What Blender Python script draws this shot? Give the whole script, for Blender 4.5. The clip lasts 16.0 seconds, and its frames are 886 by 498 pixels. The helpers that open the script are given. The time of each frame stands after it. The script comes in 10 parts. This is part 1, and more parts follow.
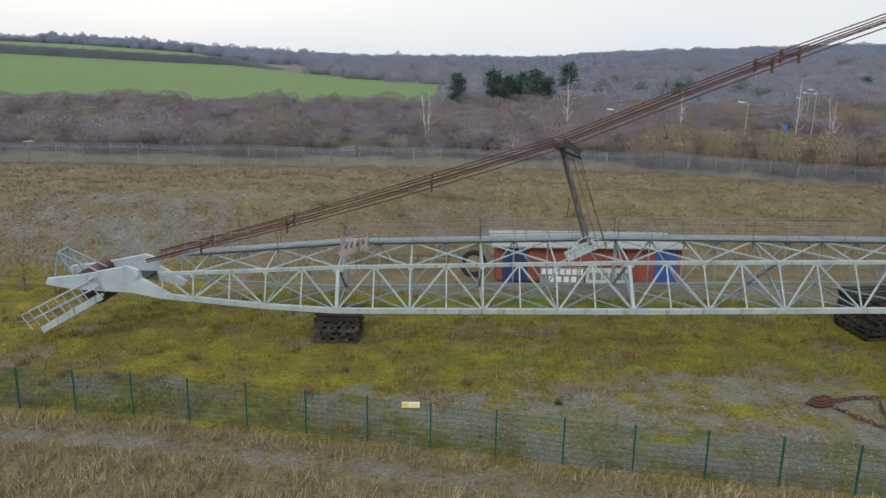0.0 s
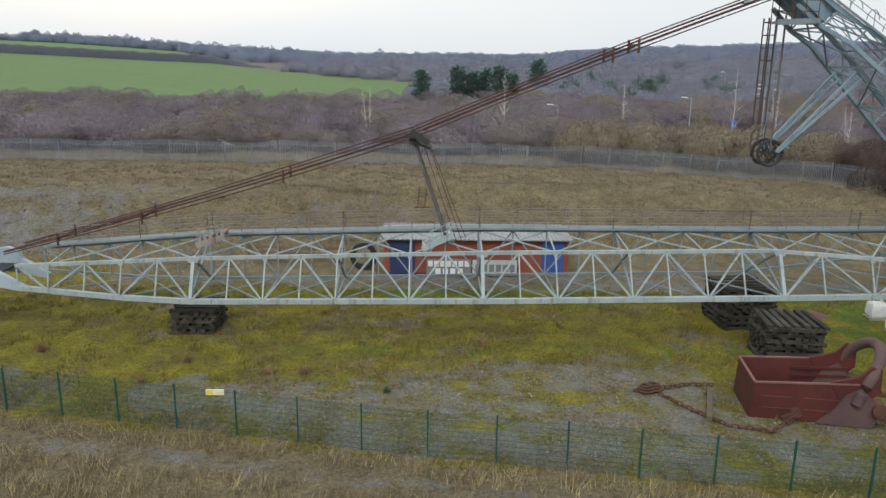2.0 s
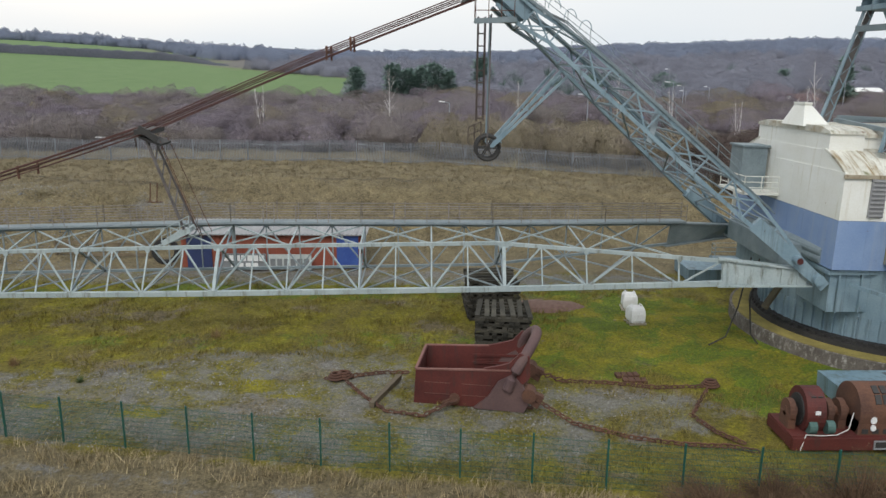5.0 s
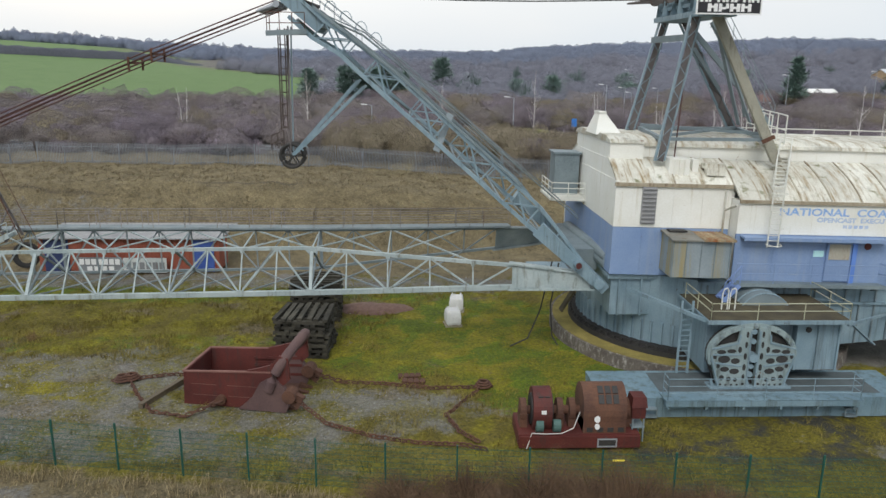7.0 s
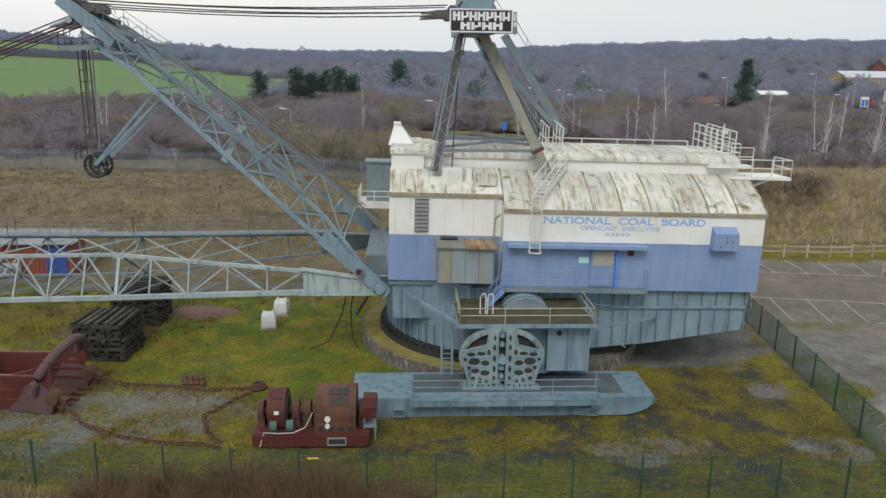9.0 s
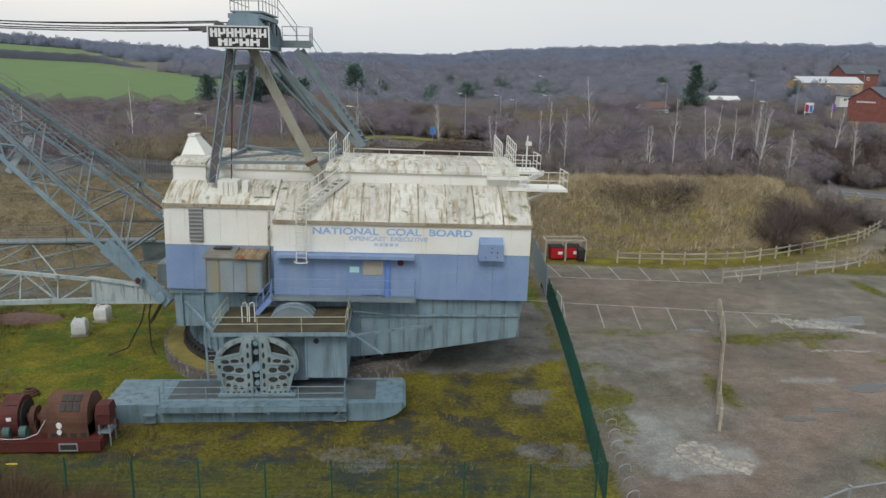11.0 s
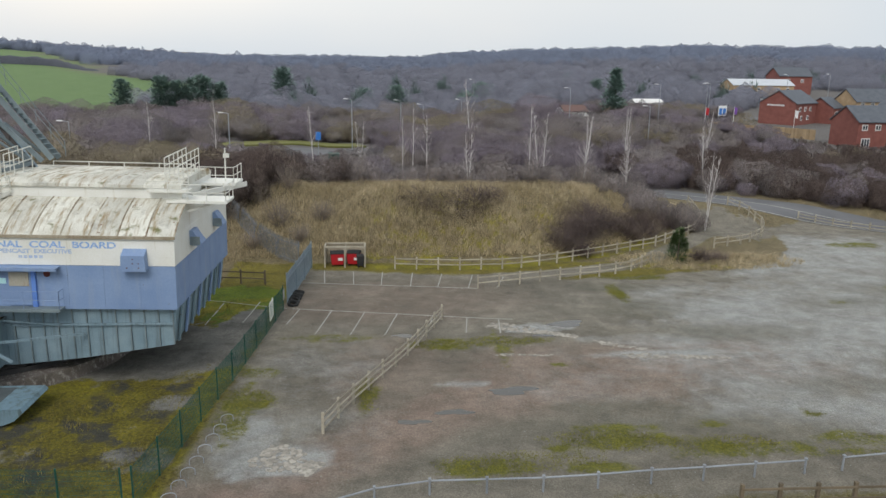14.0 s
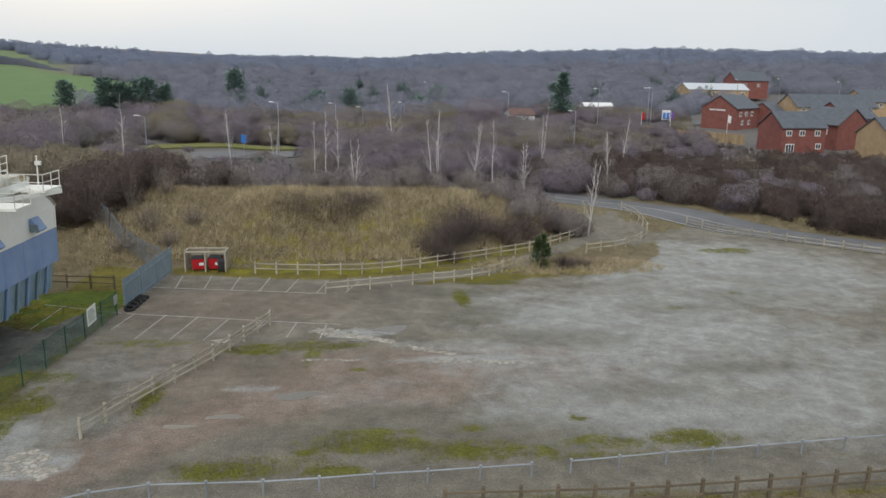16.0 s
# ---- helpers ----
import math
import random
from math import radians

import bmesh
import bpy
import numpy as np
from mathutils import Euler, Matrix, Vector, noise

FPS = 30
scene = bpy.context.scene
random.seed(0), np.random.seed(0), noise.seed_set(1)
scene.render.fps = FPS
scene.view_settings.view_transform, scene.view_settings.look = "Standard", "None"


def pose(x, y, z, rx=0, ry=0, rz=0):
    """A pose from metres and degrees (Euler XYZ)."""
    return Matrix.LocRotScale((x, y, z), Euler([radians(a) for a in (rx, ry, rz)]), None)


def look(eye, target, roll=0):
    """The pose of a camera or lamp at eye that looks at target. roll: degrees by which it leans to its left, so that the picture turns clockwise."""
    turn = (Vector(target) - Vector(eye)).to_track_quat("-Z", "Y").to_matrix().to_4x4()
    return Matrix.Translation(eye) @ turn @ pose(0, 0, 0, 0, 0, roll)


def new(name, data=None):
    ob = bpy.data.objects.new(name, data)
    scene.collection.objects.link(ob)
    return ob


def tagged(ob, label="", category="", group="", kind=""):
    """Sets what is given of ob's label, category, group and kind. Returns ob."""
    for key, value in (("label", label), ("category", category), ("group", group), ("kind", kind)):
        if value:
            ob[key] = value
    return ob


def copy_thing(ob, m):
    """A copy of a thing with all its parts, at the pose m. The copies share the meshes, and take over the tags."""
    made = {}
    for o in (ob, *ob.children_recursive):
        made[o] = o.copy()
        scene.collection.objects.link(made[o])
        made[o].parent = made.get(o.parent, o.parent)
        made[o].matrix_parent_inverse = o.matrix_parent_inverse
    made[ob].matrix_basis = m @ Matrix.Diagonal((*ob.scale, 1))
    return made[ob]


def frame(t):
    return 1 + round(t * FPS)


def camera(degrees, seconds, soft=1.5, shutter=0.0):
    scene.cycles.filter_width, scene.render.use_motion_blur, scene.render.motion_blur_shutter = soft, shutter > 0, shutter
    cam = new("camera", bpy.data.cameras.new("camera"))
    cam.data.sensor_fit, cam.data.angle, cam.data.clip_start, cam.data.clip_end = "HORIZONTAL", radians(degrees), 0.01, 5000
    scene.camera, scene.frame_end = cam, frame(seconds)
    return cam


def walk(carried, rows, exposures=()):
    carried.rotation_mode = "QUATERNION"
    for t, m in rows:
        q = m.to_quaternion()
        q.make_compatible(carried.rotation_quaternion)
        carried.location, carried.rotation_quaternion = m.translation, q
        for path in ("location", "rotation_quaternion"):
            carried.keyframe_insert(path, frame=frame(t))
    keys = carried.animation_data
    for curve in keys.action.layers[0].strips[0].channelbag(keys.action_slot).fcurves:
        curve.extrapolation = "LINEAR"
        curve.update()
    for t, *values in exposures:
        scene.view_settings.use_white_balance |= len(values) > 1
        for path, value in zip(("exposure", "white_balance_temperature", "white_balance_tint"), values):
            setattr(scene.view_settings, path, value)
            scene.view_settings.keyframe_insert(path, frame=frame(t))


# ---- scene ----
cam = camera(61.3, 16.0)
METRES, EYE, TILT, LEAN, TURN = 82.0, 14.1, -13.6, -0.8, 0.0
ROWS = [
    (0.0, 0.0, 0.0, 0.0, -0.0, 0.0, -0.0),
    (0.5, 0.0207, -0.0002, -0.0006, -0.08, -0.08, 0.07),
    (1.0, 0.0424, -0.0005, -0.0018, -0.18, -0.12, 0.16),
    (1.5, 0.0647, -0.0009, -0.0037, -0.31, -0.11, 0.19),
    (2.0, 0.088, -0.0021, -0.0052, -0.47, -0.12, 0.22),
    (2.5, 0.1129, -0.0041, -0.0057, -0.61, -0.22, 0.29),
    (3.0, 0.1394, -0.0062, -0.0074, -0.72, -0.21, 0.33),
    (3.5, 0.1663, -0.0084, -0.0084, -0.89, -0.27, 0.38),
    (4.0, 0.194, -0.0108, -0.0094, -1.02, -0.25, 0.43),
    (6.5, 0.3388, -0.029, -0.0063, -1.7, -0.43, 0.57),
    (7.0, 0.3695, -0.034, -0.0064, -1.86, -0.39, 0.6),
    (7.5, 0.4009, -0.0403, -0.0052, -2.01, -0.47, 0.65),
    (8.0, 0.4326, -0.0465, -0.0044, -2.17, -0.48, 0.67),
    (8.5, 0.4641, -0.0516, -0.0034, -2.34, -0.51, 0.71),
    (9.0, 0.4964, -0.0573, -0.0031, -2.49, -0.45, 0.7),
    (11.5, 0.6655, -0.0811, 0.0011, -3.4, -0.3, 0.69),
    (12.0, 0.7004, -0.0865, 0.0016, -3.66, -0.28, 0.8),
    (12.5, 0.7379, -0.0906, 0.0026, -3.7, -0.29, 0.79),
    (13.0, 0.7755, -0.0949, 0.0028, -3.8, -0.23, 0.84),
    (13.5, 0.8135, -0.1009, 0.003, -3.92, -0.25, 0.92),
    (14.0, 0.851, -0.1067, 0.0035, -4.06, -0.26, 0.93),
    (14.5, 0.8875, -0.1118, 0.0041, -4.26, -0.27, 0.93),
    (15.0, 0.923, -0.1169, 0.0049, -4.44, -0.27, 0.88),
    (15.5, 0.9578, -0.1233, 0.0068, -4.65, -0.3, 0.78),
    (16.0, 0.9902, -0.1284, 0.0063, -4.9, -0.21, 0.77),
]
walk(cam, [(t, pose(0, 0, EYE, TILT, LEAN, TURN) @ pose(METRES * x, METRES * y, METRES * z, 90 + pitch, roll, yaw)) for t, x, y, z, yaw, pitch, roll in ROWS],
     exposures=((0.0, 0.03), (4.0, 0.05), (6.5, 0.07), (8.0, 0.0), (9.0, -0.07), (11.5, -0.2), (12.5, -0.14), (14.0, -0.09), (16.0, -0.13)))

# ---------------------------------------------------------------- light
world = bpy.data.worlds.new("sky")
scene.world = world
world.use_nodes = True
wn, wl = world.node_tree.nodes, world.node_tree.links
wn.clear()
sky = wn.new("ShaderNodeTexSky")
sky.sky_type = 'NISHITA'
sky.sun_disc = False
sky.sun_elevation, sky.sun_rotation = radians(28), radians(-20)
sky.dust_density, sky.ozone_density = 6.0, 0.6
cloud = wn.new("ShaderNodeTexNoise")
cloud.inputs["Scale"].default_value = 1.3
cloud.inputs["Detail"].default_value = 4
ramp = wn.new("ShaderNodeValToRGB")
ramp.color_ramp.elements[0].position, ramp.color_ramp.elements[1].position = 0.3, 0.75
ramp.color_ramp.elements[0].color = (0.72, 0.83, 0.94, 1)
ramp.color_ramp.elements[1].color = (0.90, 0.93, 0.95, 1)
coord = wn.new("ShaderNodeTexCoord")
stretch = wn.new("ShaderNodeMapping")
stretch.inputs["Scale"].default_value = (1, 1, 2.5)
wl.new(coord.outputs["Generated"], stretch.inputs[0])
wl.new(stretch.outputs[0], cloud.inputs["Vector"])
wl.new(cloud.outputs["Fac"], ramp.inputs[0])
bg_sky, bg_cloud, both, out = wn.new("ShaderNodeBackground"), wn.new("ShaderNodeBackground"), wn.new("ShaderNodeAddShader"), wn.new("ShaderNodeOutputWorld")
bg_sky.inputs["Strength"].default_value = 0.012
bg_cloud.inputs["Strength"].default_value = 0.88
wl.new(sky.outputs[0], bg_sky.inputs[0])
wl.new(ramp.outputs[0], bg_cloud.inputs[0])
wl.new(bg_sky.outputs[0], both.inputs[0])
wl.new(bg_cloud.outputs[0], both.inputs[1])
wl.new(both.outputs[0], out.inputs[0])
sun = new("sun", bpy.data.lights.new("sun", 'SUN'))
sun.data.energy, sun.data.angle, sun.data.color = 1.6, radians(25), (1, 0.96, 0.9)
sun.matrix_world = look((20, -20, 60), (35, 35, 0))

# ---------------------------------------------------------------- materials
MATS = {}


def links_of(m):
    m.use_nodes = True
    return m.node_tree.nodes, m.node_tree.links


def surface(name, a, b, rough=0.7, metal=0.0, scale=1.0, fine=14.0, bump=0.25, rust=0.0, rust_col=(0.16, 0.06, 0.025), streak=1.0, jitter=0.0, moss=0.0, stretch_z=0.35, island=0.0, run=None, soft=0.0, spots=0.0, spot_col=(0.17, 0.075, 0.03), grime=0.0):
    """Two-tone surface with broad and fine variation, optional rust or dirt runs (vertical) and moss."""
    m = bpy.data.materials.new(name)
    n, l = links_of(m)
    p = n["Principled BSDF"]
    p.inputs["Roughness"].default_value, p.inputs["Metallic"].default_value = rough, metal
    tc = n.new("ShaderNodeNewGeometry")
    broad, grain = n.new("ShaderNodeTexNoise"), n.new("ShaderNodeTexNoise")
    for t, s, d in ((broad, scale, 5), (grain, fine, 6)):
        t.inputs["Scale"].default_value, t.inputs["Detail"].default_value = s, d
        l.new(tc.outputs["Position"], t.inputs["Vector"])
    mix = n.new("ShaderNodeMix")
    mix.data_type = 'RGBA'
    mix.inputs["A"].default_value, mix.inputs["B"].default_value = (*a, 1), (*b, 1)
    add = n.new("ShaderNodeMath")
    add.operation = 'MULTIPLY_ADD'
    l.new(grain.outputs["Fac"], add.inputs[0])
    add.inputs[1].default_value = 0.6
    l.new(broad.outputs["Fac"], add.inputs[2])
    rng = n.new("ShaderNodeMapRange")
    rng.inputs["From Min"].default_value, rng.inputs["From Max"].default_value = 0.55, 1.05
    l.new(add.outputs[0], rng.inputs["Value"])
    l.new(rng.outputs[0], mix.inputs["Factor"])
    col = mix.outputs["Result"]
    if jitter or island:
        src = tc.outputs["Random Per Island"] if island else n.new("ShaderNodeObjectInfo").outputs["Random"]
        hsv = n.new("ShaderNodeHueSaturation")
        mr = n.new("ShaderNodeMapRange")
        k = island or jitter
        mr.inputs["To Min"].default_value, mr.inputs["To Max"].default_value = 1 - k, 1 + k
        l.new(src, mr.inputs["Value"])
        l.new(mr.outputs[0], hsv.inputs["Value"])
        l.new(col, hsv.inputs["Color"])
        col = hsv.outputs["Color"]
    if rust:
        mp = n.new("ShaderNodeMapping")
        mp.inputs["Scale"].default_value = run or (2.2, 2.2, stretch_z)
        l.new(tc.outputs["Position"], mp.inputs[0])
        st = n.new("ShaderNodeTexNoise")
        st.inputs["Scale"].default_value, st.inputs["Detail"].default_value, st.inputs["Roughness"].default_value = streak, 8, 0.68
        l.new(mp.outputs[0], st.inputs["Vector"])
        r2 = n.new("ShaderNodeMapRange")
        r2.inputs["From Min"].default_value, r2.inputs["From Max"].default_value = 0.72 - 0.25 * rust, 0.86 - 0.2 * rust + soft
        l.new(st.outputs["Fac"], r2.inputs["Value"])
        mx = n.new("ShaderNodeMix")
        mx.data_type = 'RGBA'
        mx.inputs["B"].default_value = (*rust_col, 1)
        l.new(r2.outputs[0], mx.inputs["Factor"])
        l.new(col, mx.inputs["A"])
        col = mx.outputs["Result"]
    for share, sc_, tint, wide in ((grime, 0.9, tuple(c * 0.52 for c in a), 0.22), (spots, 2.3, spot_col, 0.05)):
        if not share:
            continue
        sp = n.new("ShaderNodeTexNoise")
        sp.inputs["Scale"].default_value, sp.inputs["Detail"].default_value, sp.inputs["Roughness"].default_value = sc_, 9, 0.7
        l.new(tc.outputs["Position"], sp.inputs["Vector"])
        rs = n.new("ShaderNodeMapRange")
        rs.inputs["From Min"].default_value, rs.inputs["From Max"].default_value = 0.74 - 0.22 * share, 0.74 - 0.22 * share + wide
        l.new(sp.outputs["Fac"], rs.inputs["Value"])
        mo = n.new("ShaderNodeMix")
        mo.data_type = 'RGBA'
        mo.inputs["B"].default_value = (*tint, 1)
        l.new(rs.outputs[0], mo.inputs["Factor"])
        l.new(col, mo.inputs["A"])
        col = mo.outputs["Result"]
    if moss:
        ms = n.new("ShaderNodeTexNoise")
        ms.inputs["Scale"].default_value, ms.inputs["Detail"].default_value = 1.7, 6
        l.new(tc.outputs["Position"], ms.inputs["Vector"])
        r3 = n.new("ShaderNodeMapRange")
        r3.inputs["From Min"].default_value, r3.inputs["From Max"].default_value = 0.75 - 0.3 * moss, 0.85 - 0.25 * moss
        l.new(ms.outputs["Fac"], r3.inputs["Value"])
        mm = n.new("ShaderNodeMix")
        mm.data_type = 'RGBA'
        mm.inputs["B"].default_value = (0.13, 0.13, 0.035, 1)
        l.new(r3.outputs[0], mm.inputs["Factor"])
        l.new(col, mm.inputs["A"])
        col = mm.outputs["Result"]
    l.new(col, p.inputs["Base Color"])
    if bump:
        bp = n.new("ShaderNodeBump")
        bp.inputs["Strength"].default_value, bp.inputs["Distance"].default_value = bump, 0.02
        l.new(grain.outputs["Fac"], bp.inputs["Height"])
        l.new(bp.outputs[0], p.inputs["Normal"])
    MATS[name] = m
    return m


RUSTY = (0.17, 0.075, 0.03)
white_paint = surface("white_paint", (0.74, 0.73, 0.66), (0.84, 0.84, 0.80), 0.6, rust=0.5, rust_col=(0.50, 0.44, 0.29), streak=1.3, scale=0.5, run=(3.0, 3.0, 0.14), soft=0.03, spots=0.28, spot_col=(0.3, 0.17, 0.07))
roof_paint = surface("roof_paint", (0.47, 0.45, 0.38), (0.73, 0.72, 0.65), 0.75, rust=0.9, rust_col=(0.25, 0.165, 0.06), streak=2.1, scale=0.6, moss=0.5, run=(2.0, 0.24, 0.24), soft=0.01, jitter=0.16, spots=0.5, spot_col=(0.15, 0.062, 0.028), grime=0.9)
eave_rust = surface("eave_rust", (0.24, 0.19, 0.12), (0.42, 0.37, 0.28), 0.8, rust=0.8, rust_col=(0.13, 0.08, 0.04), streak=2.0, run=(3.0, 0.5, 0.5))
seam_rust = surface("seam_rust", (0.30, 0.25, 0.17), (0.52, 0.49, 0.40), 0.8, rust=1.0, rust_col=(0.15, 0.085, 0.035), streak=2.2, run=(1.2, 0.8, 0.8), jitter=0.3)
blue_paint = surface("blue_paint", (0.175, 0.265, 0.455), (0.245, 0.34, 0.525), 0.6, rust=0.8, rust_col=(0.30, 0.36, 0.46), streak=1.0, scale=0.6, run=(1.6, 1.6, 0.14), soft=0.08, spots=0.3, spot_col=(0.13, 0.08, 0.06), grime=0.35)
deep_blue = surface("deep_blue", (0.03, 0.07, 0.30), (0.06, 0.12, 0.38), 0.5, rust=0.2)
letter_blue = surface("letter_blue", (0.18, 0.36, 0.70), (0.34, 0.50, 0.78), 0.6, rust=0.85, rust_col=(0.68, 0.69, 0.70), streak=3.0, stretch_z=1.5)
steel = surface("steel_paint", (0.165, 0.248, 0.30), (0.255, 0.345, 0.395), 0.55, rust=0.8, rust_col=(0.085, 0.11, 0.118), streak=1.5, scale=0.7, run=(2.6, 2.6, 0.16), soft=0.05, spots=0.4, spot_col=(0.085, 0.055, 0.04), grime=0.5)
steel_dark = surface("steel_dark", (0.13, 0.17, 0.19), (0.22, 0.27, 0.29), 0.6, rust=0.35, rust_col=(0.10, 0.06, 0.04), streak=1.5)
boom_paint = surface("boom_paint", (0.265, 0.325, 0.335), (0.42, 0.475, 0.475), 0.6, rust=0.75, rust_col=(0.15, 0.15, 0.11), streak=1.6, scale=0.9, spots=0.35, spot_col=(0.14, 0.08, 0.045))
# duller copy of boom_paint; on far and inner boom members it carries shade
boom_dull_shade = surface("boom_dull_shade", (0.165, 0.205, 0.225), (0.29, 0.33, 0.345), 0.65, rust=0.4, rust_col=(0.13, 0.11, 0.07), streak=1.6)
shoe_paint = surface("shoe_paint", (0.135, 0.215, 0.265), (0.215, 0.31, 0.365), 0.5, rust=0.95, rust_col=(0.07, 0.09, 0.075), streak=1.3, scale=0.6, run=(2.2, 2.2, 0.2), soft=0.05, grime=0.4)
rust_red = surface("rust_red", (0.062, 0.012, 0.010), (0.118, 0.024, 0.018), 0.7, rust=0.7, streak=1.6, run=(2.2, 2.2, 0.4), spots=0.4, grime=0.5, rust_col=(0.045, 0.028, 0.025), bump=0.5)
rust_brown = surface("rust_brown", (0.066, 0.032, 0.024), (0.145, 0.066, 0.038), 0.85, grime=0.5, rust=0.4, rust_col=(0.05, 0.035, 0.03), bump=0.6)
strut_dark = surface("strut_dark", (0.07, 0.065, 0.066), (0.15, 0.13, 0.125), 0.7, rust=0.6, rust_col=(0.09, 0.045, 0.03))
palisade_grey = surface("palisade_grey", (0.175, 0.19, 0.215), (0.28, 0.295, 0.32), 0.5, metal=0.2, jitter=0.12)
rope_red = surface("rope_rust", (0.065, 0.027, 0.025), (0.11, 0.048, 0.04), 0.8, bump=0.5)
black_iron = surface("black_iron", (0.02, 0.02, 0.02), (0.045, 0.042, 0.04), 0.7)
sign_black = surface("sign_black", (0.012, 0.013, 0.016), (0.02, 0.02, 0.024), 0.5)
sign_white = surface("sign_white", (0.72, 0.72, 0.72), (0.85, 0.85, 0.84), 0.5)
rail_white = surface("rail_white", (0.62, 0.62, 0.56), (0.76, 0.75, 0.69), 0.6, rust=0.35, rust_col=(0.25, 0.15, 0.07))
rail_yellow = surface("rail_yellow", (0.36, 0.36, 0.24), (0.46, 0.46, 0.34), 0.6, rust=0.3)
deck_moss = surface("deck_moss", (0.045, 0.036, 0.024), (0.105, 0.088, 0.048), 0.9, moss=0.25, scale=1.5, grime=0.6)
sleeper = surface("sleeper", (0.020, 0.018, 0.014), (0.068, 0.062, 0.046), 0.9, bump=0.6, jitter=0.5, moss=0.15)
timber = surface("grey_timber", (0.29, 0.255, 0.195), (0.44, 0.40, 0.32), 0.85, bump=0.5, jitter=0.2, moss=0.15)
brown_timber = surface("brown_timber", (0.11, 0.085, 0.055), (0.19, 0.15, 0.10), 0.85, bump=0.5, jitter=0.25)
green_fence = surface("green_fence", (0.006, 0.060, 0.046), (0.012, 0.092, 0.070), 0.5)
galv = surface("galvanised", (0.26, 0.28, 0.31), (0.38, 0.40, 0.43), 0.5, metal=0.3, jitter=0.1)
pale_blue_gate = surface("gate_steel", (0.22, 0.29, 0.34), (0.30, 0.37, 0.42), 0.5, metal=0.3)
concrete = surface("concrete", (0.30, 0.28, 0.25), (0.42, 0.40, 0.36), 0.9, moss=0.3, rust=0.35, rust_col=(0.12, 0.10, 0.08))
container_red = surface("container_red", (0.24, 0.065, 0.04), (0.31, 0.09, 0.055), 0.7, rust=0.2)
grey_sheet = surface("grey_sheet", (0.23, 0.23, 0.24), (0.34, 0.34, 0.34), 0.6, rust=0.3, rust_col=(0.22, 0.2, 0.18))
bag_white = surface("bag_white", (0.66, 0.66, 0.66), (0.8, 0.8, 0.8), 0.7, scale=3)
tyre_black = surface("tyre", (0.012, 0.012, 0.012), (0.03, 0.03, 0.03), 0.85)
bin_red = surface("bin_red", (0.42, 0.012, 0.02), (0.5, 0.02, 0.03), 0.4)
brick_red = surface("brick_red", (0.20, 0.068, 0.055), (0.27, 0.10, 0.08), 0.85, fine=20)
brick_buff = surface("brick_buff", (0.40, 0.27, 0.15), (0.5, 0.36, 0.22), 0.85, fine=20)
slate = surface("slate", (0.075, 0.085, 0.10), (0.12, 0.13, 0.15), 0.6)
tile_red = surface("tile_red", (0.125, 0.072, 0.062), (0.18, 0.105, 0.09), 0.8)
render_white = surface("render_white", (0.7, 0.69, 0.66), (0.8, 0.79, 0.77), 0.8)
glass = surface("glass", (0.03, 0.04, 0.05), (0.06, 0.07, 0.09), 0.08, bump=0)
lime_yellow = surface("sign_yellow", (0.75, 0.6, 0.05), (0.8, 0.65, 0.08), 0.5)
car_paint = surface("car_white", (0.75, 0.76, 0.78), (0.8, 0.8, 0.82), 0.25, bump=0)
bark_white = surface("bark_white", (0.46, 0.425, 0.41), (0.72, 0.685, 0.66), 0.8, scale=3)
surface("birch_twig", (0.19, 0.15, 0.145), (0.28, 0.23, 0.22), 0.9, island=0.3, bump=0)
bark = surface("bark", (0.085, 0.065, 0.052), (0.15, 0.115, 0.09), 0.9)
# needle green carries the distance haze as a pale teal
needles = surface("needles", (0.115, 0.185, 0.158), (0.175, 0.255, 0.212), 0.8, scale=0.7, island=0.25)
straw = surface("straw_grass", (0.225, 0.172, 0.09), (0.43, 0.35, 0.205), 0.9, scale=0.35, fine=3, island=0.5, bump=0)
site_straw = surface("site_straw", (0.145, 0.117, 0.026), (0.29, 0.235, 0.062), 0.9, scale=0.35, fine=3, island=0.5, bump=0)
bank_straw = surface("bank_straw", (0.135, 0.108, 0.064), (0.28, 0.228, 0.14), 0.9, scale=0.2, fine=3, island=0.5, bump=0)
pale_straw = surface("pale_straw", (0.33, 0.265, 0.155), (0.57, 0.475, 0.315), 0.9, scale=0.25, fine=2, island=0.4, bump=0)
mossy = surface("mossy_grass", (0.13, 0.125, 0.010), (0.26, 0.228, 0.026), 0.9, scale=0.35, fine=3, island=0.4, bump=0)
twig_brown = surface("twig_brown", (0.188, 0.155, 0.128), (0.306, 0.256, 0.215), 0.9, scale=0.07, fine=0.3, island=0.3, bump=0)
twig_purple = surface("twig_purple", (0.188, 0.140, 0.158), (0.300, 0.231, 0.244), 0.9, scale=0.05, fine=0.3, island=0.3, bump=0)
twig_russet = surface("twig_russet", (0.20, 0.075, 0.035), (0.28, 0.12, 0.06), 0.9, scale=0.3, fine=1, island=0.4, bump=0)
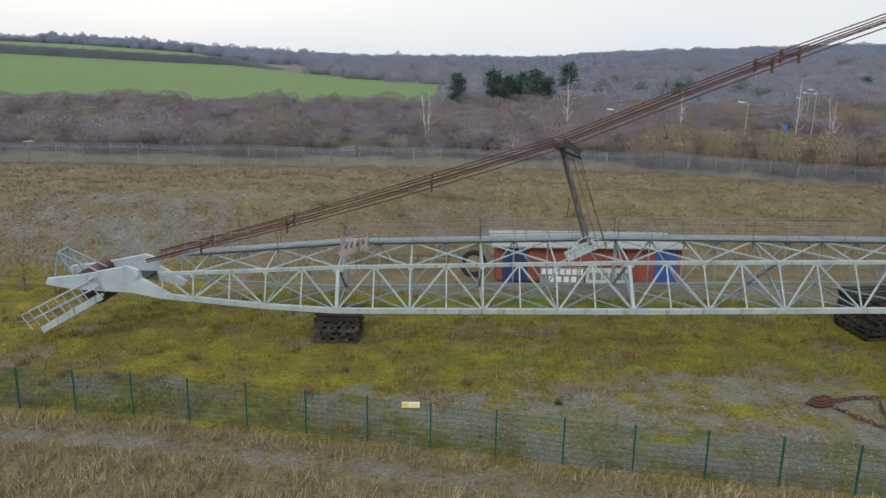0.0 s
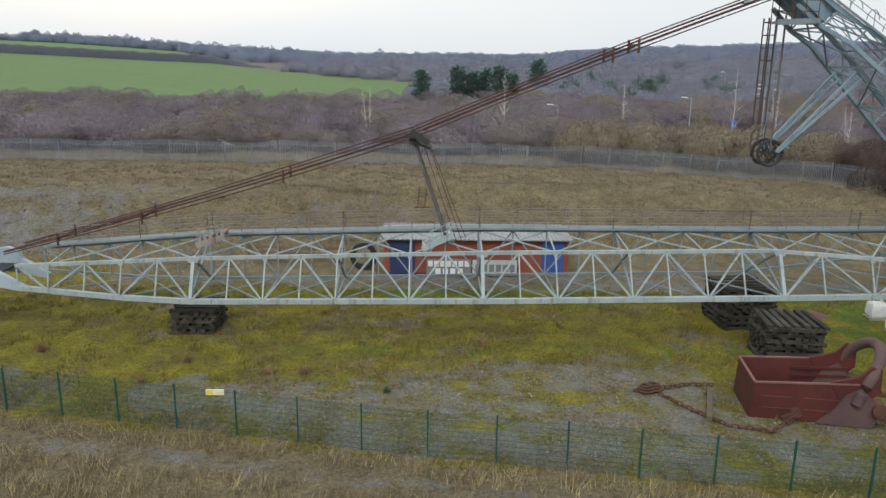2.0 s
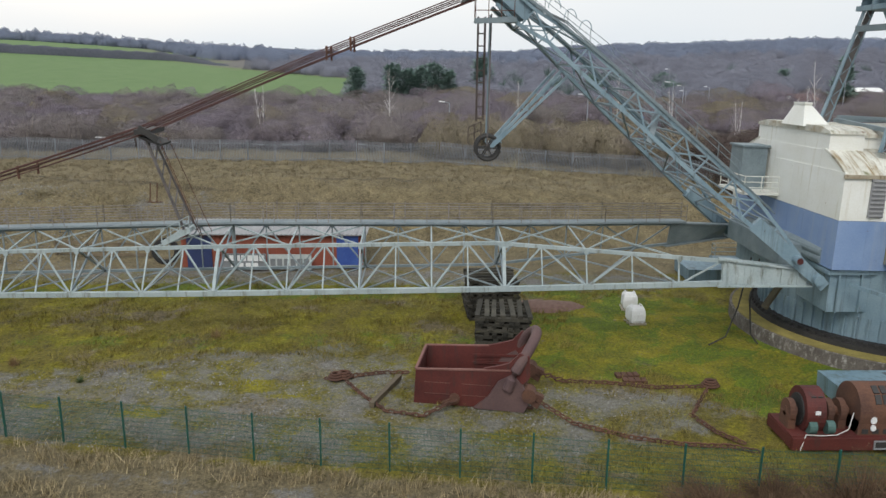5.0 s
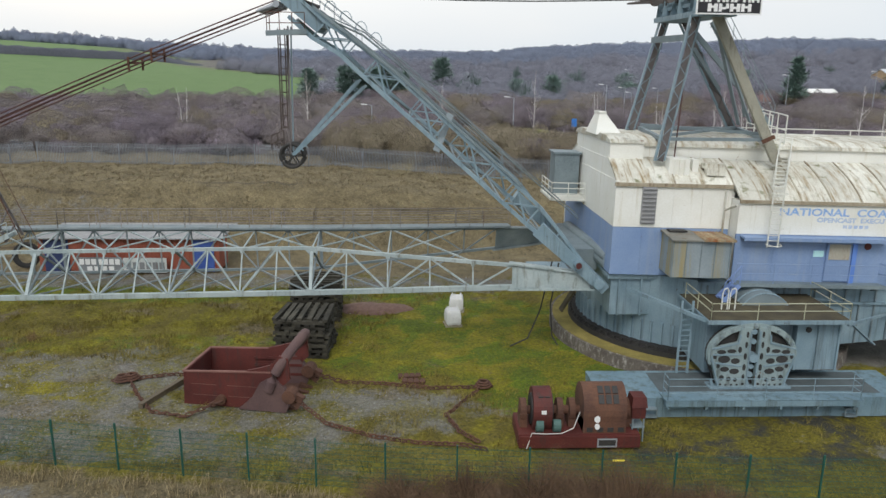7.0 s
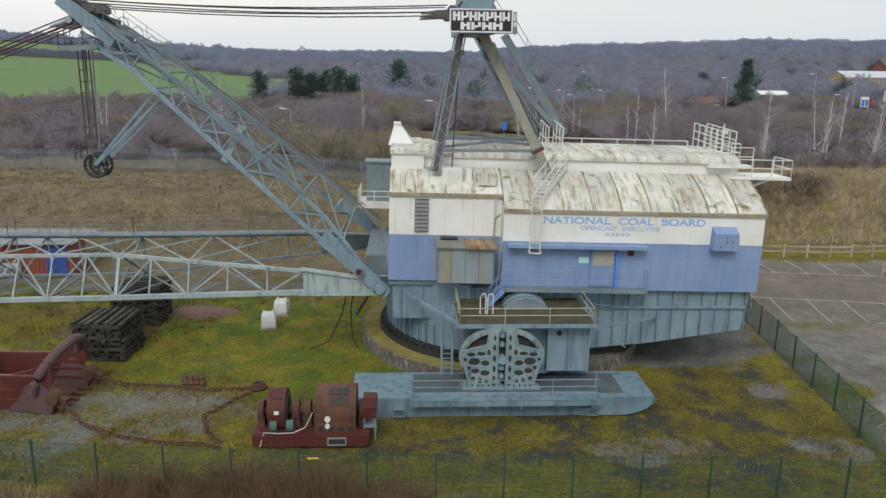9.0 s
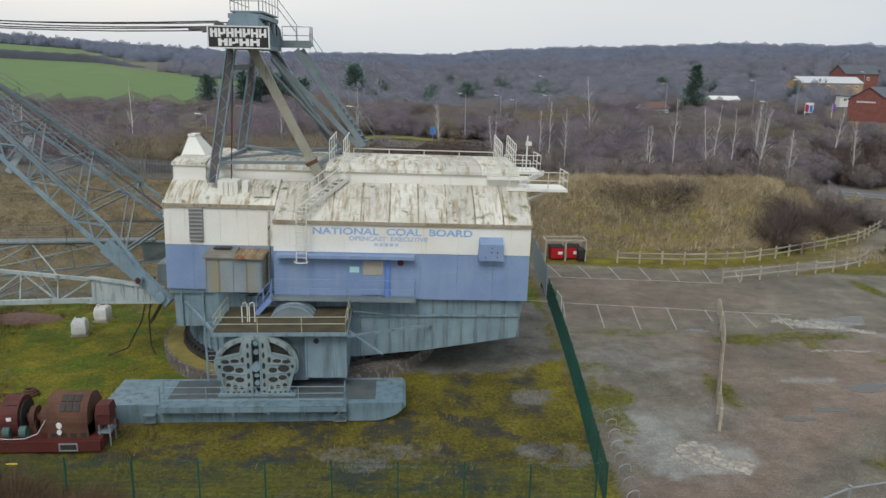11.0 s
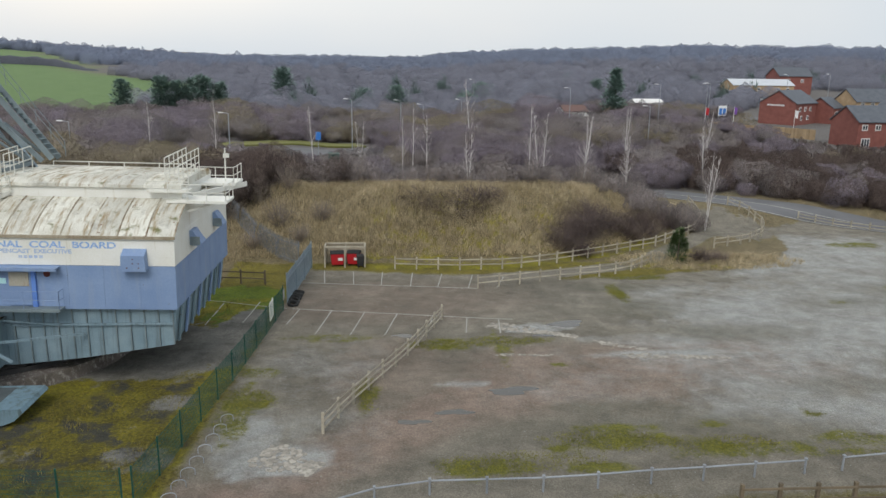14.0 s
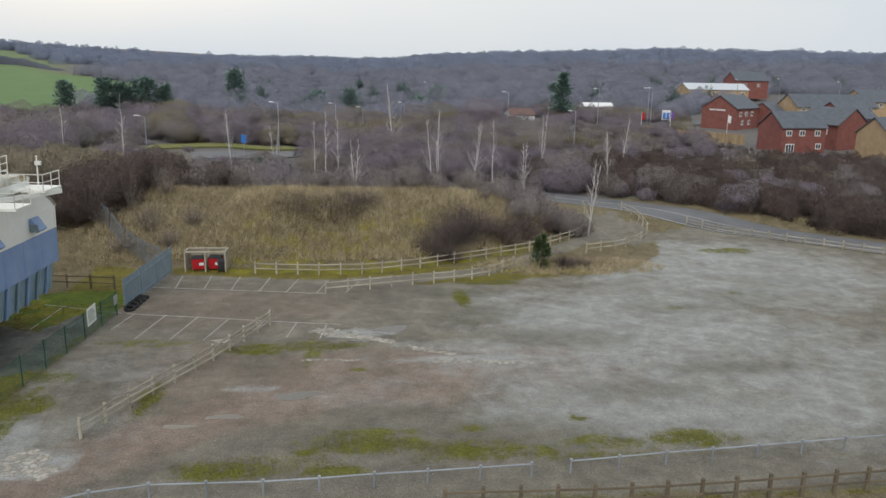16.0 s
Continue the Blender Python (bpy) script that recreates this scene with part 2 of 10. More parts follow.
def twig_mass(name, a, b, c, grain=3.0, rise=0.3, bump=0.6, island=0.22, cover=0.5):
    """Bare winter twigs seen from afar: fine upright streaks in three tones with gaps between them."""
    m = bpy.data.materials.new(name)
    n, l = links_of(m)
    p = n["Principled BSDF"]
    p.inputs["Roughness"].default_value = 1.0
    p.inputs["Specular IOR Level"].default_value = 0.0
    g = n.new("ShaderNodeNewGeometry")
    mp = n.new("ShaderNodeMapping")
    mp.inputs["Scale"].default_value = (1, 1, rise)
    l.new(g.outputs["Position"], mp.inputs[0])
    fine_, wide_ = n.new("ShaderNodeTexNoise"), n.new("ShaderNodeTexNoise")
    for t, sc_, d in ((fine_, grain, 7), (wide_, grain * 0.09, 4)):
        t.inputs["Scale"].default_value, t.inputs["Detail"].default_value, t.inputs["Roughness"].default_value = sc_, d, 0.7
    l.new(mp.outputs[0], fine_.inputs["Vector"])
    l.new(g.outputs["Position"], wide_.inputs["Vector"])
    r1, r2 = n.new("ShaderNodeMapRange"), n.new("ShaderNodeMapRange")
    r1.inputs["From Min"].default_value, r1.inputs["From Max"].default_value = 0.35, 0.65
    r2.inputs["From Min"].default_value, r2.inputs["From Max"].default_value = 0.38, 0.62
    l.new(fine_.outputs["Fac"], r1.inputs["Value"])
    l.new(wide_.outputs["Fac"], r2.inputs["Value"])
    m1, m2 = n.new("ShaderNodeMix"), n.new("ShaderNodeMix")
    for k in (m1, m2):
        k.data_type = 'RGBA'
    m1.inputs["A"].default_value, m1.inputs["B"].default_value, m2.inputs["B"].default_value = (*a, 1), (*b, 1), (*c, 1)
    l.new(r1.outputs[0], m1.inputs["Factor"])
    half_ = n.new("ShaderNodeMath")
    half_.operation = 'MULTIPLY'
    half_.inputs[1].default_value = 0.55
    l.new(r2.outputs[0], half_.inputs[0])
    l.new(half_.outputs[0], m2.inputs["Factor"])
    l.new(m1.outputs["Result"], m2.inputs["A"])
    hsv, mr = n.new("ShaderNodeHueSaturation"), n.new("ShaderNodeMapRange")
    mr.inputs["To Min"].default_value, mr.inputs["To Max"].default_value = 1 - island, 1 + island
    l.new(g.outputs["Random Per Island"], mr.inputs["Value"])
    l.new(mr.outputs[0], hsv.inputs["Value"])
    l.new(m2.outputs["Result"], hsv.inputs["Color"])
    l.new(hsv.outputs["Color"], p.inputs["Base Color"])
    bp = n.new("ShaderNodeBump")
    bp.inputs["Strength"].default_value, bp.inputs["Distance"].default_value = bump, 0.9 / grain
    gap_, r3 = n.new("ShaderNodeTexNoise"), n.new("ShaderNodeMapRange")
    gap_.inputs["Scale"].default_value, gap_.inputs["Detail"].default_value, gap_.inputs["Roughness"].default_value = grain * 0.8, 8, 0.78
    l.new(mp.outputs[0], gap_.inputs["Vector"])
    mid_ = 0.5 + (0.5 - cover) * 0.3
    r3.inputs["From Min"].default_value, r3.inputs["From Max"].default_value = mid_ - 0.035, mid_ + 0.035
    l.new(gap_.outputs["Fac"], r3.inputs["Value"])
    l.new(r3.outputs[0], p.inputs["Alpha"])
    l.new(fine_.outputs["Fac"], bp.inputs["Height"])
    l.new(bp.outputs[0], p.inputs["Normal"])
    MATS[name] = m
    return m


mass_purple = twig_mass("mass_purple", (0.187, 0.158, 0.192), (0.259, 0.221, 0.262), (0.228, 0.197, 0.194), 11, 0.22, 0.15, 0.14, 0.4)
mass_brown = twig_mass("mass_brown", (0.178, 0.153, 0.146), (0.251, 0.217, 0.206), (0.228, 0.200, 0.199), 11, 0.22, 0.15, 0.14, 0.4)
mass_olive = twig_mass("mass_olive", (0.205, 0.174, 0.122), (0.285, 0.242, 0.168), (0.24, 0.205, 0.165), 11, 0.22, 0.15, 0.14, 0.4)
mass_grey = twig_mass("mass_grey", (0.185, 0.166, 0.165), (0.265, 0.238, 0.232), (0.225, 0.196, 0.196), 11, 0.22, 0.15, 0.14, 0.4)
mass_dark = twig_mass("mass_dark", (0.085, 0.064, 0.058), (0.135, 0.105, 0.095), (0.12, 0.092, 0.076), 12, 0.22, 0.1, 0.14, 0.4)
# next three: distance haze put into the twig colours as pale blue-grey
mass_far_hazy = twig_mass("mass_far_hazy", (0.192, 0.201, 0.248), (0.250, 0.253, 0.301), (0.205, 0.198, 0.220), 7, 0.2, 0.0, 0.1, 0.45)
mass_hill_hazy = twig_mass("mass_hill_hazy", (0.185, 0.216, 0.292), (0.228, 0.255, 0.330), (0.200, 0.218, 0.275), 5, 0.2, 0.0, 0.07, 0.45)
far_wood_hazy = surface("far_wood_hazy", (0.188, 0.204, 0.24), (0.235, 0.248, 0.285), 1.0, scale=0.009, fine=0.04, island=0.05, bump=0)
twig_olive = surface("twig_olive", (0.204, 0.174, 0.102), (0.324, 0.282, 0.168), 0.9, scale=0.07, fine=0.3, island=0.3, bump=0)
twig_dark = surface("twig_dark", (0.066, 0.048, 0.047), (0.125, 0.092, 0.084), 0.9, scale=0.07, fine=0.3, island=0.3, bump=0)
twig_grey = surface("twig_grey", (0.181, 0.160, 0.156), (0.294, 0.263, 0.250), 0.9, scale=0.07, fine=0.3, island=0.3, bump=0)
far_green = surface("far_evergreen", (0.085, 0.125, 0.115), (0.12, 0.16, 0.145), 1.0, scale=0.02, fine=0.1, island=0.3, bump=0)

# ---------------------------------------------------------------- mesh helpers


def prism(bm, corners8):
    v = [bm.verts.new(c) for c in corners8]
    for f in ((3, 2, 1, 0), (4, 5, 6, 7), (0, 1, 5, 4), (1, 2, 6, 5), (2, 3, 7, 6), (3, 0, 4, 7)):
        bm.faces.new([v[i] for i in f])


def box(bm, x0, x1, y0, y1, z0, z1):
    prism(bm, [(x0, y0, z0), (x1, y0, z0), (x1, y1, z0), (x0, y1, z0), (x0, y0, z1), (x1, y0, z1), (x1, y1, z1), (x0, y1, z1)])


def beam(bm, a, b, w, h=None, w2=None, h2=None, up=(0, 0, 1)):
    """A bar of rectangular section from a to b: w across, h along up; may taper to w2, h2."""
    a, b = Vector(a), Vector(b)
    h = h or w
    w2, h2 = w2 or w, h2 or h
    d = (b - a).normalized()
    u = Vector(up)
    if abs(d.dot(u)) > 0.97:
        u = Vector((1, 0, 0)) if abs(d.x) < 0.9 else Vector((0, 1, 0))
    s = d.cross(u).normalized()
    u = s.cross(d)
    c = []
    for p, ww, hh in ((a, w, h), (b, w2, h2)):
        for i, j in ((-1, -1), (1, -1), (1, 1), (-1, 1)):
            c.append(p + s * (i * ww / 2) + u * (j * hh / 2))
    prism(bm, c)


def tube(bm, a, b, r, r2=None, n=8, caps=True):
    a, b = Vector(a), Vector(b)
    r2 = r if r2 is None else r2
    d = (b - a).normalized()
    u = Vector((0, 0, 1)) if abs(d.z) < 0.9 else Vector((1, 0, 0))
    s = d.cross(u).normalized()
    u = s.cross(d)
    rings = []
    for p, rr in ((a, r), (b, r2)):
        rings.append([bm.verts.new(p + (s * math.cos(2 * math.pi * i / n) + u * math.sin(2 * math.pi * i / n)) * rr) for i in range(n)])
    for i in range(n):
        bm.faces.new((rings[0][i], rings[0][(i + 1) % n], rings[1][(i + 1) % n], rings[1][i]))
    if caps:
        bm.faces.new(rings[0][::-1])
        bm.faces.new(rings[1])


def pipe(bm, pts, r, n=8, closed=False):
    """One connected round bar through a list of places."""
    pts = [Vector(p) for p in pts]
    m = len(pts)
    rings = []
    for i, p in enumerate(pts):
        a, b = (pts[i - 1], pts[(i + 1) % m]) if closed else (pts[max(0, i - 1)], pts[min(m - 1, i + 1)])
        d = (b - a).normalized()
        u = Vector((0, 0, 1)) if abs(d.z) < 0.9 else Vector((1, 0, 0)) if not rings else rings_u
        s = d.cross(u).normalized()
        u = s.cross(d)
        rings_u = u
        rings.append([bm.verts.new(p + (s * math.cos(2 * math.pi * k / n) + u * math.sin(2 * math.pi * k / n)) * r) for k in range(n)])
    for i in range(m if closed else m - 1):
        p, q = rings[i], rings[(i + 1) % m]
        for k in range(n):
            bm.faces.new((p[k], p[(k + 1) % n], q[(k + 1) % n], q[k]))
    if not closed:
        bm.faces.new(rings[0][::-1])
        bm.faces.new(rings[-1])


def extrude(bm, outline, axis, a, b):
    """A flat outline (list of 2D points) made solid from a to b along axis ('x', 'y' or 'z')."""
    def at(p, t):
        return {'x': (t, p[0], p[1]), 'y': (p[0], t, p[1]), 'z': (p[0], p[1], t)}[axis]
    lo = [bm.verts.new(at(p, a)) for p in outline]
    hi = [bm.verts.new(at(p, b)) for p in outline]
    n = len(outline)
    bm.faces.new(lo)
    bm.faces.new(hi[::-1])
    for i in range(n):
        bm.faces.new((lo[i], hi[i], hi[(i + 1) % n], lo[(i + 1) % n]))


def ring(bm, c, r0, r1, z0, z1, n=64, a0=0.0, a1=360.0):
    full = a1 - a0 >= 359.9
    k = n if full else n + 1
    rows = []
    for i in range(k):
        a = radians(a0 + (a1 - a0) * i / n)
        ca, sa = math.cos(a), math.sin(a)
        rows.append([bm.verts.new((c[0] + ca * r, c[1] + sa * r, z)) for r, z in ((r0, z0), (r1, z0), (r1, z1), (r0, z1))])
    for i in range(n if full else n):
        p, q = rows[i], rows[(i + 1) % k]
        for j in range(4):
            bm.faces.new((p[j], q[j], q[(j + 1) % 4], p[(j + 1) % 4]))
    if not full:
        bm.faces.new(rows[0])
        bm.faces.new(rows[-1][::-1])


def mesh_of(name, bm, material):
    bmesh.ops.recalc_face_normals(bm, faces=bm.faces)
    me = bpy.data.meshes.new(name)
    bm.to_mesh(me)
    bm.free()
    me.materials.append(material)
    return me


def thing(name, at=(0, 0, 0), label="", category="", group="", kind="", turn=0.0):
    e = new(name)
    e.matrix_world = pose(*at, 0, 0, turn)
    e.empty_display_size = 0.2
    return tagged(e, label, category, group, kind)


def part(name, bm, material, parent, label="", m=None):
    """One mesh part under a thing; bm is in the thing's own coordinates, or in world coordinates when the thing is listed in WORLD."""
    root = parent
    while root.parent:
        root = root.parent
    if m is not None:
        bm.transform(m)
    if root.name in WORLD:
        bm.transform(WORLD[root.name])
    ob = new(name, mesh_of(name, bm, material))
    ob.parent = parent
    if label:
        ob["label"] = label
    return ob


def piece(name, me, parent, m):
    ob = new(name, me)
    ob.parent = parent
    ob.matrix_basis = m
    return ob


WORLD = {}


def world_thing(name, base, label, category, group="", kind=""):
    """A thing whose parts are given in world coordinates."""
    e = thing(name, base, label, category, group, kind)
    WORLD[e.name] = Matrix.Translation(-Vector(base))
    return e


def lone(name, bm, material, base, label, category, group="", kind="", smooth=False):
    """A thing of one mesh, given in world coordinates."""
    bm.transform(Matrix.Translation(-Vector(base)))
    ob = new(name, mesh_of(name, bm, material))
    ob.location = base
    if smooth:
        for f in ob.data.polygons:
            f.use_smooth = True
    return tagged(ob, label, category, group, kind)


def B():
    return bmesh.new()


def railing(bm, pts, height=1.05, r=0.025, rails=(0.5, 1.0), step=1.5):
    """Posts and rails of tube along a polyline of deck points."""
    for a, b in zip(pts[:-1], pts[1:]):
        a, b = Vector(a), Vector(b)
        n = max(1, round((b - a).length / step))
        for i in range(n + 1):
            p = a.lerp(b, i / n)
            tube(bm, p, p + Vector((0, 0, height)), r, n=6)
        for k in rails:
            o = Vector((0, 0, height * k))
            tube(bm, a + o, b + o, r, n=6)

# ---------------------------------------------------------------- ground


def ease(a, b, v):
    t = np.clip((v - a) / (b - a), 0, 1)
    return t * t * (3 - 2 * t)


def lumps(x, y, s, seed=0.0):
    """Cheap smooth noise in about -1..1 at a wave length of s metres."""
    u, v = x / s * 6.283, y / s * 6.283
    return (np.sin(u + 1.3 * np.sin(v * 0.7 + seed)) * np.cos(v * 1.1 + 1.7 * np.sin(u * 0.6 + seed * 2.1))
            + 0.5 * np.sin(u * 2.3 + v * 1.1 + seed) * np.cos(v * 2.1 - u * 0.9 + seed * 0.7)) / 1.5


def height(x, y):
    x, y = np.asarray(x, float), np.asarray(y, float)
    start = 45 + 8.5 * ease(-18, 4, x)
    top = 4.3 - 1.2 * ease(15, 45, x) - 1.9 * ease(45, 60, x)
    bank = top * ease(start, start + 10.5, y) * (1 - ease(54, 64, x) * (1 - ease(70, 90, y)) * 0)
    bank = bank * (1 - ease(52, 62, x))
    foot = np.interp(x, [80, 86, 91, 97, 103, 110], [57.3, 58.5, 61.2, 65.0, 70.8, 78.0])
    mound = 5.2 * ease(foot, foot + 10.2, y) * (1 - ease(69, 82, y)) * ease(50, 60, x) * (1 - ease(93, 104, x))
    back = (2.3 * (1 - ease(30, 70, x)) + 1.2 * ease(30, 70, x)) * ease(72, 82, y)
    bank = bank * (1 - ease(80, 130, y) * 0.65)
    far = ease(150, 640, y) * (15 + 13 * (1 - ease(-380, -60, x)) + 13 * ease(-20, 380, x)) + 6 * ease(640, 1500, y) + 2.6 * ease(95, 150, y) * ease(90, 125, x)
    near = 0.05 * lumps(x, y, 9, 1) + 0.03 * lumps(x, y, 3.1, 2)
    near = near * (1 - ease(59, 62, x)) + 0.025 * lumps(x, y, 14, 3)
    fore = 0.5 * (1 - ease(4, 17, y)) * (1 - ease(40, 60, x))
    rough = 0.22 * lumps(x, y, 6, 5) * ease(0.4, 2.5, bank + mound)
    return bank * 1.0 + mound + back * (1 - ease(0.5, 3.0, bank)) + far + near + fore + rough


def G(x, y):
    return float(height(x, y))


FENCE_LINE = [(-59.77, 33.5), (-28, 30.4), (-17.7, 28.9), (-12.6, 28.35), (-7.4, 27.4), (0.2, 25.9), (7.4, 24.3), (14.8, 23.05), (22, 21.9), (28.8, 20.75), (40, 19.9), (59.5, 18.9)]


def fence_y(x):
    return np.interp(x, [p[0] for p in FENCE_LINE], [p[1] for p in FENCE_LINE])


def steps(*spans):
    out = []
    for a, b, s in spans:
        n = max(1, int(round((b - a) / s)))
        out.extend(a + (b - a) * i / n for i in range(n))
    return np.array(out + [spans[-1][1]])


xs = steps((-1500, -300, 60), (-300, -70, 12), (-70, 150, 0.55), (150, 320, 8), (320, 1700, 60))
ys = steps((-300, -20, 40), (-20, 8, 3), (8, 72, 0.5), (72, 130, 1.2), (130, 420, 7), (420, 2600, 60))
gx, gy = np.meshgrid(xs, ys)
gz = height(gx, gy)
nx, ny = len(xs), len(ys)
ground_mesh = bpy.data.meshes.new("ground")
idx = np.arange(nx * ny).reshape(ny, nx)
quads = np.stack([idx[:-1, :-1], idx[:-1, 1:], idx[1:, 1:], idx[1:, :-1]], -1).reshape(-1, 4)
ground_mesh.from_pydata(np.stack([gx, gy, gz], -1).reshape(-1, 3).tolist(), [], quads.tolist())
ground_mesh.polygons.foreach_set("use_smooth", np.ones(len(quads), bool))


def blob(cx, cy, rx, ry, soft=0.35):
    d = ((gx - cx) / rx) ** 2 + ((gy - cy) / ry) ** 2 + 0.35 * lumps(gx, gy, 3.5, cx)
    return 1 - ease(1 - soft, 1 + soft, d)


def put_mask(name, *channels):
    a = ground_mesh.attributes.new(name, 'FLOAT_COLOR', 'POINT')
    data = np.ones((nx * ny, 4), np.float32)
    for i, c in enumerate(channels):
        data[:, i] = np.clip(c, 0, 1).reshape(-1)
    a.data.foreach_set("color", data.reshape(-1))


fy = fence_y(gx)
site = (1 - ease(60, 61.4, gx - (gy - 25) * 0.06)) * ease(-0.5, 0.8, gy - fy + 0.4)
park = ease(60, 61.4, gx - (gy - 25) * 0.06) * (1 - ease(55.2, 56.0, gy + 0.1 * lumps(gx, gy, 4)) * (gx < 100)) * ease(17.5, 19.5, gy)
park_bound = np.interp(gx, [60, 80, 86, 91, 95, 101, 106, 110, 113, 119, 134, 165, 220], [55.6, 52.2, 51.7, 52.4, 53.4, 54.6, 57.0, 62.0, 72.0, 75.0, 61.5, 40.0, 5.0])
park = park * (1 - ease(-0.6, 0.6, gy - park_bound - 0.4 * lumps(gx, gy, 5)))
path_mid = np.interp(gx, [74, 84, 92, 100, 105, 110], [51.2, 53.2, 56.2, 64.0, 70.0, 78.0])
path = (1 - ease(1.1, 1.6, np.abs(gy - path_mid) * np.where(gx > 94, 0.72, 1.0))) * ease(73, 75, gx) * (1 - ease(110, 112, gx))
loop = blob(108.5, 72.5, 4.6, 6.5, 0.15)
tarmac = np.maximum.reduce([park, path, loop])
green_in_park = np.maximum.reduce([blob(90.5, 52.2, 3.6, 0.9, 0.8), blob(73, 36.6, 2.2, 0.9, 0.9), blob(76.5, 37.2, 3.8, 0.8, 0.9), blob(62.2, 29, 1.6, 1.3, 0.9), blob(62.4, 32.6, 1.3, 0.8, 0.9), blob(74, 21.4, 2.6, 0.9, 0.9), blob(79, 21.2, 1.6, 0.5, 0.9),
                                   blob(81.0, 23.8, 2.4, 0.9, 0.9), blob(84.6, 23.0, 2.2, 0.8, 0.9), blob(86.0, 25.2, 0.9, 0.4, 0.9), blob(77.5, 23.0, 0.9, 0.4, 0.9), blob(97.3, 23.6, 2.4, 0.9, 0.9), blob(90, 22.2, 8, 0.5, 0.9) * 0.7, blob(87.5, 22.6, 3.5, 0.7, 0.9), blob(92.5, 23.4, 2.5, 0.6, 0.9), blob(77.0, 36.0, 0.5, 3.0, 0.9), blob(118, 63.5, 3, 1.2, 0.8), blob(66, 38.0, 3.4, 0.6, 0.9) * 0.8,
                                   blob(68.6, 29.4, 0.6, 2.2, 0.9), blob(88, 47.5, 0.7, 2.6, 0.9), blob(92, 26, 0.8, 0.5), blob(80.2, 33, 0.8, 0.4, 0.9), blob(81, 25, 2.0, 0.5, 0.9), blob(105, 44.7, 1.6, 0.5, 0.9) * 0.7, blob(111.5, 48.4, 1.2, 0.5, 0.9) * 0.7]) * tarmac
earthy = np.maximum.reduce([(1 - ease(0.6, 1.7, np.abs(gy - np.interp(gx, [62, 68, 74, 80, 86, 93, 100], [18, 23.3, 28.5, 30.8, 33.6, 34.0, 31.5])) / (2.2 + 0.03 * (gx - 62)))) * (1 - ease(92, 102, gx)), blob(70, 32, 3.5, 6, 0.9) * 0.5, blob(82, 32, 8, 4.5, 0.9) * 0.9, blob(70, 46, 10, 5, 0.9) * 0.45])
olive_m = np.maximum.reduce([blob(93.4, 38.2, 5, 1.6, 0.9), blob(88.5, 43.5, 3, 2.2, 0.9) * 0.8, blob(88.3, 49, 3.5, 1.2, 0.9), blob(104, 32.6, 4, 1.0, 0.9), blob(96.5, 29.4, 3.5, 1.3, 0.9) * 0.9, blob(82, 27.2, 4.0, 0.8, 0.9), blob(112, 48, 5, 2, 0.9) * 0.6, blob(105, 44.6, 4, 1.4, 0.9) * 0.7, blob(84, 24.5, 9, 2.0, 0.9) * 0.7, blob(118, 52, 5, 2, 0.9) * 0.5]) * park
asphalt_m = np.maximum.reduce([blob(68, 46.5, 9, 6, 0.5), blob(72.5, 34.2, 5, 1.9, 0.5), blob(66.5, 32.5, 3.2, 4, 0.6), blob(80, 49, 6, 3, 0.9) * 0.8]) * park
gravel = np.maximum.reduce([blob(4, 28.8, 5.5, 2.6, 0.7), blob(-3, 29.8, 3.2, 1.7, 0.7), blob(-14.5, 31.5, 2.8, 1.3, 0.7), blob(13, 30, 7, 3.6, 0.7), blob(20, 25.5, 9, 2.6, 0.7), blob(10, 26.0, 8, 2.0, 0.7), blob(28, 26.8, 5, 2.2, 0.7),
                            blob(16.5, 33, 3.0, 1.6), blob(12, 47, 20, 1.8), blob(50.7, 22.9, 2.8, 1.1, 0.7), blob(58.4, 22.9, 1.7, 1.2, 0.7), blob(-23, 52.5, 8, 5) * 0.6, blob(2, 57.5, 6, 3.0) * 0.4, blob(30, 46, 9, 1.8)])
track = (1 - ease(0.25, 0.8, np.abs(gy - fy + 2.2 + 0.3 * lumps(gx, gy, 8)))) * (1 - ease(50, 58, gx))
gravel = np.maximum(gravel * site, track * 0.5)
gravel = np.maximum(gravel, blob(-25, 52.5, 7, 5.0, 0.9) * 0.6)
cushions = np.maximum.reduce([blob(13.0, 29.6, 1.3, 0.75, 0.6), blob(8.2, 30.8, 0.7, 0.4, 0.6), blob(14.6, 28.5, 1.0, 0.45, 0.6), blob(11.5, 32, 1.2, 0.6, 0.6), blob(3.0, 30.6, 0.8, 0.4, 0.6), blob(-2.0, 31.2, 1.0, 0.4, 0.6), blob(24.0, 25.0, 1.2, 0.5, 0.6), blob(19.0, 24.2, 1.3, 0.5, 0.6), blob(9.0, 26.8, 1.2, 0.45, 0.6), blob(4.5, 27.6, 0.9, 0.4, 0.6)])
gravel = gravel * (1 - cushions)
apron = np.maximum.reduce([blob(55, 36.5, 6.5, 5.0), blob(58.5, 28.8, 1.4, 1.2) * 0.6, blob(60.2, 41.5, 1.6, 3)]) * (1 - ease(61, 62, gx))
lush = np.maximum.reduce([blob(60, 43, 2.6, 4.5), blob(33, 38, 7, 5.2), blob(37, 32, 5, 6), blob(29, 34, 4, 4) * 0.7, blob(18, 35, 22, 1.5) * 0.5, blob(12, 44, 24, 2.0) * 0.8, blob(58, 46, 5, 4), blob(58, 33, 2, 3) * 0.4]) * site
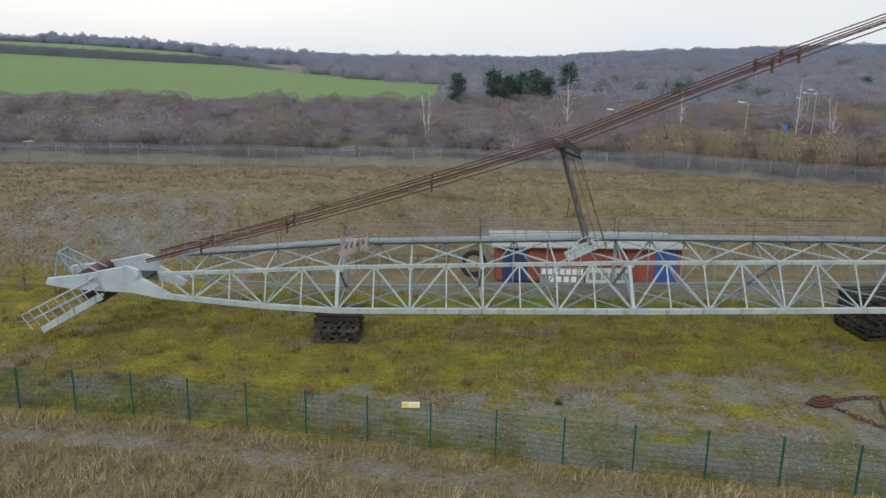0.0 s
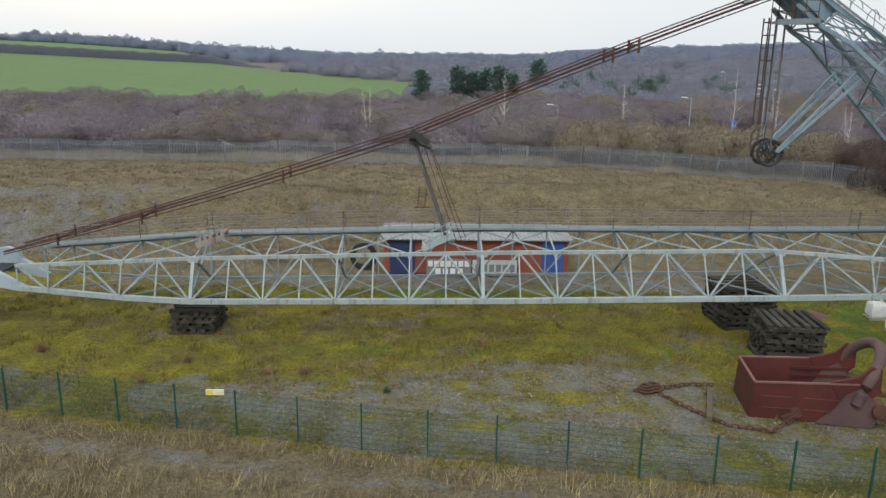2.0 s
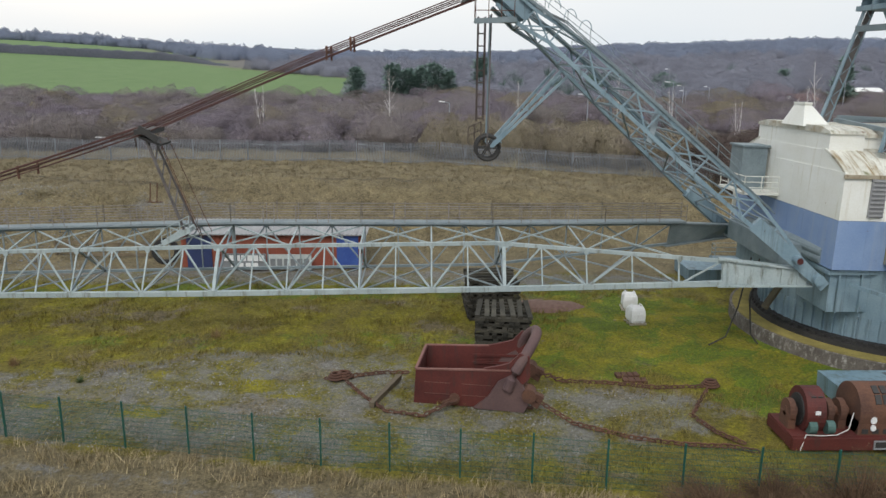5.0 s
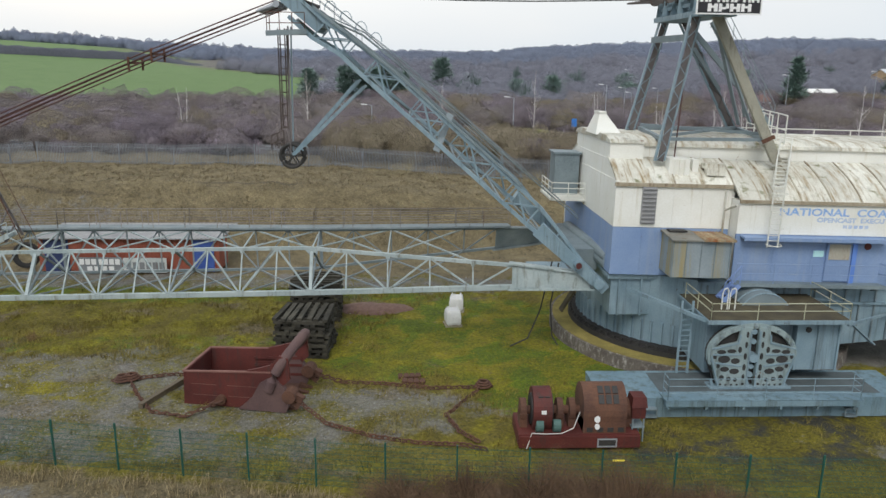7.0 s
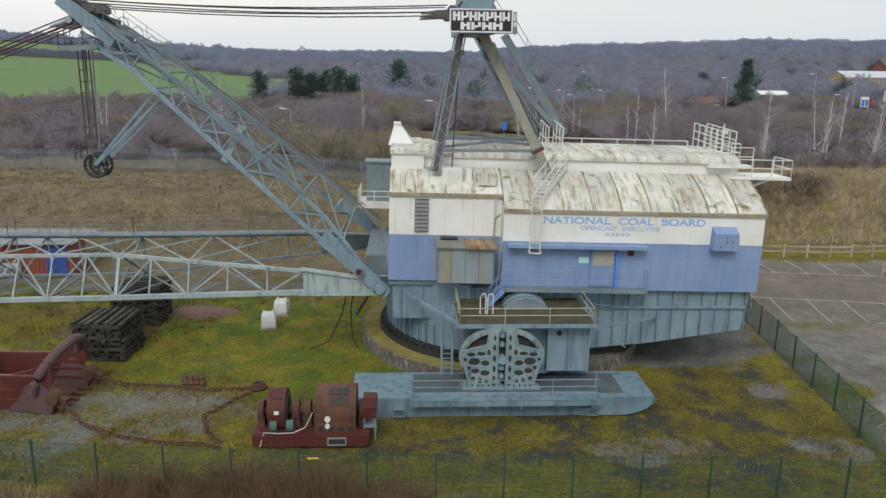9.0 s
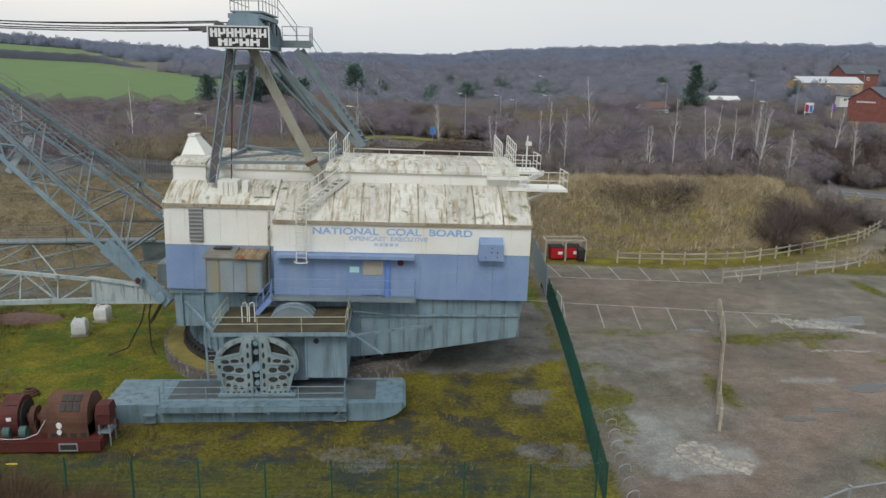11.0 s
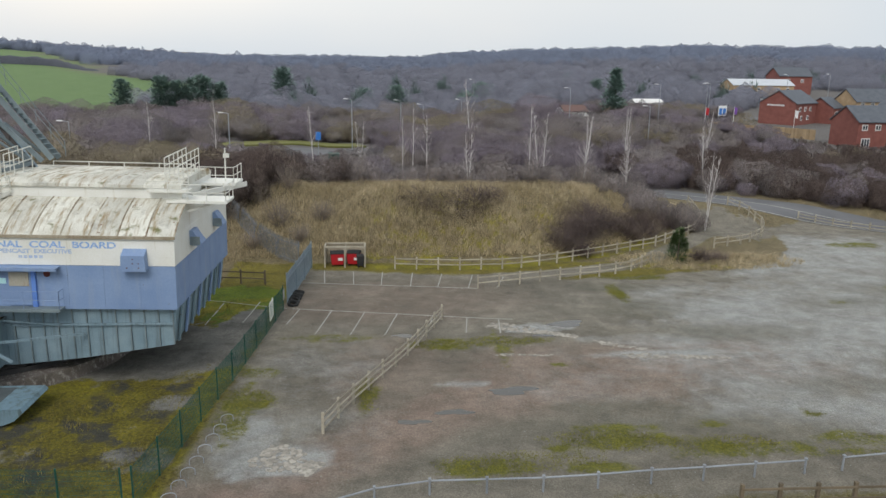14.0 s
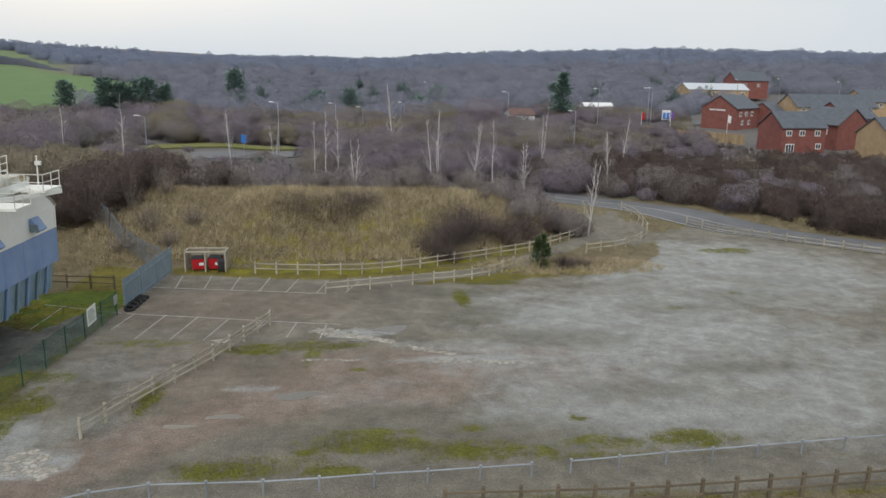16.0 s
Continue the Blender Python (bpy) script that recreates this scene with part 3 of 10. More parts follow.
moss = np.maximum.reduce([cushions, blob(59.3, 31, 1.1, 9, 0.8), blob(62.0, 27.5, 0.9, 3.5, 0.9), site * (1 - ease(45, 49, gy)) * ease(-0.45, 0.35, lumps(gx, gy, 8, 4) + 0.6 * lumps(gx, gy, 3.1, 6)), green_in_park, (1 - ease(0.4, 0.8, np.abs(gy - np.interp(gx, [66, 80, 92, 101], [56.2, 55.2, 60.6, 69.5]))) * 0.6) * ease(66, 68, gx) * (1 - ease(101, 103, gx)) * ease(54, 55, gy) * (1 - ease(62, 72, gy))])
pale = np.maximum.reduce([blob(103, 33, 17, 11, 0.9) * 0.8, blob(94, 46, 7, 4, 0.9) * 0.6, blob(101, 41, 12, 9, 0.9), blob(92, 26.6, 5, 1.7, 0.9), blob(114, 56, 15, 12, 0.9), blob(102, 28, 16, 5, 0.9) * 0.9, blob(86, 30, 10, 6, 0.9) * 0.35, blob(66, 30, 5, 9, 0.9) * 0.4, blob(87, 37, 5, 1.2) * 0.7, blob(80, 39.6, 2.6, 0.9), blob(86.5, 34.6, 4.5, 0.6), blob(65, 22.5, 2.2, 1.3), blob(63, 24, 1.6, 3), blob(74, 30.5, 1.6, 0.5), blob(90, 34.5, 4, 0.7)]) * park
straw_m = np.maximum.reduce([1 - ease(-1.2, 0.2, gy - fy), ease(46.5, 50, gy) * (gx < 56), ease(56, 58, gy) * (1 - ease(84, 90, gy)), blob(99.5, 57.3, 9.5, 3.2), site * ease(-0.25, 0.45, -lumps(gx, gy, 13, 9)) * (1 - ease(45, 50, gx)) * 0.95])
straw_m = straw_m * (1 - tarmac)
field_top = np.interp(gx, [-125, 5], [450, 312])
field = ease(185, 200, gy) * (1 - ease(-3, 6, gx)) * (1 - ease(-4, 4, gy - field_top))
field = np.maximum(field, ease(462, 470, gy) * (1 - ease(660, 690, gy)) * (1 - ease(-10, 10, gx + 110 + (gy - 470) * 0.6)))
wood_floor = ease(84, 92, gy) * (1 - field)
put_mask("mask_a", tarmac, gravel, lush)
put_mask("mask_b", moss, pale, straw_m)
put_mask("mask_c", field, wood_floor, apron)
put_mask("mask_d", earthy, olive_m, asphalt_m)
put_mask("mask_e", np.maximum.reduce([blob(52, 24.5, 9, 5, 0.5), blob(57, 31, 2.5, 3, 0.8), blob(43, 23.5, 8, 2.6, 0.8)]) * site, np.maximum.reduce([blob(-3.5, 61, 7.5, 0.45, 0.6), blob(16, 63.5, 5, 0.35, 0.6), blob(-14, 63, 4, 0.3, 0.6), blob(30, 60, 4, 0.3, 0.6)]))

ground_mat = bpy.data.materials.new("ground")
gn, gl = links_of(ground_mat)
gp = gn["Principled BSDF"]
gp.inputs["Roughness"].default_value = 0.95
geo = gn.new("ShaderNodeNewGeometry")


def noise_node(scale, detail=6, rough=0.6):
    t = gn.new("ShaderNodeTexNoise")
    t.inputs["Scale"].default_value, t.inputs["Detail"].default_value, t.inputs["Roughness"].default_value = scale, detail, rough
    gl.new(geo.outputs["Position"], t.inputs["Vector"])
    return t.outputs["Fac"]


def mapped(v, a, b, c=0.0, d=1.0):
    r = gn.new("ShaderNodeMapRange")
    r.inputs["From Min"].default_value, r.inputs["From Max"].default_value, r.inputs["To Min"].default_value, r.inputs["To Max"].default_value = a, b, c, d
    gl.new(v, r.inputs["Value"])
    return r.outputs[0]


def maths(op, a, b):
    k = gn.new("ShaderNodeMath")
    k.operation = op
    for i, v in enumerate((a, b)):
        if isinstance(v, (int, float)):
            k.inputs[i].default_value = v
        else:
            gl.new(v, k.inputs[i])
    return k.outputs[0]


def blend(f, a, b):
    k = gn.new("ShaderNodeMix")
    k.data_type = 'RGBA'
    for key, v in (("Factor", f), ("A", a), ("B", b)):
        if isinstance(v, tuple):
            k.inputs[key].default_value = (*v, 1)
        elif isinstance(v, float):
            k.inputs[key].default_value = v
        else:
            gl.new(v, k.inputs[key])
    return k.outputs["Result"]


n_big, n_mid, n_small, n_fine = noise_node(0.12), noise_node(0.55), noise_node(2.6, 8, 0.7), noise_node(13, 8, 0.75)
edge = maths('ADD', maths('MULTIPLY', n_fine, 0.6), maths('ADD', maths('MULTIPLY', n_small, 0.5), maths('MULTIPLY', n_mid, 0.7)))


def soft_mask(channel):
    """A region's mask with its border broken up by noise."""
    return mapped(maths('ADD', channel, maths('MULTIPLY', maths('SUBTRACT', edge, 0.9), 2.6)), 0.36, 0.64)


chans = []
for key in ("mask_a", "mask_b", "mask_c", "mask_d", "mask_e"):
    at_node = gn.new("ShaderNodeAttribute")
    at_node.attribute_name = key
    sep = gn.new("ShaderNodeSeparateColor")
    gl.new(at_node.outputs["Color"], sep.inputs[0])
    chans.append(sep.outputs)
grain_f = mapped(n_fine, 0.41, 0.59)
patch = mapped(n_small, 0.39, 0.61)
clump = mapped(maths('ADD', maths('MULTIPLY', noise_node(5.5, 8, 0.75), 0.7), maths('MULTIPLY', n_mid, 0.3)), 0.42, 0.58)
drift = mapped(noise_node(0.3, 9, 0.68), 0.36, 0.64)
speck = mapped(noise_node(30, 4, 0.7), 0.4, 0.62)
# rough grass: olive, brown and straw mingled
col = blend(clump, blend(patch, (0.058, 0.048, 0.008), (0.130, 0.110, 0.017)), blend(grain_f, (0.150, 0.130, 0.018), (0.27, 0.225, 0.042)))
col = blend(mapped(n_fine, 0.56, 0.72), col, (0.225, 0.18, 0.082))
straw_c = blend(clump, blend(patch, (0.066, 0.053, 0.038), (0.128, 0.104, 0.074)), blend(grain_f, (0.178, 0.143, 0.102), (0.275, 0.228, 0.170)))
straw_c = blend(mapped(n_fine, 0.54, 0.72), straw_c, (0.33, 0.275, 0.205))
col = blend(soft_mask(chans[1][2]), col, straw_c)
col = blend(soft_mask(chans[0][2]), col, blend(clump, (0.062, 0.098, 0.004), blend(grain_f, (0.115, 0.168, 0.006), (0.185, 0.235, 0.010))))
moss_c = blend(clump, (0.105, 0.100, 0.006), blend(grain_f, (0.20, 0.186, 0.009), (0.33, 0.285, 0.016)))
dark_patch = chans[4][0]
col = blend(maths('MULTIPLY', soft_mask(chans[1][0]), mapped(maths('ADD', n_mid, maths('MULTIPLY', n_small, 0.5)), 0.58, 0.86, 0.25, 1.0)), col, moss_c)
# darker grey and olive patches beside the shoe and the house
patchy = mapped(maths('ADD', maths('MULTIPLY', noise_node(0.45, 7, 0.6), 0.75), maths('MULTIPLY', n_small, 0.25)), 0.43, 0.50)
dark_grey = blend(grain_f, (0.030, 0.029, 0.028), (0.072, 0.071, 0.070))
col = blend(mapped(maths('ADD', dark_patch, maths('MULTIPLY', maths('SUBTRACT', edge, 0.9), 2.0)), 0.25, 0.75), col, blend(patchy, dark_grey, blend(clump, (0.058, 0.052, 0.005), blend(grain_f, (0.128, 0.112, 0.007), (0.235, 0.196, 0.014)))))
warm = gn.new("ShaderNodeMix")
warm.data_type, warm.blend_type = 'RGBA', 'MULTIPLY'
warm.inputs["Factor"].default_value = 1.0
warm.inputs["B"].default_value = (1.04, 1.01, 0.74, 1)
gl.new(col, warm.inputs["A"])
col = warm.outputs["Result"]
grav_c = blend(clump, blend(grain_f, (0.078, 0.074, 0.066), (0.155, 0.148, 0.134)), blend(speck, (0.145, 0.139, 0.128), (0.275, 0.266, 0.248)))
col = blend(maths('MULTIPLY', soft_mask(chans[0][1]), mapped(maths('ADD', n_mid, maths('MULTIPLY', n_small, 0.6)), 0.68, 0.88, 0.0, 0.88)), col, grav_c)
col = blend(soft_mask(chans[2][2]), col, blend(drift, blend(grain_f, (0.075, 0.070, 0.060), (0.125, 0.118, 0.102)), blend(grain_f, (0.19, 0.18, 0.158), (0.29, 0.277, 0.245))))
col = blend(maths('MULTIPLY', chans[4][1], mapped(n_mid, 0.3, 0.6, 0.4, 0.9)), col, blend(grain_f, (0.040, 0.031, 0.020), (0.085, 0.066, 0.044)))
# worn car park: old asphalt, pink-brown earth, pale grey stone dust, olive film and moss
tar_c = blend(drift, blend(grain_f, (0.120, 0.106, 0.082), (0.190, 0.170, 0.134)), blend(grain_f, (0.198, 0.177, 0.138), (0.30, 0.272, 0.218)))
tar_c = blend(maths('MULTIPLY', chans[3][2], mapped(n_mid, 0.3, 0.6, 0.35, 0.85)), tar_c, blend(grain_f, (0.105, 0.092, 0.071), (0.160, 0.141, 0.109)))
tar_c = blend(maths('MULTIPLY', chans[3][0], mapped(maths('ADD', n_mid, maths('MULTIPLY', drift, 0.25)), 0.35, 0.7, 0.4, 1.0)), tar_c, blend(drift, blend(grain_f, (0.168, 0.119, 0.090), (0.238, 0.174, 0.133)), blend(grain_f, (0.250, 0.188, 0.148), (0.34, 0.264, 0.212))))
streaky = maths('ADD', maths('MULTIPLY', noise_node(0.22, 9, 0.72), 1.0), maths('ADD', maths('MULTIPLY', n_small, 0.32), maths('MULTIPLY', n_fine, 0.14)))
pale_m = maths('MULTIPLY', mapped(maths('ADD', maths('MULTIPLY', chans[1][1], 0.34), streaky), 0.78, 1.14), mapped(chans[1][1], 0.02, 0.5))
tar_c = blend(pale_m, tar_c, blend(speck, (0.285, 0.285, 0.27), (0.43, 0.428, 0.405)))
tar_c = blend(maths('MULTIPLY', chans[3][1], mapped(streaky, 0.5, 0.95, 0.1, 0.9)), tar_c, blend(grain_f, (0.098, 0.092, 0.062), (0.155, 0.147, 0.108)))
green_m = mapped(maths('ADD', maths('MULTIPLY', chans[1][0], 0.95), maths('MULTIPLY', maths('SUBTRACT', edge, 0.9), 5.0)), 0.3, 1.0)
tar_c = blend(maths('MULTIPLY', green_m, mapped(chans[1][0], 0.03, 0.5)), tar_c, blend(clump, (0.078, 0.080, 0.010), blend(grain_f, (0.132, 0.134, 0.016), (0.21, 0.196, 0.032))))
tar_m = mapped(maths('ADD', chans[0][0], maths('MULTIPLY', maths('SUBTRACT', edge, 0.9), 1.6)), 0.25, 0.75)
col = blend(tar_m, col, tar_c)
# woodland floor, its brown paled by haze put into the colour
col = blend(chans[2][1], col, blend(mapped(n_mid, 0.4, 0.6), (0.125, 0.115, 0.108), (0.155, 0.142, 0.13)))
col = blend(chans[2][0], col, blend(mapped(n_big, 0.3, 0.7), (0.105, 0.175, 0.060), (0.135, 0.21, 0.075)))
mottle = maths('MULTIPLY', mapped(noise_node(0.9, 11, 0.72), 0.36, 0.64, 0.80, 1.18), mapped(noise_node(7.5, 6, 0.8), 0.34, 0.66, 0.76, 1.24))
worn = gn.new("ShaderNodeHueSaturation")
gl.new(maths('ADD', maths('MULTIPLY', mottle, maths('SUBTRACT', 1.0, chans[2][0])), chans[2][0]), worn.inputs["Value"])
worn.inputs["Fac"].default_value = 1.0
gl.new(col, worn.inputs["Color"])
gl.new(worn.outputs["Color"], gp.inputs["Base Color"])
gb = gn.new("ShaderNodeBump")
gb.inputs["Strength"].default_value, gb.inputs["Distance"].default_value = 0.9, 0.12
gl.new(maths('ADD', n_fine, n_small), gb.inputs["Height"])
gl.new(gb.outputs[0], gp.inputs["Normal"])
ground_mesh.materials.append(ground_mat)
ground = tagged(new("ground", ground_mesh), "rough mossy winter grass, gravel and worn tarmac reaching to wooded hills", "ground", kind="structure")

# ---------------------------------------------------------------- the dragline
BASE = (46.0, 37.6, 0.0)
dragline = world_thing("walking_dragline", BASE, "huge retired walking dragline, white and blue house, pale lattice boom", "excavator")
TC = (46.0, 37.2)
HM = Matrix.Translation((45, 31, 4.6)) @ pose(0, 0, 0, -1.0, 1.05, 0) @ Matrix.Translation((-45, -31, -4.6))

bm = B()
ring(bm, TC, 0.1, 8.0, -0.1, 0.72, 72)
tub = part("base_tub", bm, surface("tub_iron", (0.085, 0.07, 0.06), (0.19, 0.165, 0.145), 0.85, rust=0.8, rust_col=(0.42, 0.40, 0.37), streak=2.2, stretch_z=1.2), dragline, "round mossy base tub with rusty rim")
# moss left off under the house: the ring's gap stands in for shade
bm = B()
ring(bm, TC, 6.96, 7.85, 0.724, 0.75, 56, 95, 275)
part("moss_rim", bm, surface("tub_moss", (0.19, 0.155, 0.045), (0.33, 0.27, 0.075), 0.95, scale=1.5, spots=0.5, spot_col=(0.10, 0.06, 0.03)), tub)
bm = B()
ring(bm, TC, 6.55, 6.95, 0.72, 1.0, 72)
ring(bm, TC, 6.2, 6.7, 1.0, 1.16, 72)
part("roller_path", bm, black_iron, tub)
bm = B()
for i in range(90):
    a = 2 * math.pi * i / 90
    p = Vector((TC[0] + 6.75 * math.cos(a), TC[1] + 6.75 * math.sin(a), 1.08))
    beam(bm, p, p + Vector((0.12 * math.cos(a), 0.12 * math.sin(a), 0)), 0.16, 0.14)
part("gear_teeth", bm, black_iron, tub)["kind"] = "stuff"

# revolving frame: rounded front, stiffened skirt
bm = B()
ring(bm, TC, 5.9, 6.4, 1.17, 4.7, 40, 110, 250)
frame_front = part("revolving_frame", bm, steel, dragline)
for i in range(29):
    a = radians(112 + i * 4.8)
    bm = B()
    c, s = math.cos(a), math.sin(a)
    beam(bm, (TC[0] + 6.46 * c, TC[1] + 6.46 * s, 1.2), (TC[0] + 6.46 * c, TC[1] + 6.46 * s, 2.3), 0.1, 0.16, up=(c, s, 0))
    part("stiffener", bm, steel, frame_front)
SK_Y = 31.35
bm = B()
outline = [(43.2, 4.55), (58.25, 4.35), (57.95, 2.25), (53.2, 1.55), (49.5, 1.2), (43.2, 1.2)]
extrude(bm, outline, 'y', SK_Y, 43.6)
skirt = part("skirt", bm, steel, dragline, "blue-grey riveted steel skirt under the house")
for i in range(20):
    x = 43.6 + i * 0.76
    zb = np.interp(x, [43.2, 49.5, 53.2, 57.95], [1.2, 1.2, 1.55, 2.25])
    bm = B()
    beam(bm, (x, SK_Y - 0.05, zb + 0.03), (x, SK_Y - 0.05, 4.4), 0.06, 0.1, up=(0, 1, 0))
    part("stiffener", bm, steel_dark, skirt)
bm = B()
beam(bm, (43.6, SK_Y - 0.1, 3.55), (58.0, SK_Y - 0.1, 3.5), 0.1, 0.12)
part("rubbing_strake", bm, steel, skirt)
for i in range(8):
    y = 32.2 + i * 1.45
    bm = B()
    beam(bm, (58.05, y, 2.2), (58.35, y, 4.3), 0.28, 0.10)
    part("stiffener", bm, blue_paint if i % 2 else steel, skirt)
bm = B()
box(bm, 39.9, 45.2, 32.3, 43.0, 2.6, 4.62)
box(bm, 39.7, 45.3, 32.1, 43.2, 4.5, 4.72)
part("front_frame", bm, steel, dragline)
for i in range(5):
    bm = B()
    beam(bm, (40.3 + i * 1.1, 32.22, 2.6), (40.3 + i * 1.1, 32.22, 4.5), 0.08, 0.14, up=(0, 1, 0))
    part("stiffener", bm, steel, skirt)

# house: walls as boards of paint, white above and blue below
FY0, FY1, RY0, RY1 = 31.9, 43.3, 31.0, 44.2
house = part("house_core", (lambda b: (box(b, 39.8, 45.5, FY0 + .12, FY1 - .12, 4.74, 9.3), box(b, 45.35, 58.25, RY0 + .12, RY1 - .12, 4.64, 8.6), b)[-1])(B()), white_paint, dragline, "", HM)


def wall_panels(name, x0, x1, y0, y1, z0, z1, n, axis, material, parent):
    for i in range(n):
        bm = B()
        if axis == 'x':
            w = (x1 - x0) / n
            box(bm, x0 + i * w + 0.004, x0 + (i + 1) * w - 0.004, y0, y1, z0, z1)
        else:
            w = (y1 - y0) / n
            box(bm, x0, x1, y0 + i * w + 0.008, y0 + (i + 1) * w - 0.008, z0, z1)
        part(name, bm, material, parent, "", HM)


wall_panels("wall_panel", 39.68, 45.3, FY0, FY0 + .1, 7.08, 9.15, 4, 'x', white_paint, house)
wall_panels("wall_panel", 39.68, 45.3, FY0, FY0 + .1, 4.72, 7.06, 4, 'x', blue_paint, house)
wall_panels("wall_panel", 39.68, 39.78, FY0, FY1, 7.08, 9.3, 7, 'y', white_paint, house)
wall_panels("wall_panel", 39.68, 39.78, FY0, FY1, 4.72, 7.06, 7, 'y', blue_paint, house)
wall_panels("wall_panel", 45.32, 58.4, RY0, RY0 + .1, 7.04, 8.6, 7, 'x', white_paint, house)
wall_panels("wall_panel", 45.32, 58.4, RY0, RY0 + .1, 4.62, 7.02, 7, 'x', blue_paint, house)
wall_panels("wall_panel", 58.28, 58.38, RY0 + .1, RY1, 7.04, 8.6, 5, 'y', white_paint, house)
wall_panels("wall_panel", 58.28, 58.38, RY0 + .1, RY1, 4.62, 7.02, 5, 'y', blue_paint, house)
wall_panels("wall_panel", 39.8, 58.3, RY1 - .1, RY1, 4.7, 8.6, 6, 'x', white_paint, house)

# roof: a barrel from eave to monitor on both sides, in curved sheets


def roof_arc(y0, z0, y1, z1, n=7):
    """Rounded section from the eave up to the monitor's foot."""
    pts = []
    for i in range(n + 1):
        a = math.pi / 2 * (0.28 + 0.72 * i / n)
        u = (math.sin(a) - math.sin(0.28 * math.pi / 2)) / (1 - math.sin(0.28 * math.pi / 2))
        t = 1 - math.cos(math.pi / 2 * i / n)
        pts.append((y0 + (y1 - y0) * (0.75 * i / n + 0.25 * t), z0 + (z1 - z0) * (0.35 * u + 0.65 * i / n)))
    return pts


def roof_sheet(x0, x1, y0, z0, y1, z1, mat_):
    bm = B()
    up = roof_arc(y0, z0, y1, z1)
    outline = up + [(p[0] + 0.02, p[1] - 0.12) for p in reversed(up)]
    extrude(bm, outline, 'x', x0 + 0.02, x1 - 0.02)
    s = part("roof_sheet", bm, mat_, house, "", HM)
    bm = B()
    for a, b in zip(up[:-1], up[1:]):
        beam(bm, (x1, a[0], a[1] + 0.01), (x1, b[0], b[1] + 0.01), 0.07, 0.045)
    part("seam", bm, seam_rust, s, "", HM)


for i in range(9):
    a, b = 45.32 + i * 1.456, 45.32 + (i + 1) * 1.456
    roof_sheet(a, b, RY0 - 0.08, 8.62, 34.0, 10.2, roof_paint)
    roof_sheet(a, b, RY1 + 0.08, 8.62, 41.2, 10.2, roof_paint)
for i in range(4):
    a, b = 39.66 + i * 1.415, 39.66 + (i + 1) * 1.415
    roof_sheet(a, b, FY0 - 0.08, 9.18, 34.0, 10.25, roof_paint)
    roof_sheet(a, b, FY1 + 0.08, 9.18, 41.2, 10.25, roof_paint)
bm = B()
box(bm, 45.3, 58.45, RY0 - 0.12, RY0 - 0.02, 8.5, 8.66)
part("gutter", bm, eave_rust, house, "", HM)
bm = B()
box(bm, 39.6, 45.3, FY0 - 0.12, FY0 - 0.02, 9.05, 9.22)
part("gutter", bm, eave_rust, house, "", HM)
bm = B()
extrude(bm, [(RY0 + .1, 8.6)] + roof_arc(RY0 - 0.02, 8.5, 34.0, 10.1) + roof_arc(RY1 + 0.02, 8.5, 41.2, 10.1)[::-1] + [(RY1 - .1, 8.6)], 'x', 58.2, 58.36)
part("gable", bm, white_paint, house, "", HM)
bm = B()
extrude(bm, [(FY0 + .1, 9.1)] + roof_arc(FY0, 9.1, 34.0, 10.15) + roof_arc(FY1, 9.1, 41.2, 10.15)[::-1] + [(FY1 - .1, 9.1)], 'x', 39.7, 39.85)
part("gable", bm, white_paint, house, "", HM)
bm = B()
box(bm, 41.4, 58.1, 34.05, 41.15, 9.9, 10.9)
monitor = part("roof_monitor", bm, white_paint, dragline, "white raised roof monitor, rust stained", HM)
bm = B()
box(bm, 39.72, 41.4, 33.7, 41.4, 9.9, 11.0)
part("monitor_front", bm, white_paint, monitor, "", HM)
for i in range(8):
    a = 41.4 + i * 2.09
    bm = B()
    extrude(bm, [(33.9, 10.79), (33.95, 10.95), (34.5, 11.15), (35.4, 11.23), (39.8, 11.23), (40.7, 11.15), (41.25, 10.95), (41.3, 10.79)], 'x', a + 0.01, a + 2.08)
    part("monitor_roof_sheet", bm, roof_paint, monitor, "", HM)
bm = B()
extrude(bm, [(33.6, 10.93), (33.7, 11.07), (34.6, 11.25), (40.5, 11.25), (41.5, 11.07), (41.5, 10.93)], 'x', 39.66, 41.38)
part("monitor_roof_sheet", bm, roof_paint, monitor, "", HM)
bm = B()
prism(bm, [(39.5, 36.0, 11.15), (40.9, 36.0, 11.15), (40.9, 38.4, 11.15), (39.5, 38.4, 11.15), (39.8, 36.7, 12.25), (40.1, 36.7, 12.25), (40.1, 37.7, 12.25), (39.8, 37.7, 12.25)])
box(bm, 39.75, 40.15, 36.6, 37.8, 12.21, 12.31)
part("roof_cowl", bm, white_paint, monitor, "white sheet metal ventilator cowl", HM)

# mast (A-frame) on the roof, narrower than the house
MY = Matrix.Translation((0, 33, 0)) @ Matrix.Diagonal((1, 0.605, 1, 1)) @ Matrix.Translation((0, -33, 0))
MT = {"nf": ((42.05, 32.8, 10.2), (43.3, 33.2, 17.0)), "nr": ((47.75, 32.6, 10.2), (44.3, 33.2, 17.0)), "ff": ((42.1, 43.4, 10.2), (43.5, 41.8, 17.0)), "fr": ((48.6, 42.8, 10.2), (44.5, 41.8, 17.0))}
mast = None
surface("leg_grey", (0.24, 0.235, 0.19), (0.36, 0.345, 0.28), 0.7, rust=0.7, rust_col=(0.10, 0.075, 0.05), streak=1.6)
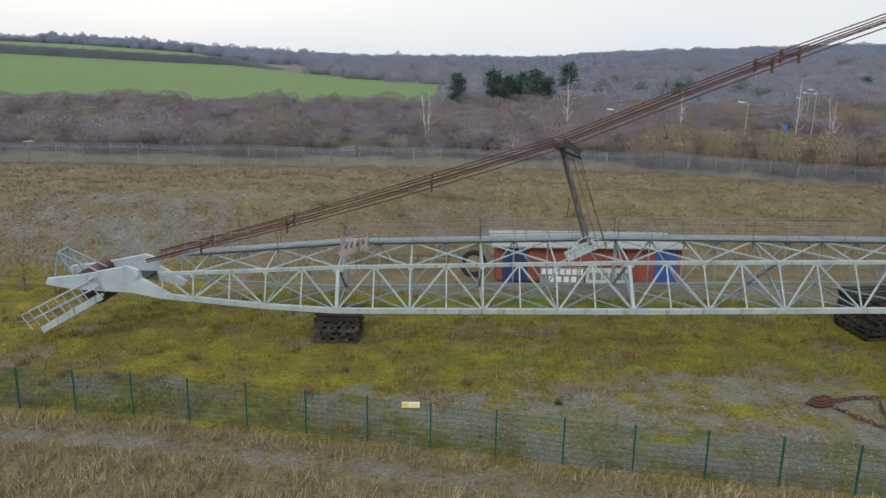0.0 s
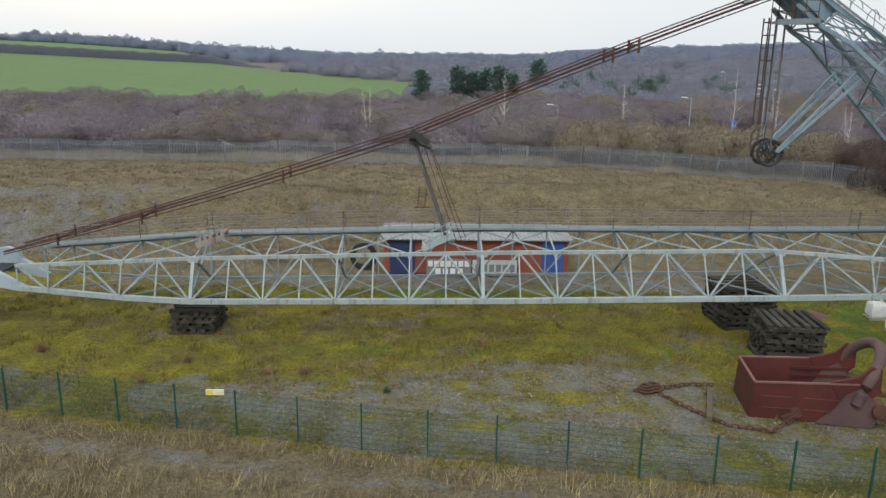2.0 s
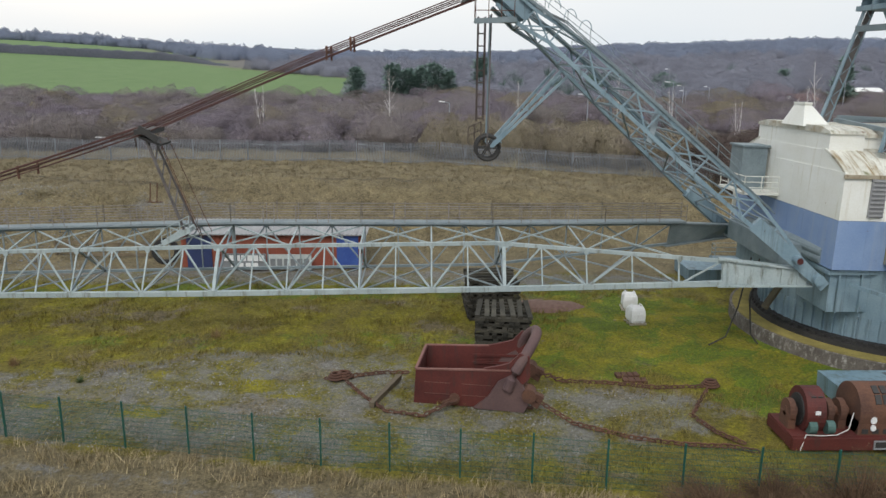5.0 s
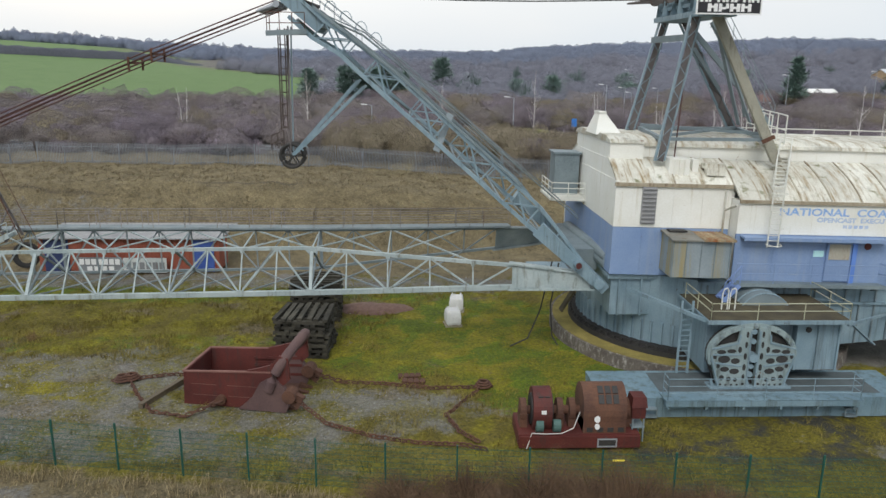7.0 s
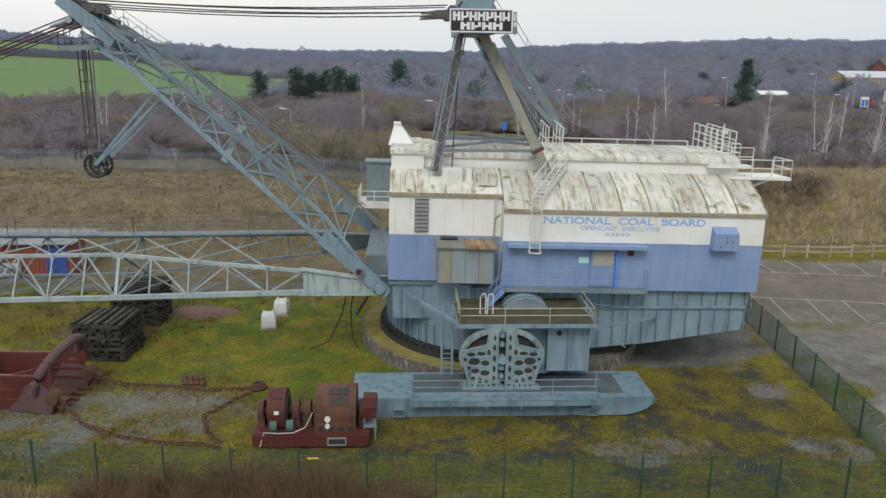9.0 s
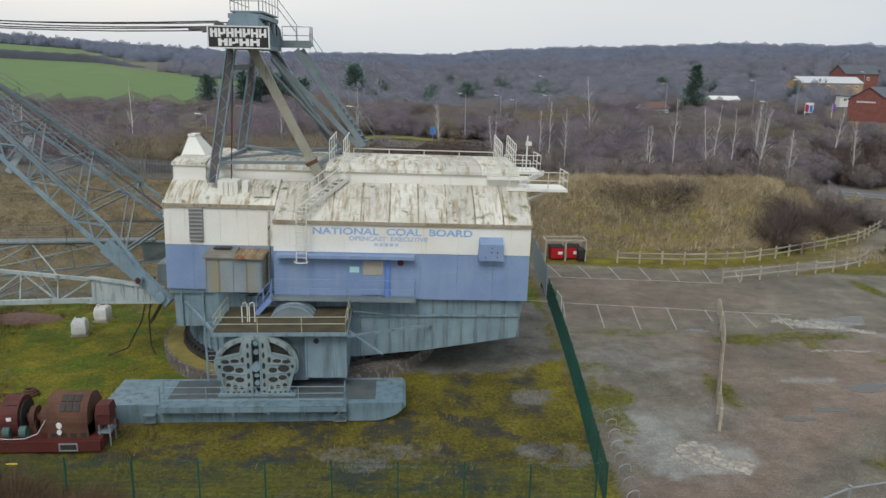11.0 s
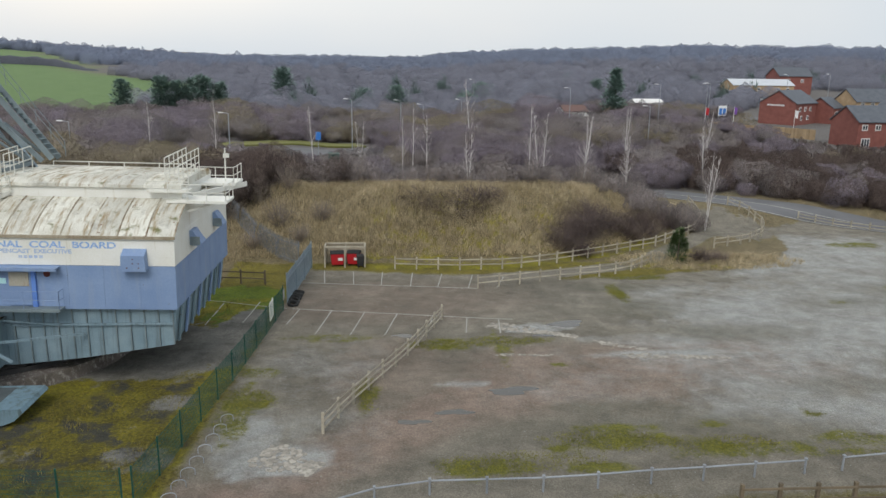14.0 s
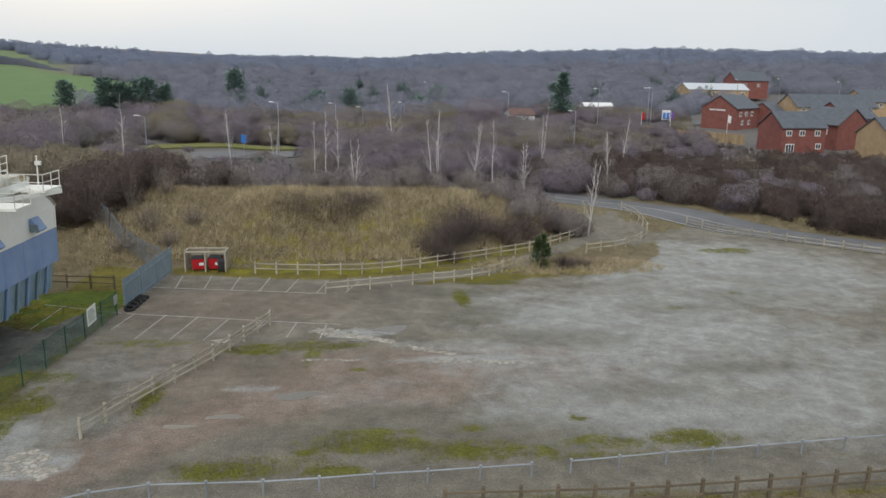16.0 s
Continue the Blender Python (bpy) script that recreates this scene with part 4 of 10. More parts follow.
for k, (a, b) in MT.items():
    lm = MATS["leg_grey"] if k == "nr" else steel
    bm = B()
    beam(bm, a, b, 0.44 if k == "nr" else 0.3, 0.1, 0.4 if k == "nr" else 0.26, 0.08, up=(0, 1, 0))
    av, bv = Vector(a), Vector(b)
    # laced legs get a dark body: the recess shade put into its colour
    leg = part("mast_leg", bm, lm if k == "nr" else strut_dark, dragline, "boxed steel leg of the roof mast", MY)
    for sgn in (-1, 1):
        bm = B()
        o = Vector((0.22 * sgn, 0.18, 0))
        beam(bm, av + o, bv + o, 0.06, 0.42, up=(0, 1, 0))
        part("flange", bm, lm, leg, "", MY)
    mast = mast or leg
    if k != "nr":
        for i in range(12):
            bm = B()
            p, q = av.lerp(bv, i / 12), av.lerp(bv, (i + 1) / 12)
            o = Vector((0.24 if i % 2 else -0.24, -0.06, 0))
            beam(bm, p + o, q + Vector((-o.x, o.y, 0)), 0.05, 0.03)
            part("lacing", bm, black_iron if k == "fr" else steel, leg, "", MY)
    else:
        for i in range(1):
            bm = B()
            p = av.lerp(bv, 0.16)
            beam(bm, p + Vector((-0.3, -0.07, -0.14)), p + Vector((0.3, -0.07, 0.14)), 0.2, 0.03, up=(0, 1, 0))
            part("splice_plate", bm, rust_brown, leg, "", MY)
for a, b, w in (((42.2, 33.0, 11.2), (42.7, 42.5, 11.3), .2), ((47.4, 33.0, 11.2), (48.2, 42.5, 11.3), .2), ((42.2, 33.0, 11.25), (47.4, 33.0, 11.25), .16), ((42.6, 42.5, 11.3), (48.2, 42.5, 11.3), .2),
                ((42.3, 33.2, 11.4), (48.0, 42.3, 11.4), .14), ((47.4, 33.2, 11.5), (42.7, 42.3, 11.5), .14), ((43.0, 41.9, 16.0), (43.3, 33.4, 16.0), .3), ((45.2, 41.9, 15.6), (46.9, 42.2, 13.4), .2),
                ((45.0, 36.0, 16.5), (48.1, 42.0, 11.6), .16), ((44.5, 34.0, 16.5), (48.4, 40.5, 11.6), .12), ((44.6, 40.2, 16.6), (49.4, 40.2, 11.6), .26), ((47.5, 40.2, 13.8), (48.6, 42.8, 12.0), .14)):
    bm = B()
    beam(bm, a, b, w, w)
    part("mast_brace", bm, steel_dark, mast, "", MY)
bm = B()
box(bm, 43.1, 44.9, 32.0, 42.9, 16.9, 17.15)
mast_top = part("mast_head", bm, steel, dragline, "weathered steel mast head with rope sheaves", MY)
for y in (33.0, 33.9, 36.6, 38.2, 40.4, 42.0):
    bm = B()
    extrude(bm, [(43.05, 17.15), (45.1, 17.15), (44.95, 18.1), (44.6, 18.62), (43.5, 18.62), (43.15, 18.1)], 'y', y - 0.05, y + 0.05)
    part("side_plate", bm, steel, mast_top, "", MY)
for y in (33.2, 33.6, 36.9, 37.4, 37.9, 40.8, 41.4):
    bm = B()
    tube(bm, (44.0, y - 0.12, 17.95), (44.0, y + 0.12, 17.95), 0.78, n=24)
    sh_ = part("sheave", bm, steel_dark, mast_top, "", MY)
    bm = B()
    tube(bm, (44.0, y - 0.17, 17.95), (44.0, y + 0.17, 17.95), 0.25, n=12)
    part("hub", bm, steel, sh_, "", MY)
for z, w in ((18.5, 0.22), (17.5, 0.16)):
    for x in (43.35, 44.75):
        bm = B()
        beam(bm, (x, 33.0, z), (x, 42.0, z), w, w)
        part("tie_beam", bm, steel, mast_top, "", MY)
for x in (43.2, 44.9):
    for i in range(5):
        bm = B()
        box(bm, x - 0.03, x + 0.03, 34.4 + i * 1.45, 35.0 + i * 1.45, 17.7, 18.3)
        part("access_plate", bm, steel if i % 2 else black_iron, mast_top, "", MY)
for y in (33.0, 37.4, 41.2):
    bm = B()
    tube(bm, (42.8, y - 0.2, 17.95), (42.8, y + 0.2, 17.95), 0.26, n=16)
    beam(bm, (43.2, y, 17.95), (41.9, y, 17.87), 0.34, 0.22, 0.24, 0.14)
    tube(bm, (42.2, y, 17.9), (41.3, y, 17.8), 0.1, 0.05, n=10)
    part("rope_block", bm, strut_dark, mast_top, "", MY)
bm = B()
box(bm, 43.3, 44.9, 33.6, 41.5, 18.68, 18.76)
railing(bm, [(44.9, 33.6, 18.76), (43.3, 33.6, 18.76), (43.3, 41.5, 18.76)], 0.95, 0.02, (0.5, 1.0))
railing(bm, [(44.9, 33.6, 18.76), (44.9, 41.5, 18.76), (45.9, 41.8, 17.4)], 0.95, 0.02, (0.5, 1.0))
part("upper_platform", bm, steel_dark, mast_top, "", MY)
bm = B()
box(bm, 45.0, 46.7, 41.5, 43.6, 17.2, 17.32)
box(bm, 45.0, 46.7, 41.44, 41.5, 17.1, 17.5)
railing(bm, [(45.1, 41.5, 17.3), (46.65, 41.5, 17.3), (46.65, 43.5, 17.3)], 0.95, 0.022, (0.5, 1.0), 0.9)
part("side_platform", bm, steel_dark, mast_top, "", MY)
bm = B()
tube(bm, (44.6, 34.5, 18.7), (44.6, 34.5, 21.2), 0.03, n=6)
part("aerial", bm, steel_dark, mast_top, "", MY)
bm = B()
beam(bm, (45.9, 40.8, 17.0), (49.6, 41.6, 11.6), 0.1, 0.35)
beam(bm, (46.1, 41.9, 17.0), (49.8, 42.5, 11.6), 0.1, 0.35)
for i in range(17):
    p, q = Vector((46.0, 40.9, 16.7)).lerp(Vector((49.6, 41.6, 11.9)), i / 16), Vector((46.1, 41.9, 16.7)).lerp(Vector((49.8, 42.5, 11.9)), i / 16)
    beam(bm, p, q, 0.22, 0.04)
stair_rail = [(46.6, 41.9, 17.0), (50.2, 42.5, 11.7)]
railing(bm, stair_rail, 0.95, 0.02, (0.5, 1.0), 1.4)
part("mast_stair", bm, steel_dark, mast, "", MY)

# name board on the mast: black, white border, two rows of white blocks
board = part("name_board", (lambda b: (box(b, 42.62, 45.5, 31.30, 31.36, 16.93, 17.92), b)[-1])(B()), sign_black, dragline, "black name board with white border and two rows of white blocks")
bm = B()
for x0, x1, z0, z1 in ((42.6, 45.52, 16.9, 16.96), (42.6, 45.52, 17.89, 17.95), (42.6, 42.66, 16.96, 17.89), (45.46, 45.52, 16.96, 17.89)):
    box(bm, x0, x1, 31.28, 31.38, z0, z1)
part("border", bm, sign_white, board)


def block_row(n, x0, x1, z0, z1, y, parent, material, gap=0.22, seed=1):
    """A row of plain blocks in place of a maker's name."""
    r = random.Random(seed)
    w = (x1 - x0) / n
    for i in range(n):
        bm = B()
        a, b = x0 + i * w, x0 + (i + 1 - gap) * w
        m_, q_ = (a + b) / 2, (b - a) * r.uniform(0.12, 0.2)
        zc = z0 + (z1 - z0) * r.uniform(0.35, 0.65)
        box(bm, a, m_ - q_, y, y + 0.012, z0, z1)
        box(bm, m_ + q_, b, y, y + 0.012, z0 + (zc - z0) * (0.9 if i % 3 == 1 else 0), z1)
        box(bm, m_ - q_, m_ + q_, y, y + 0.012, zc - 0.05, zc + 0.05)
        part("letter_block", bm, material, parent)


block_row(7, 42.74, 45.42, 17.42, 17.82, 31.285, board, sign_white, 0.1)
block_row(4, 43.1, 45.1, 17.02, 17.36, 31.285, board, sign_white, 0.1)
bm = B()
box(bm, 42.9, 45.2, 31.36, 32.0, 17.0, 17.1)
box(bm, 42.9, 45.2, 31.36, 32.0, 17.7, 17.8)
part("bracket", bm, steel_dark, board)

# front gantry: two lattice legs leaning forward over the boom
GA = {0: ((39.3, 32.3, 4.2), (24.3, 36.0, 17.2)), 1: ((39.3, 43.3, 4.2), (24.3, 38.6, 17.2))}
first = None
perp = Vector((0.66, 0, 0.75))


def gpoint(k, t, side):
    a, b = Vector(GA[k][0]), Vector(GA[k][1])
    d = (0.85 if side > 0 else 0.22) * min(1.0, t / 0.22, 0.35 + (1 - t) / 0.3) if t < 0.9 else 0.5
    return a.lerp(b, t) + perp * (d * side)


def gbar(p, q, r, material, name):
    global first
    bm = B()
    beam(bm, p, q, r, r)
    o = part(name, bm, material, first or dragline, "pale grey-green lattice gantry leaning over the boom" if not first else "")
    first = first or o
    return o


N = 13
for k in (0, 1):
    for s in (-1, 1):
        for i in range(N):
            t0, t1 = i / N, (i + 1) / N
            gbar(gpoint(k, t0, s), gpoint(k, t1, s), 0.18 if s < 0 else 0.15, steel, "gantry_chord")
    for i in range(2, N):
        gbar(gpoint(k, i / N, -1), gpoint(k, i / N, 1), 0.07, steel, "gantry_post")
        gbar(gpoint(k, i / N, -1), gpoint(k, (i + 1) / N, 1) if i % 2 else gpoint(k, (i - 1) / N, 1), 0.07, steel, "gantry_brace")
for i in range(2, N):
    for s in (-1, 1):
        if i % 2 == 0:
            gbar(gpoint(0, i / N, s), gpoint(1, i / N, s), 0.09, steel_dark, "gantry_cross")
            gbar(gpoint(0, i / N, s), gpoint(1, min(1.0, (i + 2) / N), s), 0.07, steel_dark, "gantry_cross")
            if s < 0:
                gbar(gpoint(1, i / N, s), gpoint(0, min(1.0, (i + 2) / N), s), 0.07, steel_dark, "gantry_cross")
for k in (0, 1):
    a = Vector(GA[k][0])
    bm = B()
    beam(bm, a + Vector((0.35, 0, -0.3)), a.lerp(Vector(GA[k][1]), 0.2), 0.45, 0.5, 0.4, 0.75)
    tube(bm, a + Vector((-0.05, -0.35, 0.05)), a + Vector((-0.05, 0.35, 0.05)), 0.26, n=16)
    tube(bm, a + Vector((-1.1, -0.32, 0.98)), a + Vector((-1.1, 0.32, 0.98)), 0.2, n=16)
    part("gantry_foot", bm, steel, first)
    bm = B()
    tube(bm, a + Vector((-1.1, -0.345, 0.98)), a + Vector((-1.1, -0.325, 0.98)), 0.15, n=16)
    part("pin_cap", bm, rust_red, first)
gh = None
for y in (36.05, 36.85, 37.75, 38.55):
    bm = B()
    beam(bm, (25.6, y, 16.4), (22.95, y, 18.45), 0.12, 0.85, 0.12, 0.62, up=(0.6, 0, 0.8))
    o = part("gantry_head", bm, steel, gh or first, "" if gh else "weathered steel cheeks of the gantry head")
    gh = gh or o
for t, w in ((0.05, 0.4), (0.45, 0.25), (0.85, 0.3)):
    bm = B()
    c = Vector((25.6, 0, 16.4)).lerp(Vector((22.95, 0, 18.45)), t)
    beam(bm, (c.x, 36.0, c.z), (c.x, 38.6, c.z), w, w)
    part("head_tie", bm, steel_dark, gh)
for y in (36.3, 36.6, 37.1, 37.5, 38.0, 38.3):
    bm = B()
    tube(bm, (23.55, y - 0.08, 18.05), (23.55, y + 0.08, 18.05), 0.4, n=20)
    tube(bm, (23.55, y - 0.11, 18.05), (23.55, y + 0.11, 18.05), 0.12, n=10)
    part("sheave", bm, black_iron, gh, "black rope sheave")
for y in (36.15, 36.35, 36.95, 37.65, 38.25, 38.45):
    bm = B()
    tube(bm, (23.2, y, 17.35), (22.35, y - 0.02, 17.05), 0.13, 0.06, n=10)
    tube(bm, (23.35, y - 0.1, 17.42), (23.35, y + 0.1, 17.42), 0.17, n=12)
    part("rope_socket", bm, galv, gh, "grey rounded rope socket")
bm = B()
box(bm, 24.0, 25.0, 36.2, 37.2, 17.75, 18.25)
tube(bm, (24.5, 36.1, 18.0), (24.5, 38.4, 18.0), 0.2, n=12)
beam(bm, (24.1, 37.9, 17.7), (25.2, 37.9, 17.3), 0.5, 0.4)
part("head_machinery", bm, strut_dark, gh, "dark greased machinery on the gantry head")
bm = B()
box(bm, 22.9, 24.9, 35.5, 36.3, 15.95, 16.03)
beam(bm, (22.9, 35.5, 16.0), (24.9, 35.5, 16.1), 0.05, 0.25)
for i in range(9):
    beam(bm, (23.0 + i * 0.23, 35.5, 16.05), (23.0 + i * 0.23, 36.3, 16.05), 0.04, 0.04)
part("gantry_platform", bm, steel_dark, gh)
bm = B()
railing(bm, [(24.8, 35.55, 16.0), (22.95, 35.55, 16.0), (22.95, 36.3, 16.0)], 1.0, 0.022, (0.5, 1.0), 0.6)
part("platform_rail", bm, rust_brown, gh)
for s in (0, 1):
    bm = B()
    pts = [gpoint(s, t, 1) + Vector((0.1, 0, 0.12)) for t in (0.3, 0.5, 0.7, 0.97)]
    for p, q in zip(pts[:-1], pts[1:]):
        beam(bm, p + Vector((0, -0.2, 0)), q + Vector((0, -0.2, 0)), 0.07, 0.1)
        beam(bm, p + Vector((0, 0.2, 0)), q + Vector((0, 0.2, 0)), 0.07, 0.1)
        for i in range(14):
            m_ = p.lerp(q, i / 14)
            beam(bm, m_ + Vector((0, -0.2, 0)), m_ + Vector((0, 0.2, 0)), 0.05, 0.03)
    railing(bm, pts, 0.8, 0.018, (0.6, 1.0), 1.4)
    part("gantry_walkway", bm, steel_dark, first, "narrow runged walkway with thin rails")
for dy, up in ((-0.5, 0.25), (-0.22, 0.4), (0.08, 0.22), (0.35, 0.42), (0.6, 0.2)):
    bm = B()
    pipe(bm, [(23.9, 37.3 + dy * 0.5, 17.55 + up * 0.4), (27.6, 37.4 + dy, 15.75 + up), (33.0, 37.6 + dy * 1.3, 11.35 + up), (39.2, 37.8 + dy * 1.3, 6.2 + up)], 0.03, 6)
    part("winch_rope", bm, steel_dark if dy < 0.2 else strut_dark, first, "dark greased winch rope running down the gantry")
bm = B()
pl_a, pl_b = Vector((31.25, 34.1, 10.45)), Vector((32.0, 35.3, 12.2))
beam(bm, pl_a, pl_b, 0.06, 0.34, up=(0.75, 0, -0.66))
part("tie_plate", bm, boom_dull_shade, first, "grey plate tying the gantry legs")
for k in range(5):
    bm = B()
    c0 = gpoint(0, 0.97 - 0.045 * k, 1) + Vector((0.25, 0.5, 0.55))
    pipe(bm, [c0 + Vector((0.3 * math.cos(math.pi * i / 8), 0, 0.45 * math.sin(math.pi * i / 8))) for i in range(9)], 0.022, 6)
    part("cage_hoop", bm, steel, first)
# hanging sheave below the gantry head with its lattice arm and ladder cage
PUL = Vector((23.77, 37.0, 9.87))
for dy in (-0.35, 0.35):
    bm = B()
    tube(bm, PUL + Vector((0, dy - 0.09, 0)), PUL + Vector((0, dy + 0.09, 0)), 0.12, n=12)
    pipe(bm, [PUL + Vector((0.6 * math.cos(2 * math.pi * i / 28), dy, 0.6 * math.sin(2 * math.pi * i / 28))) for i in range(28)], 0.09, 8, True)
    for i in range(6):
        a0 = math.pi * i / 3
        beam(bm, PUL + Vector((0.08 * math.cos(a0), dy, 0.08 * math.sin(a0))), PUL + Vector((0.56 * math.cos(a0), dy, 0.56 * math.sin(a0))), 0.09, 0.06)
    part("guide_sheave", bm, black_iron, first, "black spoked guide sheave")
for dy in (-0.75, 0.75):
    q = Vector((27.3, 37.2 + dy * 1.3, 13.78))
    for off in (0, 0.3):
        bm = B()
        beam(bm, PUL + Vector((0.1 + off * 0.3, dy, 0.1)), q + Vector((off, 0, -off)), 0.12, 0.12)
        part("sheave_arm", bm, steel, first)
    for i in range(5):
        bm = B()
        p0 = (PUL + Vector((0.1, dy, 0.1))).lerp(q, (i + 0.5) / 5)
        beam(bm, p0, p0 + Vector((0.22, 0, -0.16)), 0.06, 0.06)
        part("arm_brace", bm, steel, first)
    bm = B()
    beam(bm, PUL + Vector((-0.05, dy * 0.6, 0.1)), Vector((23.8, 37.1 + dy * 0.6, 16.4)), 0.07, 0.07)
    part("hanger", bm, strut_dark if dy < 0 else steel, first)
bm = B()
for x in (23.2, 23.55):
    for y in (37.1, 37.7):
        tube(bm, (x, y, 11.2), (x, y, 16.3), 0.035, n=6)
for i in range(9):
    z = 11.3 + i * 0.6
    for a, b in (((23.2, 37.1), (23.55, 37.1)), ((23.2, 37.7), (23.55, 37.7)), ((23.2, 37.1), (23.2, 37.7))):
        tube(bm, (*a, z), (*b, z), 0.025, n=6)
railing(bm, [(22.75, 36.6, 10.1), (23.4, 36.6, 10.4)], 0.8, 0.03, (0.5, 1.0), 0.4)
part("ladder_cage", bm, surface("cage_brown", (0.045, 0.035, 0.032), (0.09, 0.065, 0.055), 0.8), first, "rusty caged ladder")

# ropes
ROPE = [(23.4, 17.45), (6.1, 10.55), (-15.6, 3.95)]
for k, (dy, dz) in enumerate(((-1.1, 0.2), (-1.0, -0.2), (-0.95, 0.02), (0.95, 0.22), (1.0, -0.16), (1.1, 0.04))):
    bm = B()
    pts = []
    for (xa, za), (xb, zb) in zip(ROPE[:-1], ROPE[1:]):
        for i in range(8):
            t = i / 8
            x = xa + (xb - xa) * t
            z = za + (zb - za) * t + (0.12 if xa > 10 else -0.2) * math.sin(math.pi * t)
            pts.append((x, z))
    pts.append(ROPE[-1])
    pts3 = [(x, 37.3 + (23.4 - x) / 39 * 2.1 + dy * (0.9 if x > 6 else 1.0), z + dz * (0.4 + 0.6 * min(1, (x + 16) / 15))) for x, z in pts]
    for p, q in zip(pts3[:-1], pts3[1:]):
        tube(bm, p, q, 0.034, n=6, caps=False)
    part("pendant_rope", bm, rope_red, dragline, "rust-red boom pendant rope")
for x, z in ((15.7, 14.45), (16.9, 14.9), (-8.0, 6.0), (-0.5, 8.3), (-12.6, 4.75)):
    bm = B()
    yc = 37.3 + (23.4 - x) / 39 * 2.1
    for s in (-1, 1):
        beam(bm, (x, yc + s * 1.0, z - 0.34), (x, yc + s * 1.0, z + 0.36), 0.08, 0.1)
    beam(bm, (x, yc - 1.1, z + 0.05), (x, yc + 1.1, z + 0.05), 0.1, 0.12)
    part("rope_spacer", bm, rust_brown, dragline)
for dy, dz in ((-0.9, 0.35), (-0.5, 0.1), (0.1, 0.4), (0.5, 0.05), (0.9, 0.3)):
    bm = B()
    a, b = Vector((23.6, 37.3 + dy, 18.1 + dz)), Vector((42.6, 35.7 + dy * 2.3, 17.9 + dz))
    for i in range(6):
        p, q = a.lerp(b, i / 6), a.lerp(b, (i + 1) / 6)
        p.z -= 0.5 * math.sin(math.pi * i / 6) * 0.5
        q.z -= 0.5 * math.sin(math.pi * (i + 1) / 6) * 0.5
        tube(bm, p, q, 0.035, n=6, caps=False)
    part("back_stay_rope", bm, black_iron, dragline)
bm = B()
tube(bm, (43.3, 33.6, 17.2), (42.9, 33.4, 10.0), 0.035, n=6)
part("hoist_rope", bm, rope_red, dragline)

# boom
surface("rail_grey", (0.17, 0.15, 0.14), (0.27, 0.245, 0.23), 0.7, rust=0.7, rust_col=(0.12, 0.06, 0.045), streak=1.2)


def yc(x):
    return 37.8 + (39.2 - x) * 0.033


LX = [-14.4, -9.05, -5.3, 9.7, 24.4, 36.4, 39.0]
LN = {"y": [37.2, 36.8, 36.5, 35.6, 35.25, 33.3, 32.6], "z": [2.4, 2.05, 1.95, 2.4, 2.8, 3.75, 3.95]}
TX = [-14.3, -9.0, -5.3, 9.7, 24.4, 36.4, 39.0]
TN = {"y": [37.3, 37.5, 37.5, 37.2, 36.4, 33.3, 32.6], "z": [3.55, 3.77, 3.98, 4.5, 4.95, 4.75, 4.5]}
FL = {"y": [40.3, 40.4, 40.5, 40.4, 40.2, 42.2, 43.0], "z": [2.5, 2.15, 2.05, 2.42, 2.78, 3.72, 3.95]}
FT = {"y": [40.2, 40.5, 40.6, 40.3, 39.9, 41.8, 42.6], "z": [3.8, 4.2, 4.5, 5.02, 5.15, 4.9, 4.6]}


def chord(d, x):
    return Vector((x, float(np.interp(x, LX, d["y"])), float(np.interp(x, LX, d["z"]))))


bfirst = None


def bbar(p, q, w, material, name, h=None):
    global bfirst
    bm = B()
    beam(bm, p, q, w, h or w)
    o = part(name, bm, material, bfirst or dragline, "" if bfirst else "long pale grey lattice boom resting on timber cribs")
    bfirst = bfirst or o
    return o


XN = [-14.4, -12.8, -10.92, -9.05, -7.17, -5.3] + [-5.3 + 1.875 * i for i in range(1, 17)] + [26.6, 28.8, 31.0, 33.2, 35.2]
# far chords, posts and braces darker than near ones: shade put into colour
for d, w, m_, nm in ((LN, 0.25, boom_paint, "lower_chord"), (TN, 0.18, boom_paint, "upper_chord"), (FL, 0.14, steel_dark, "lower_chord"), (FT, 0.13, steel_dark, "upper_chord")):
    xsn = sorted(set([-14.4, -9.05, -5.3, 2.2, 9.7, 17.0, 24.4, 30, 36.4, 38.9]))
    for a, b in zip(xsn[:-1], xsn[1:]):
        bbar(chord(d, a) - Vector((0.05, 0, 0)), chord(d, b) + Vector((0.05, 0, 0)), w, m_, nm)
for lo, up, m_, w in ((LN, TN, boom_paint, 0.078), (FL, FT, boom_dull_shade, 0.078)):
    for i, x in enumerate(XN):
        bbar(chord(lo, x), chord(up, x), 0.17 if i in (5, 13, 21) else w * 0.9, m_, "post")
    for i in range(len(XN) - 1):
        a, b = XN[i], XN[i + 1]
        if i % 2 == 1:
            bbar(chord(lo, a), chord(up, b), w, m_, "brace")
        else:
            bbar(chord(up, a), chord(lo, b), w, m_, "brace")
for lo, hi, m_, w in ((LN, FL, boom_dull_shade, 0.07), (TN, FT, boom_paint, 0.07)):
    for i in range(1, len(XN) - 2, 2):
        a, b = XN[i], XN[i + 2]
        bbar(chord(lo, a), chord(hi, b), w, m_, "lateral_brace")
        bbar(chord(hi, a), chord(lo, b), w, m_, "lateral_brace")
        bbar(chord(lo, a), chord(hi, a), w, m_, "cross_tie")
for i in (5, 9, 13, 17, 21):
    bbar(chord(LN, XN[i]), chord(FT, XN[i]), 0.1, boom_dull_shade, "sway_brace")
    bbar(chord(TN, XN[i]), chord(FL, XN[i]), 0.1, boom_dull_shade, "sway_brace")
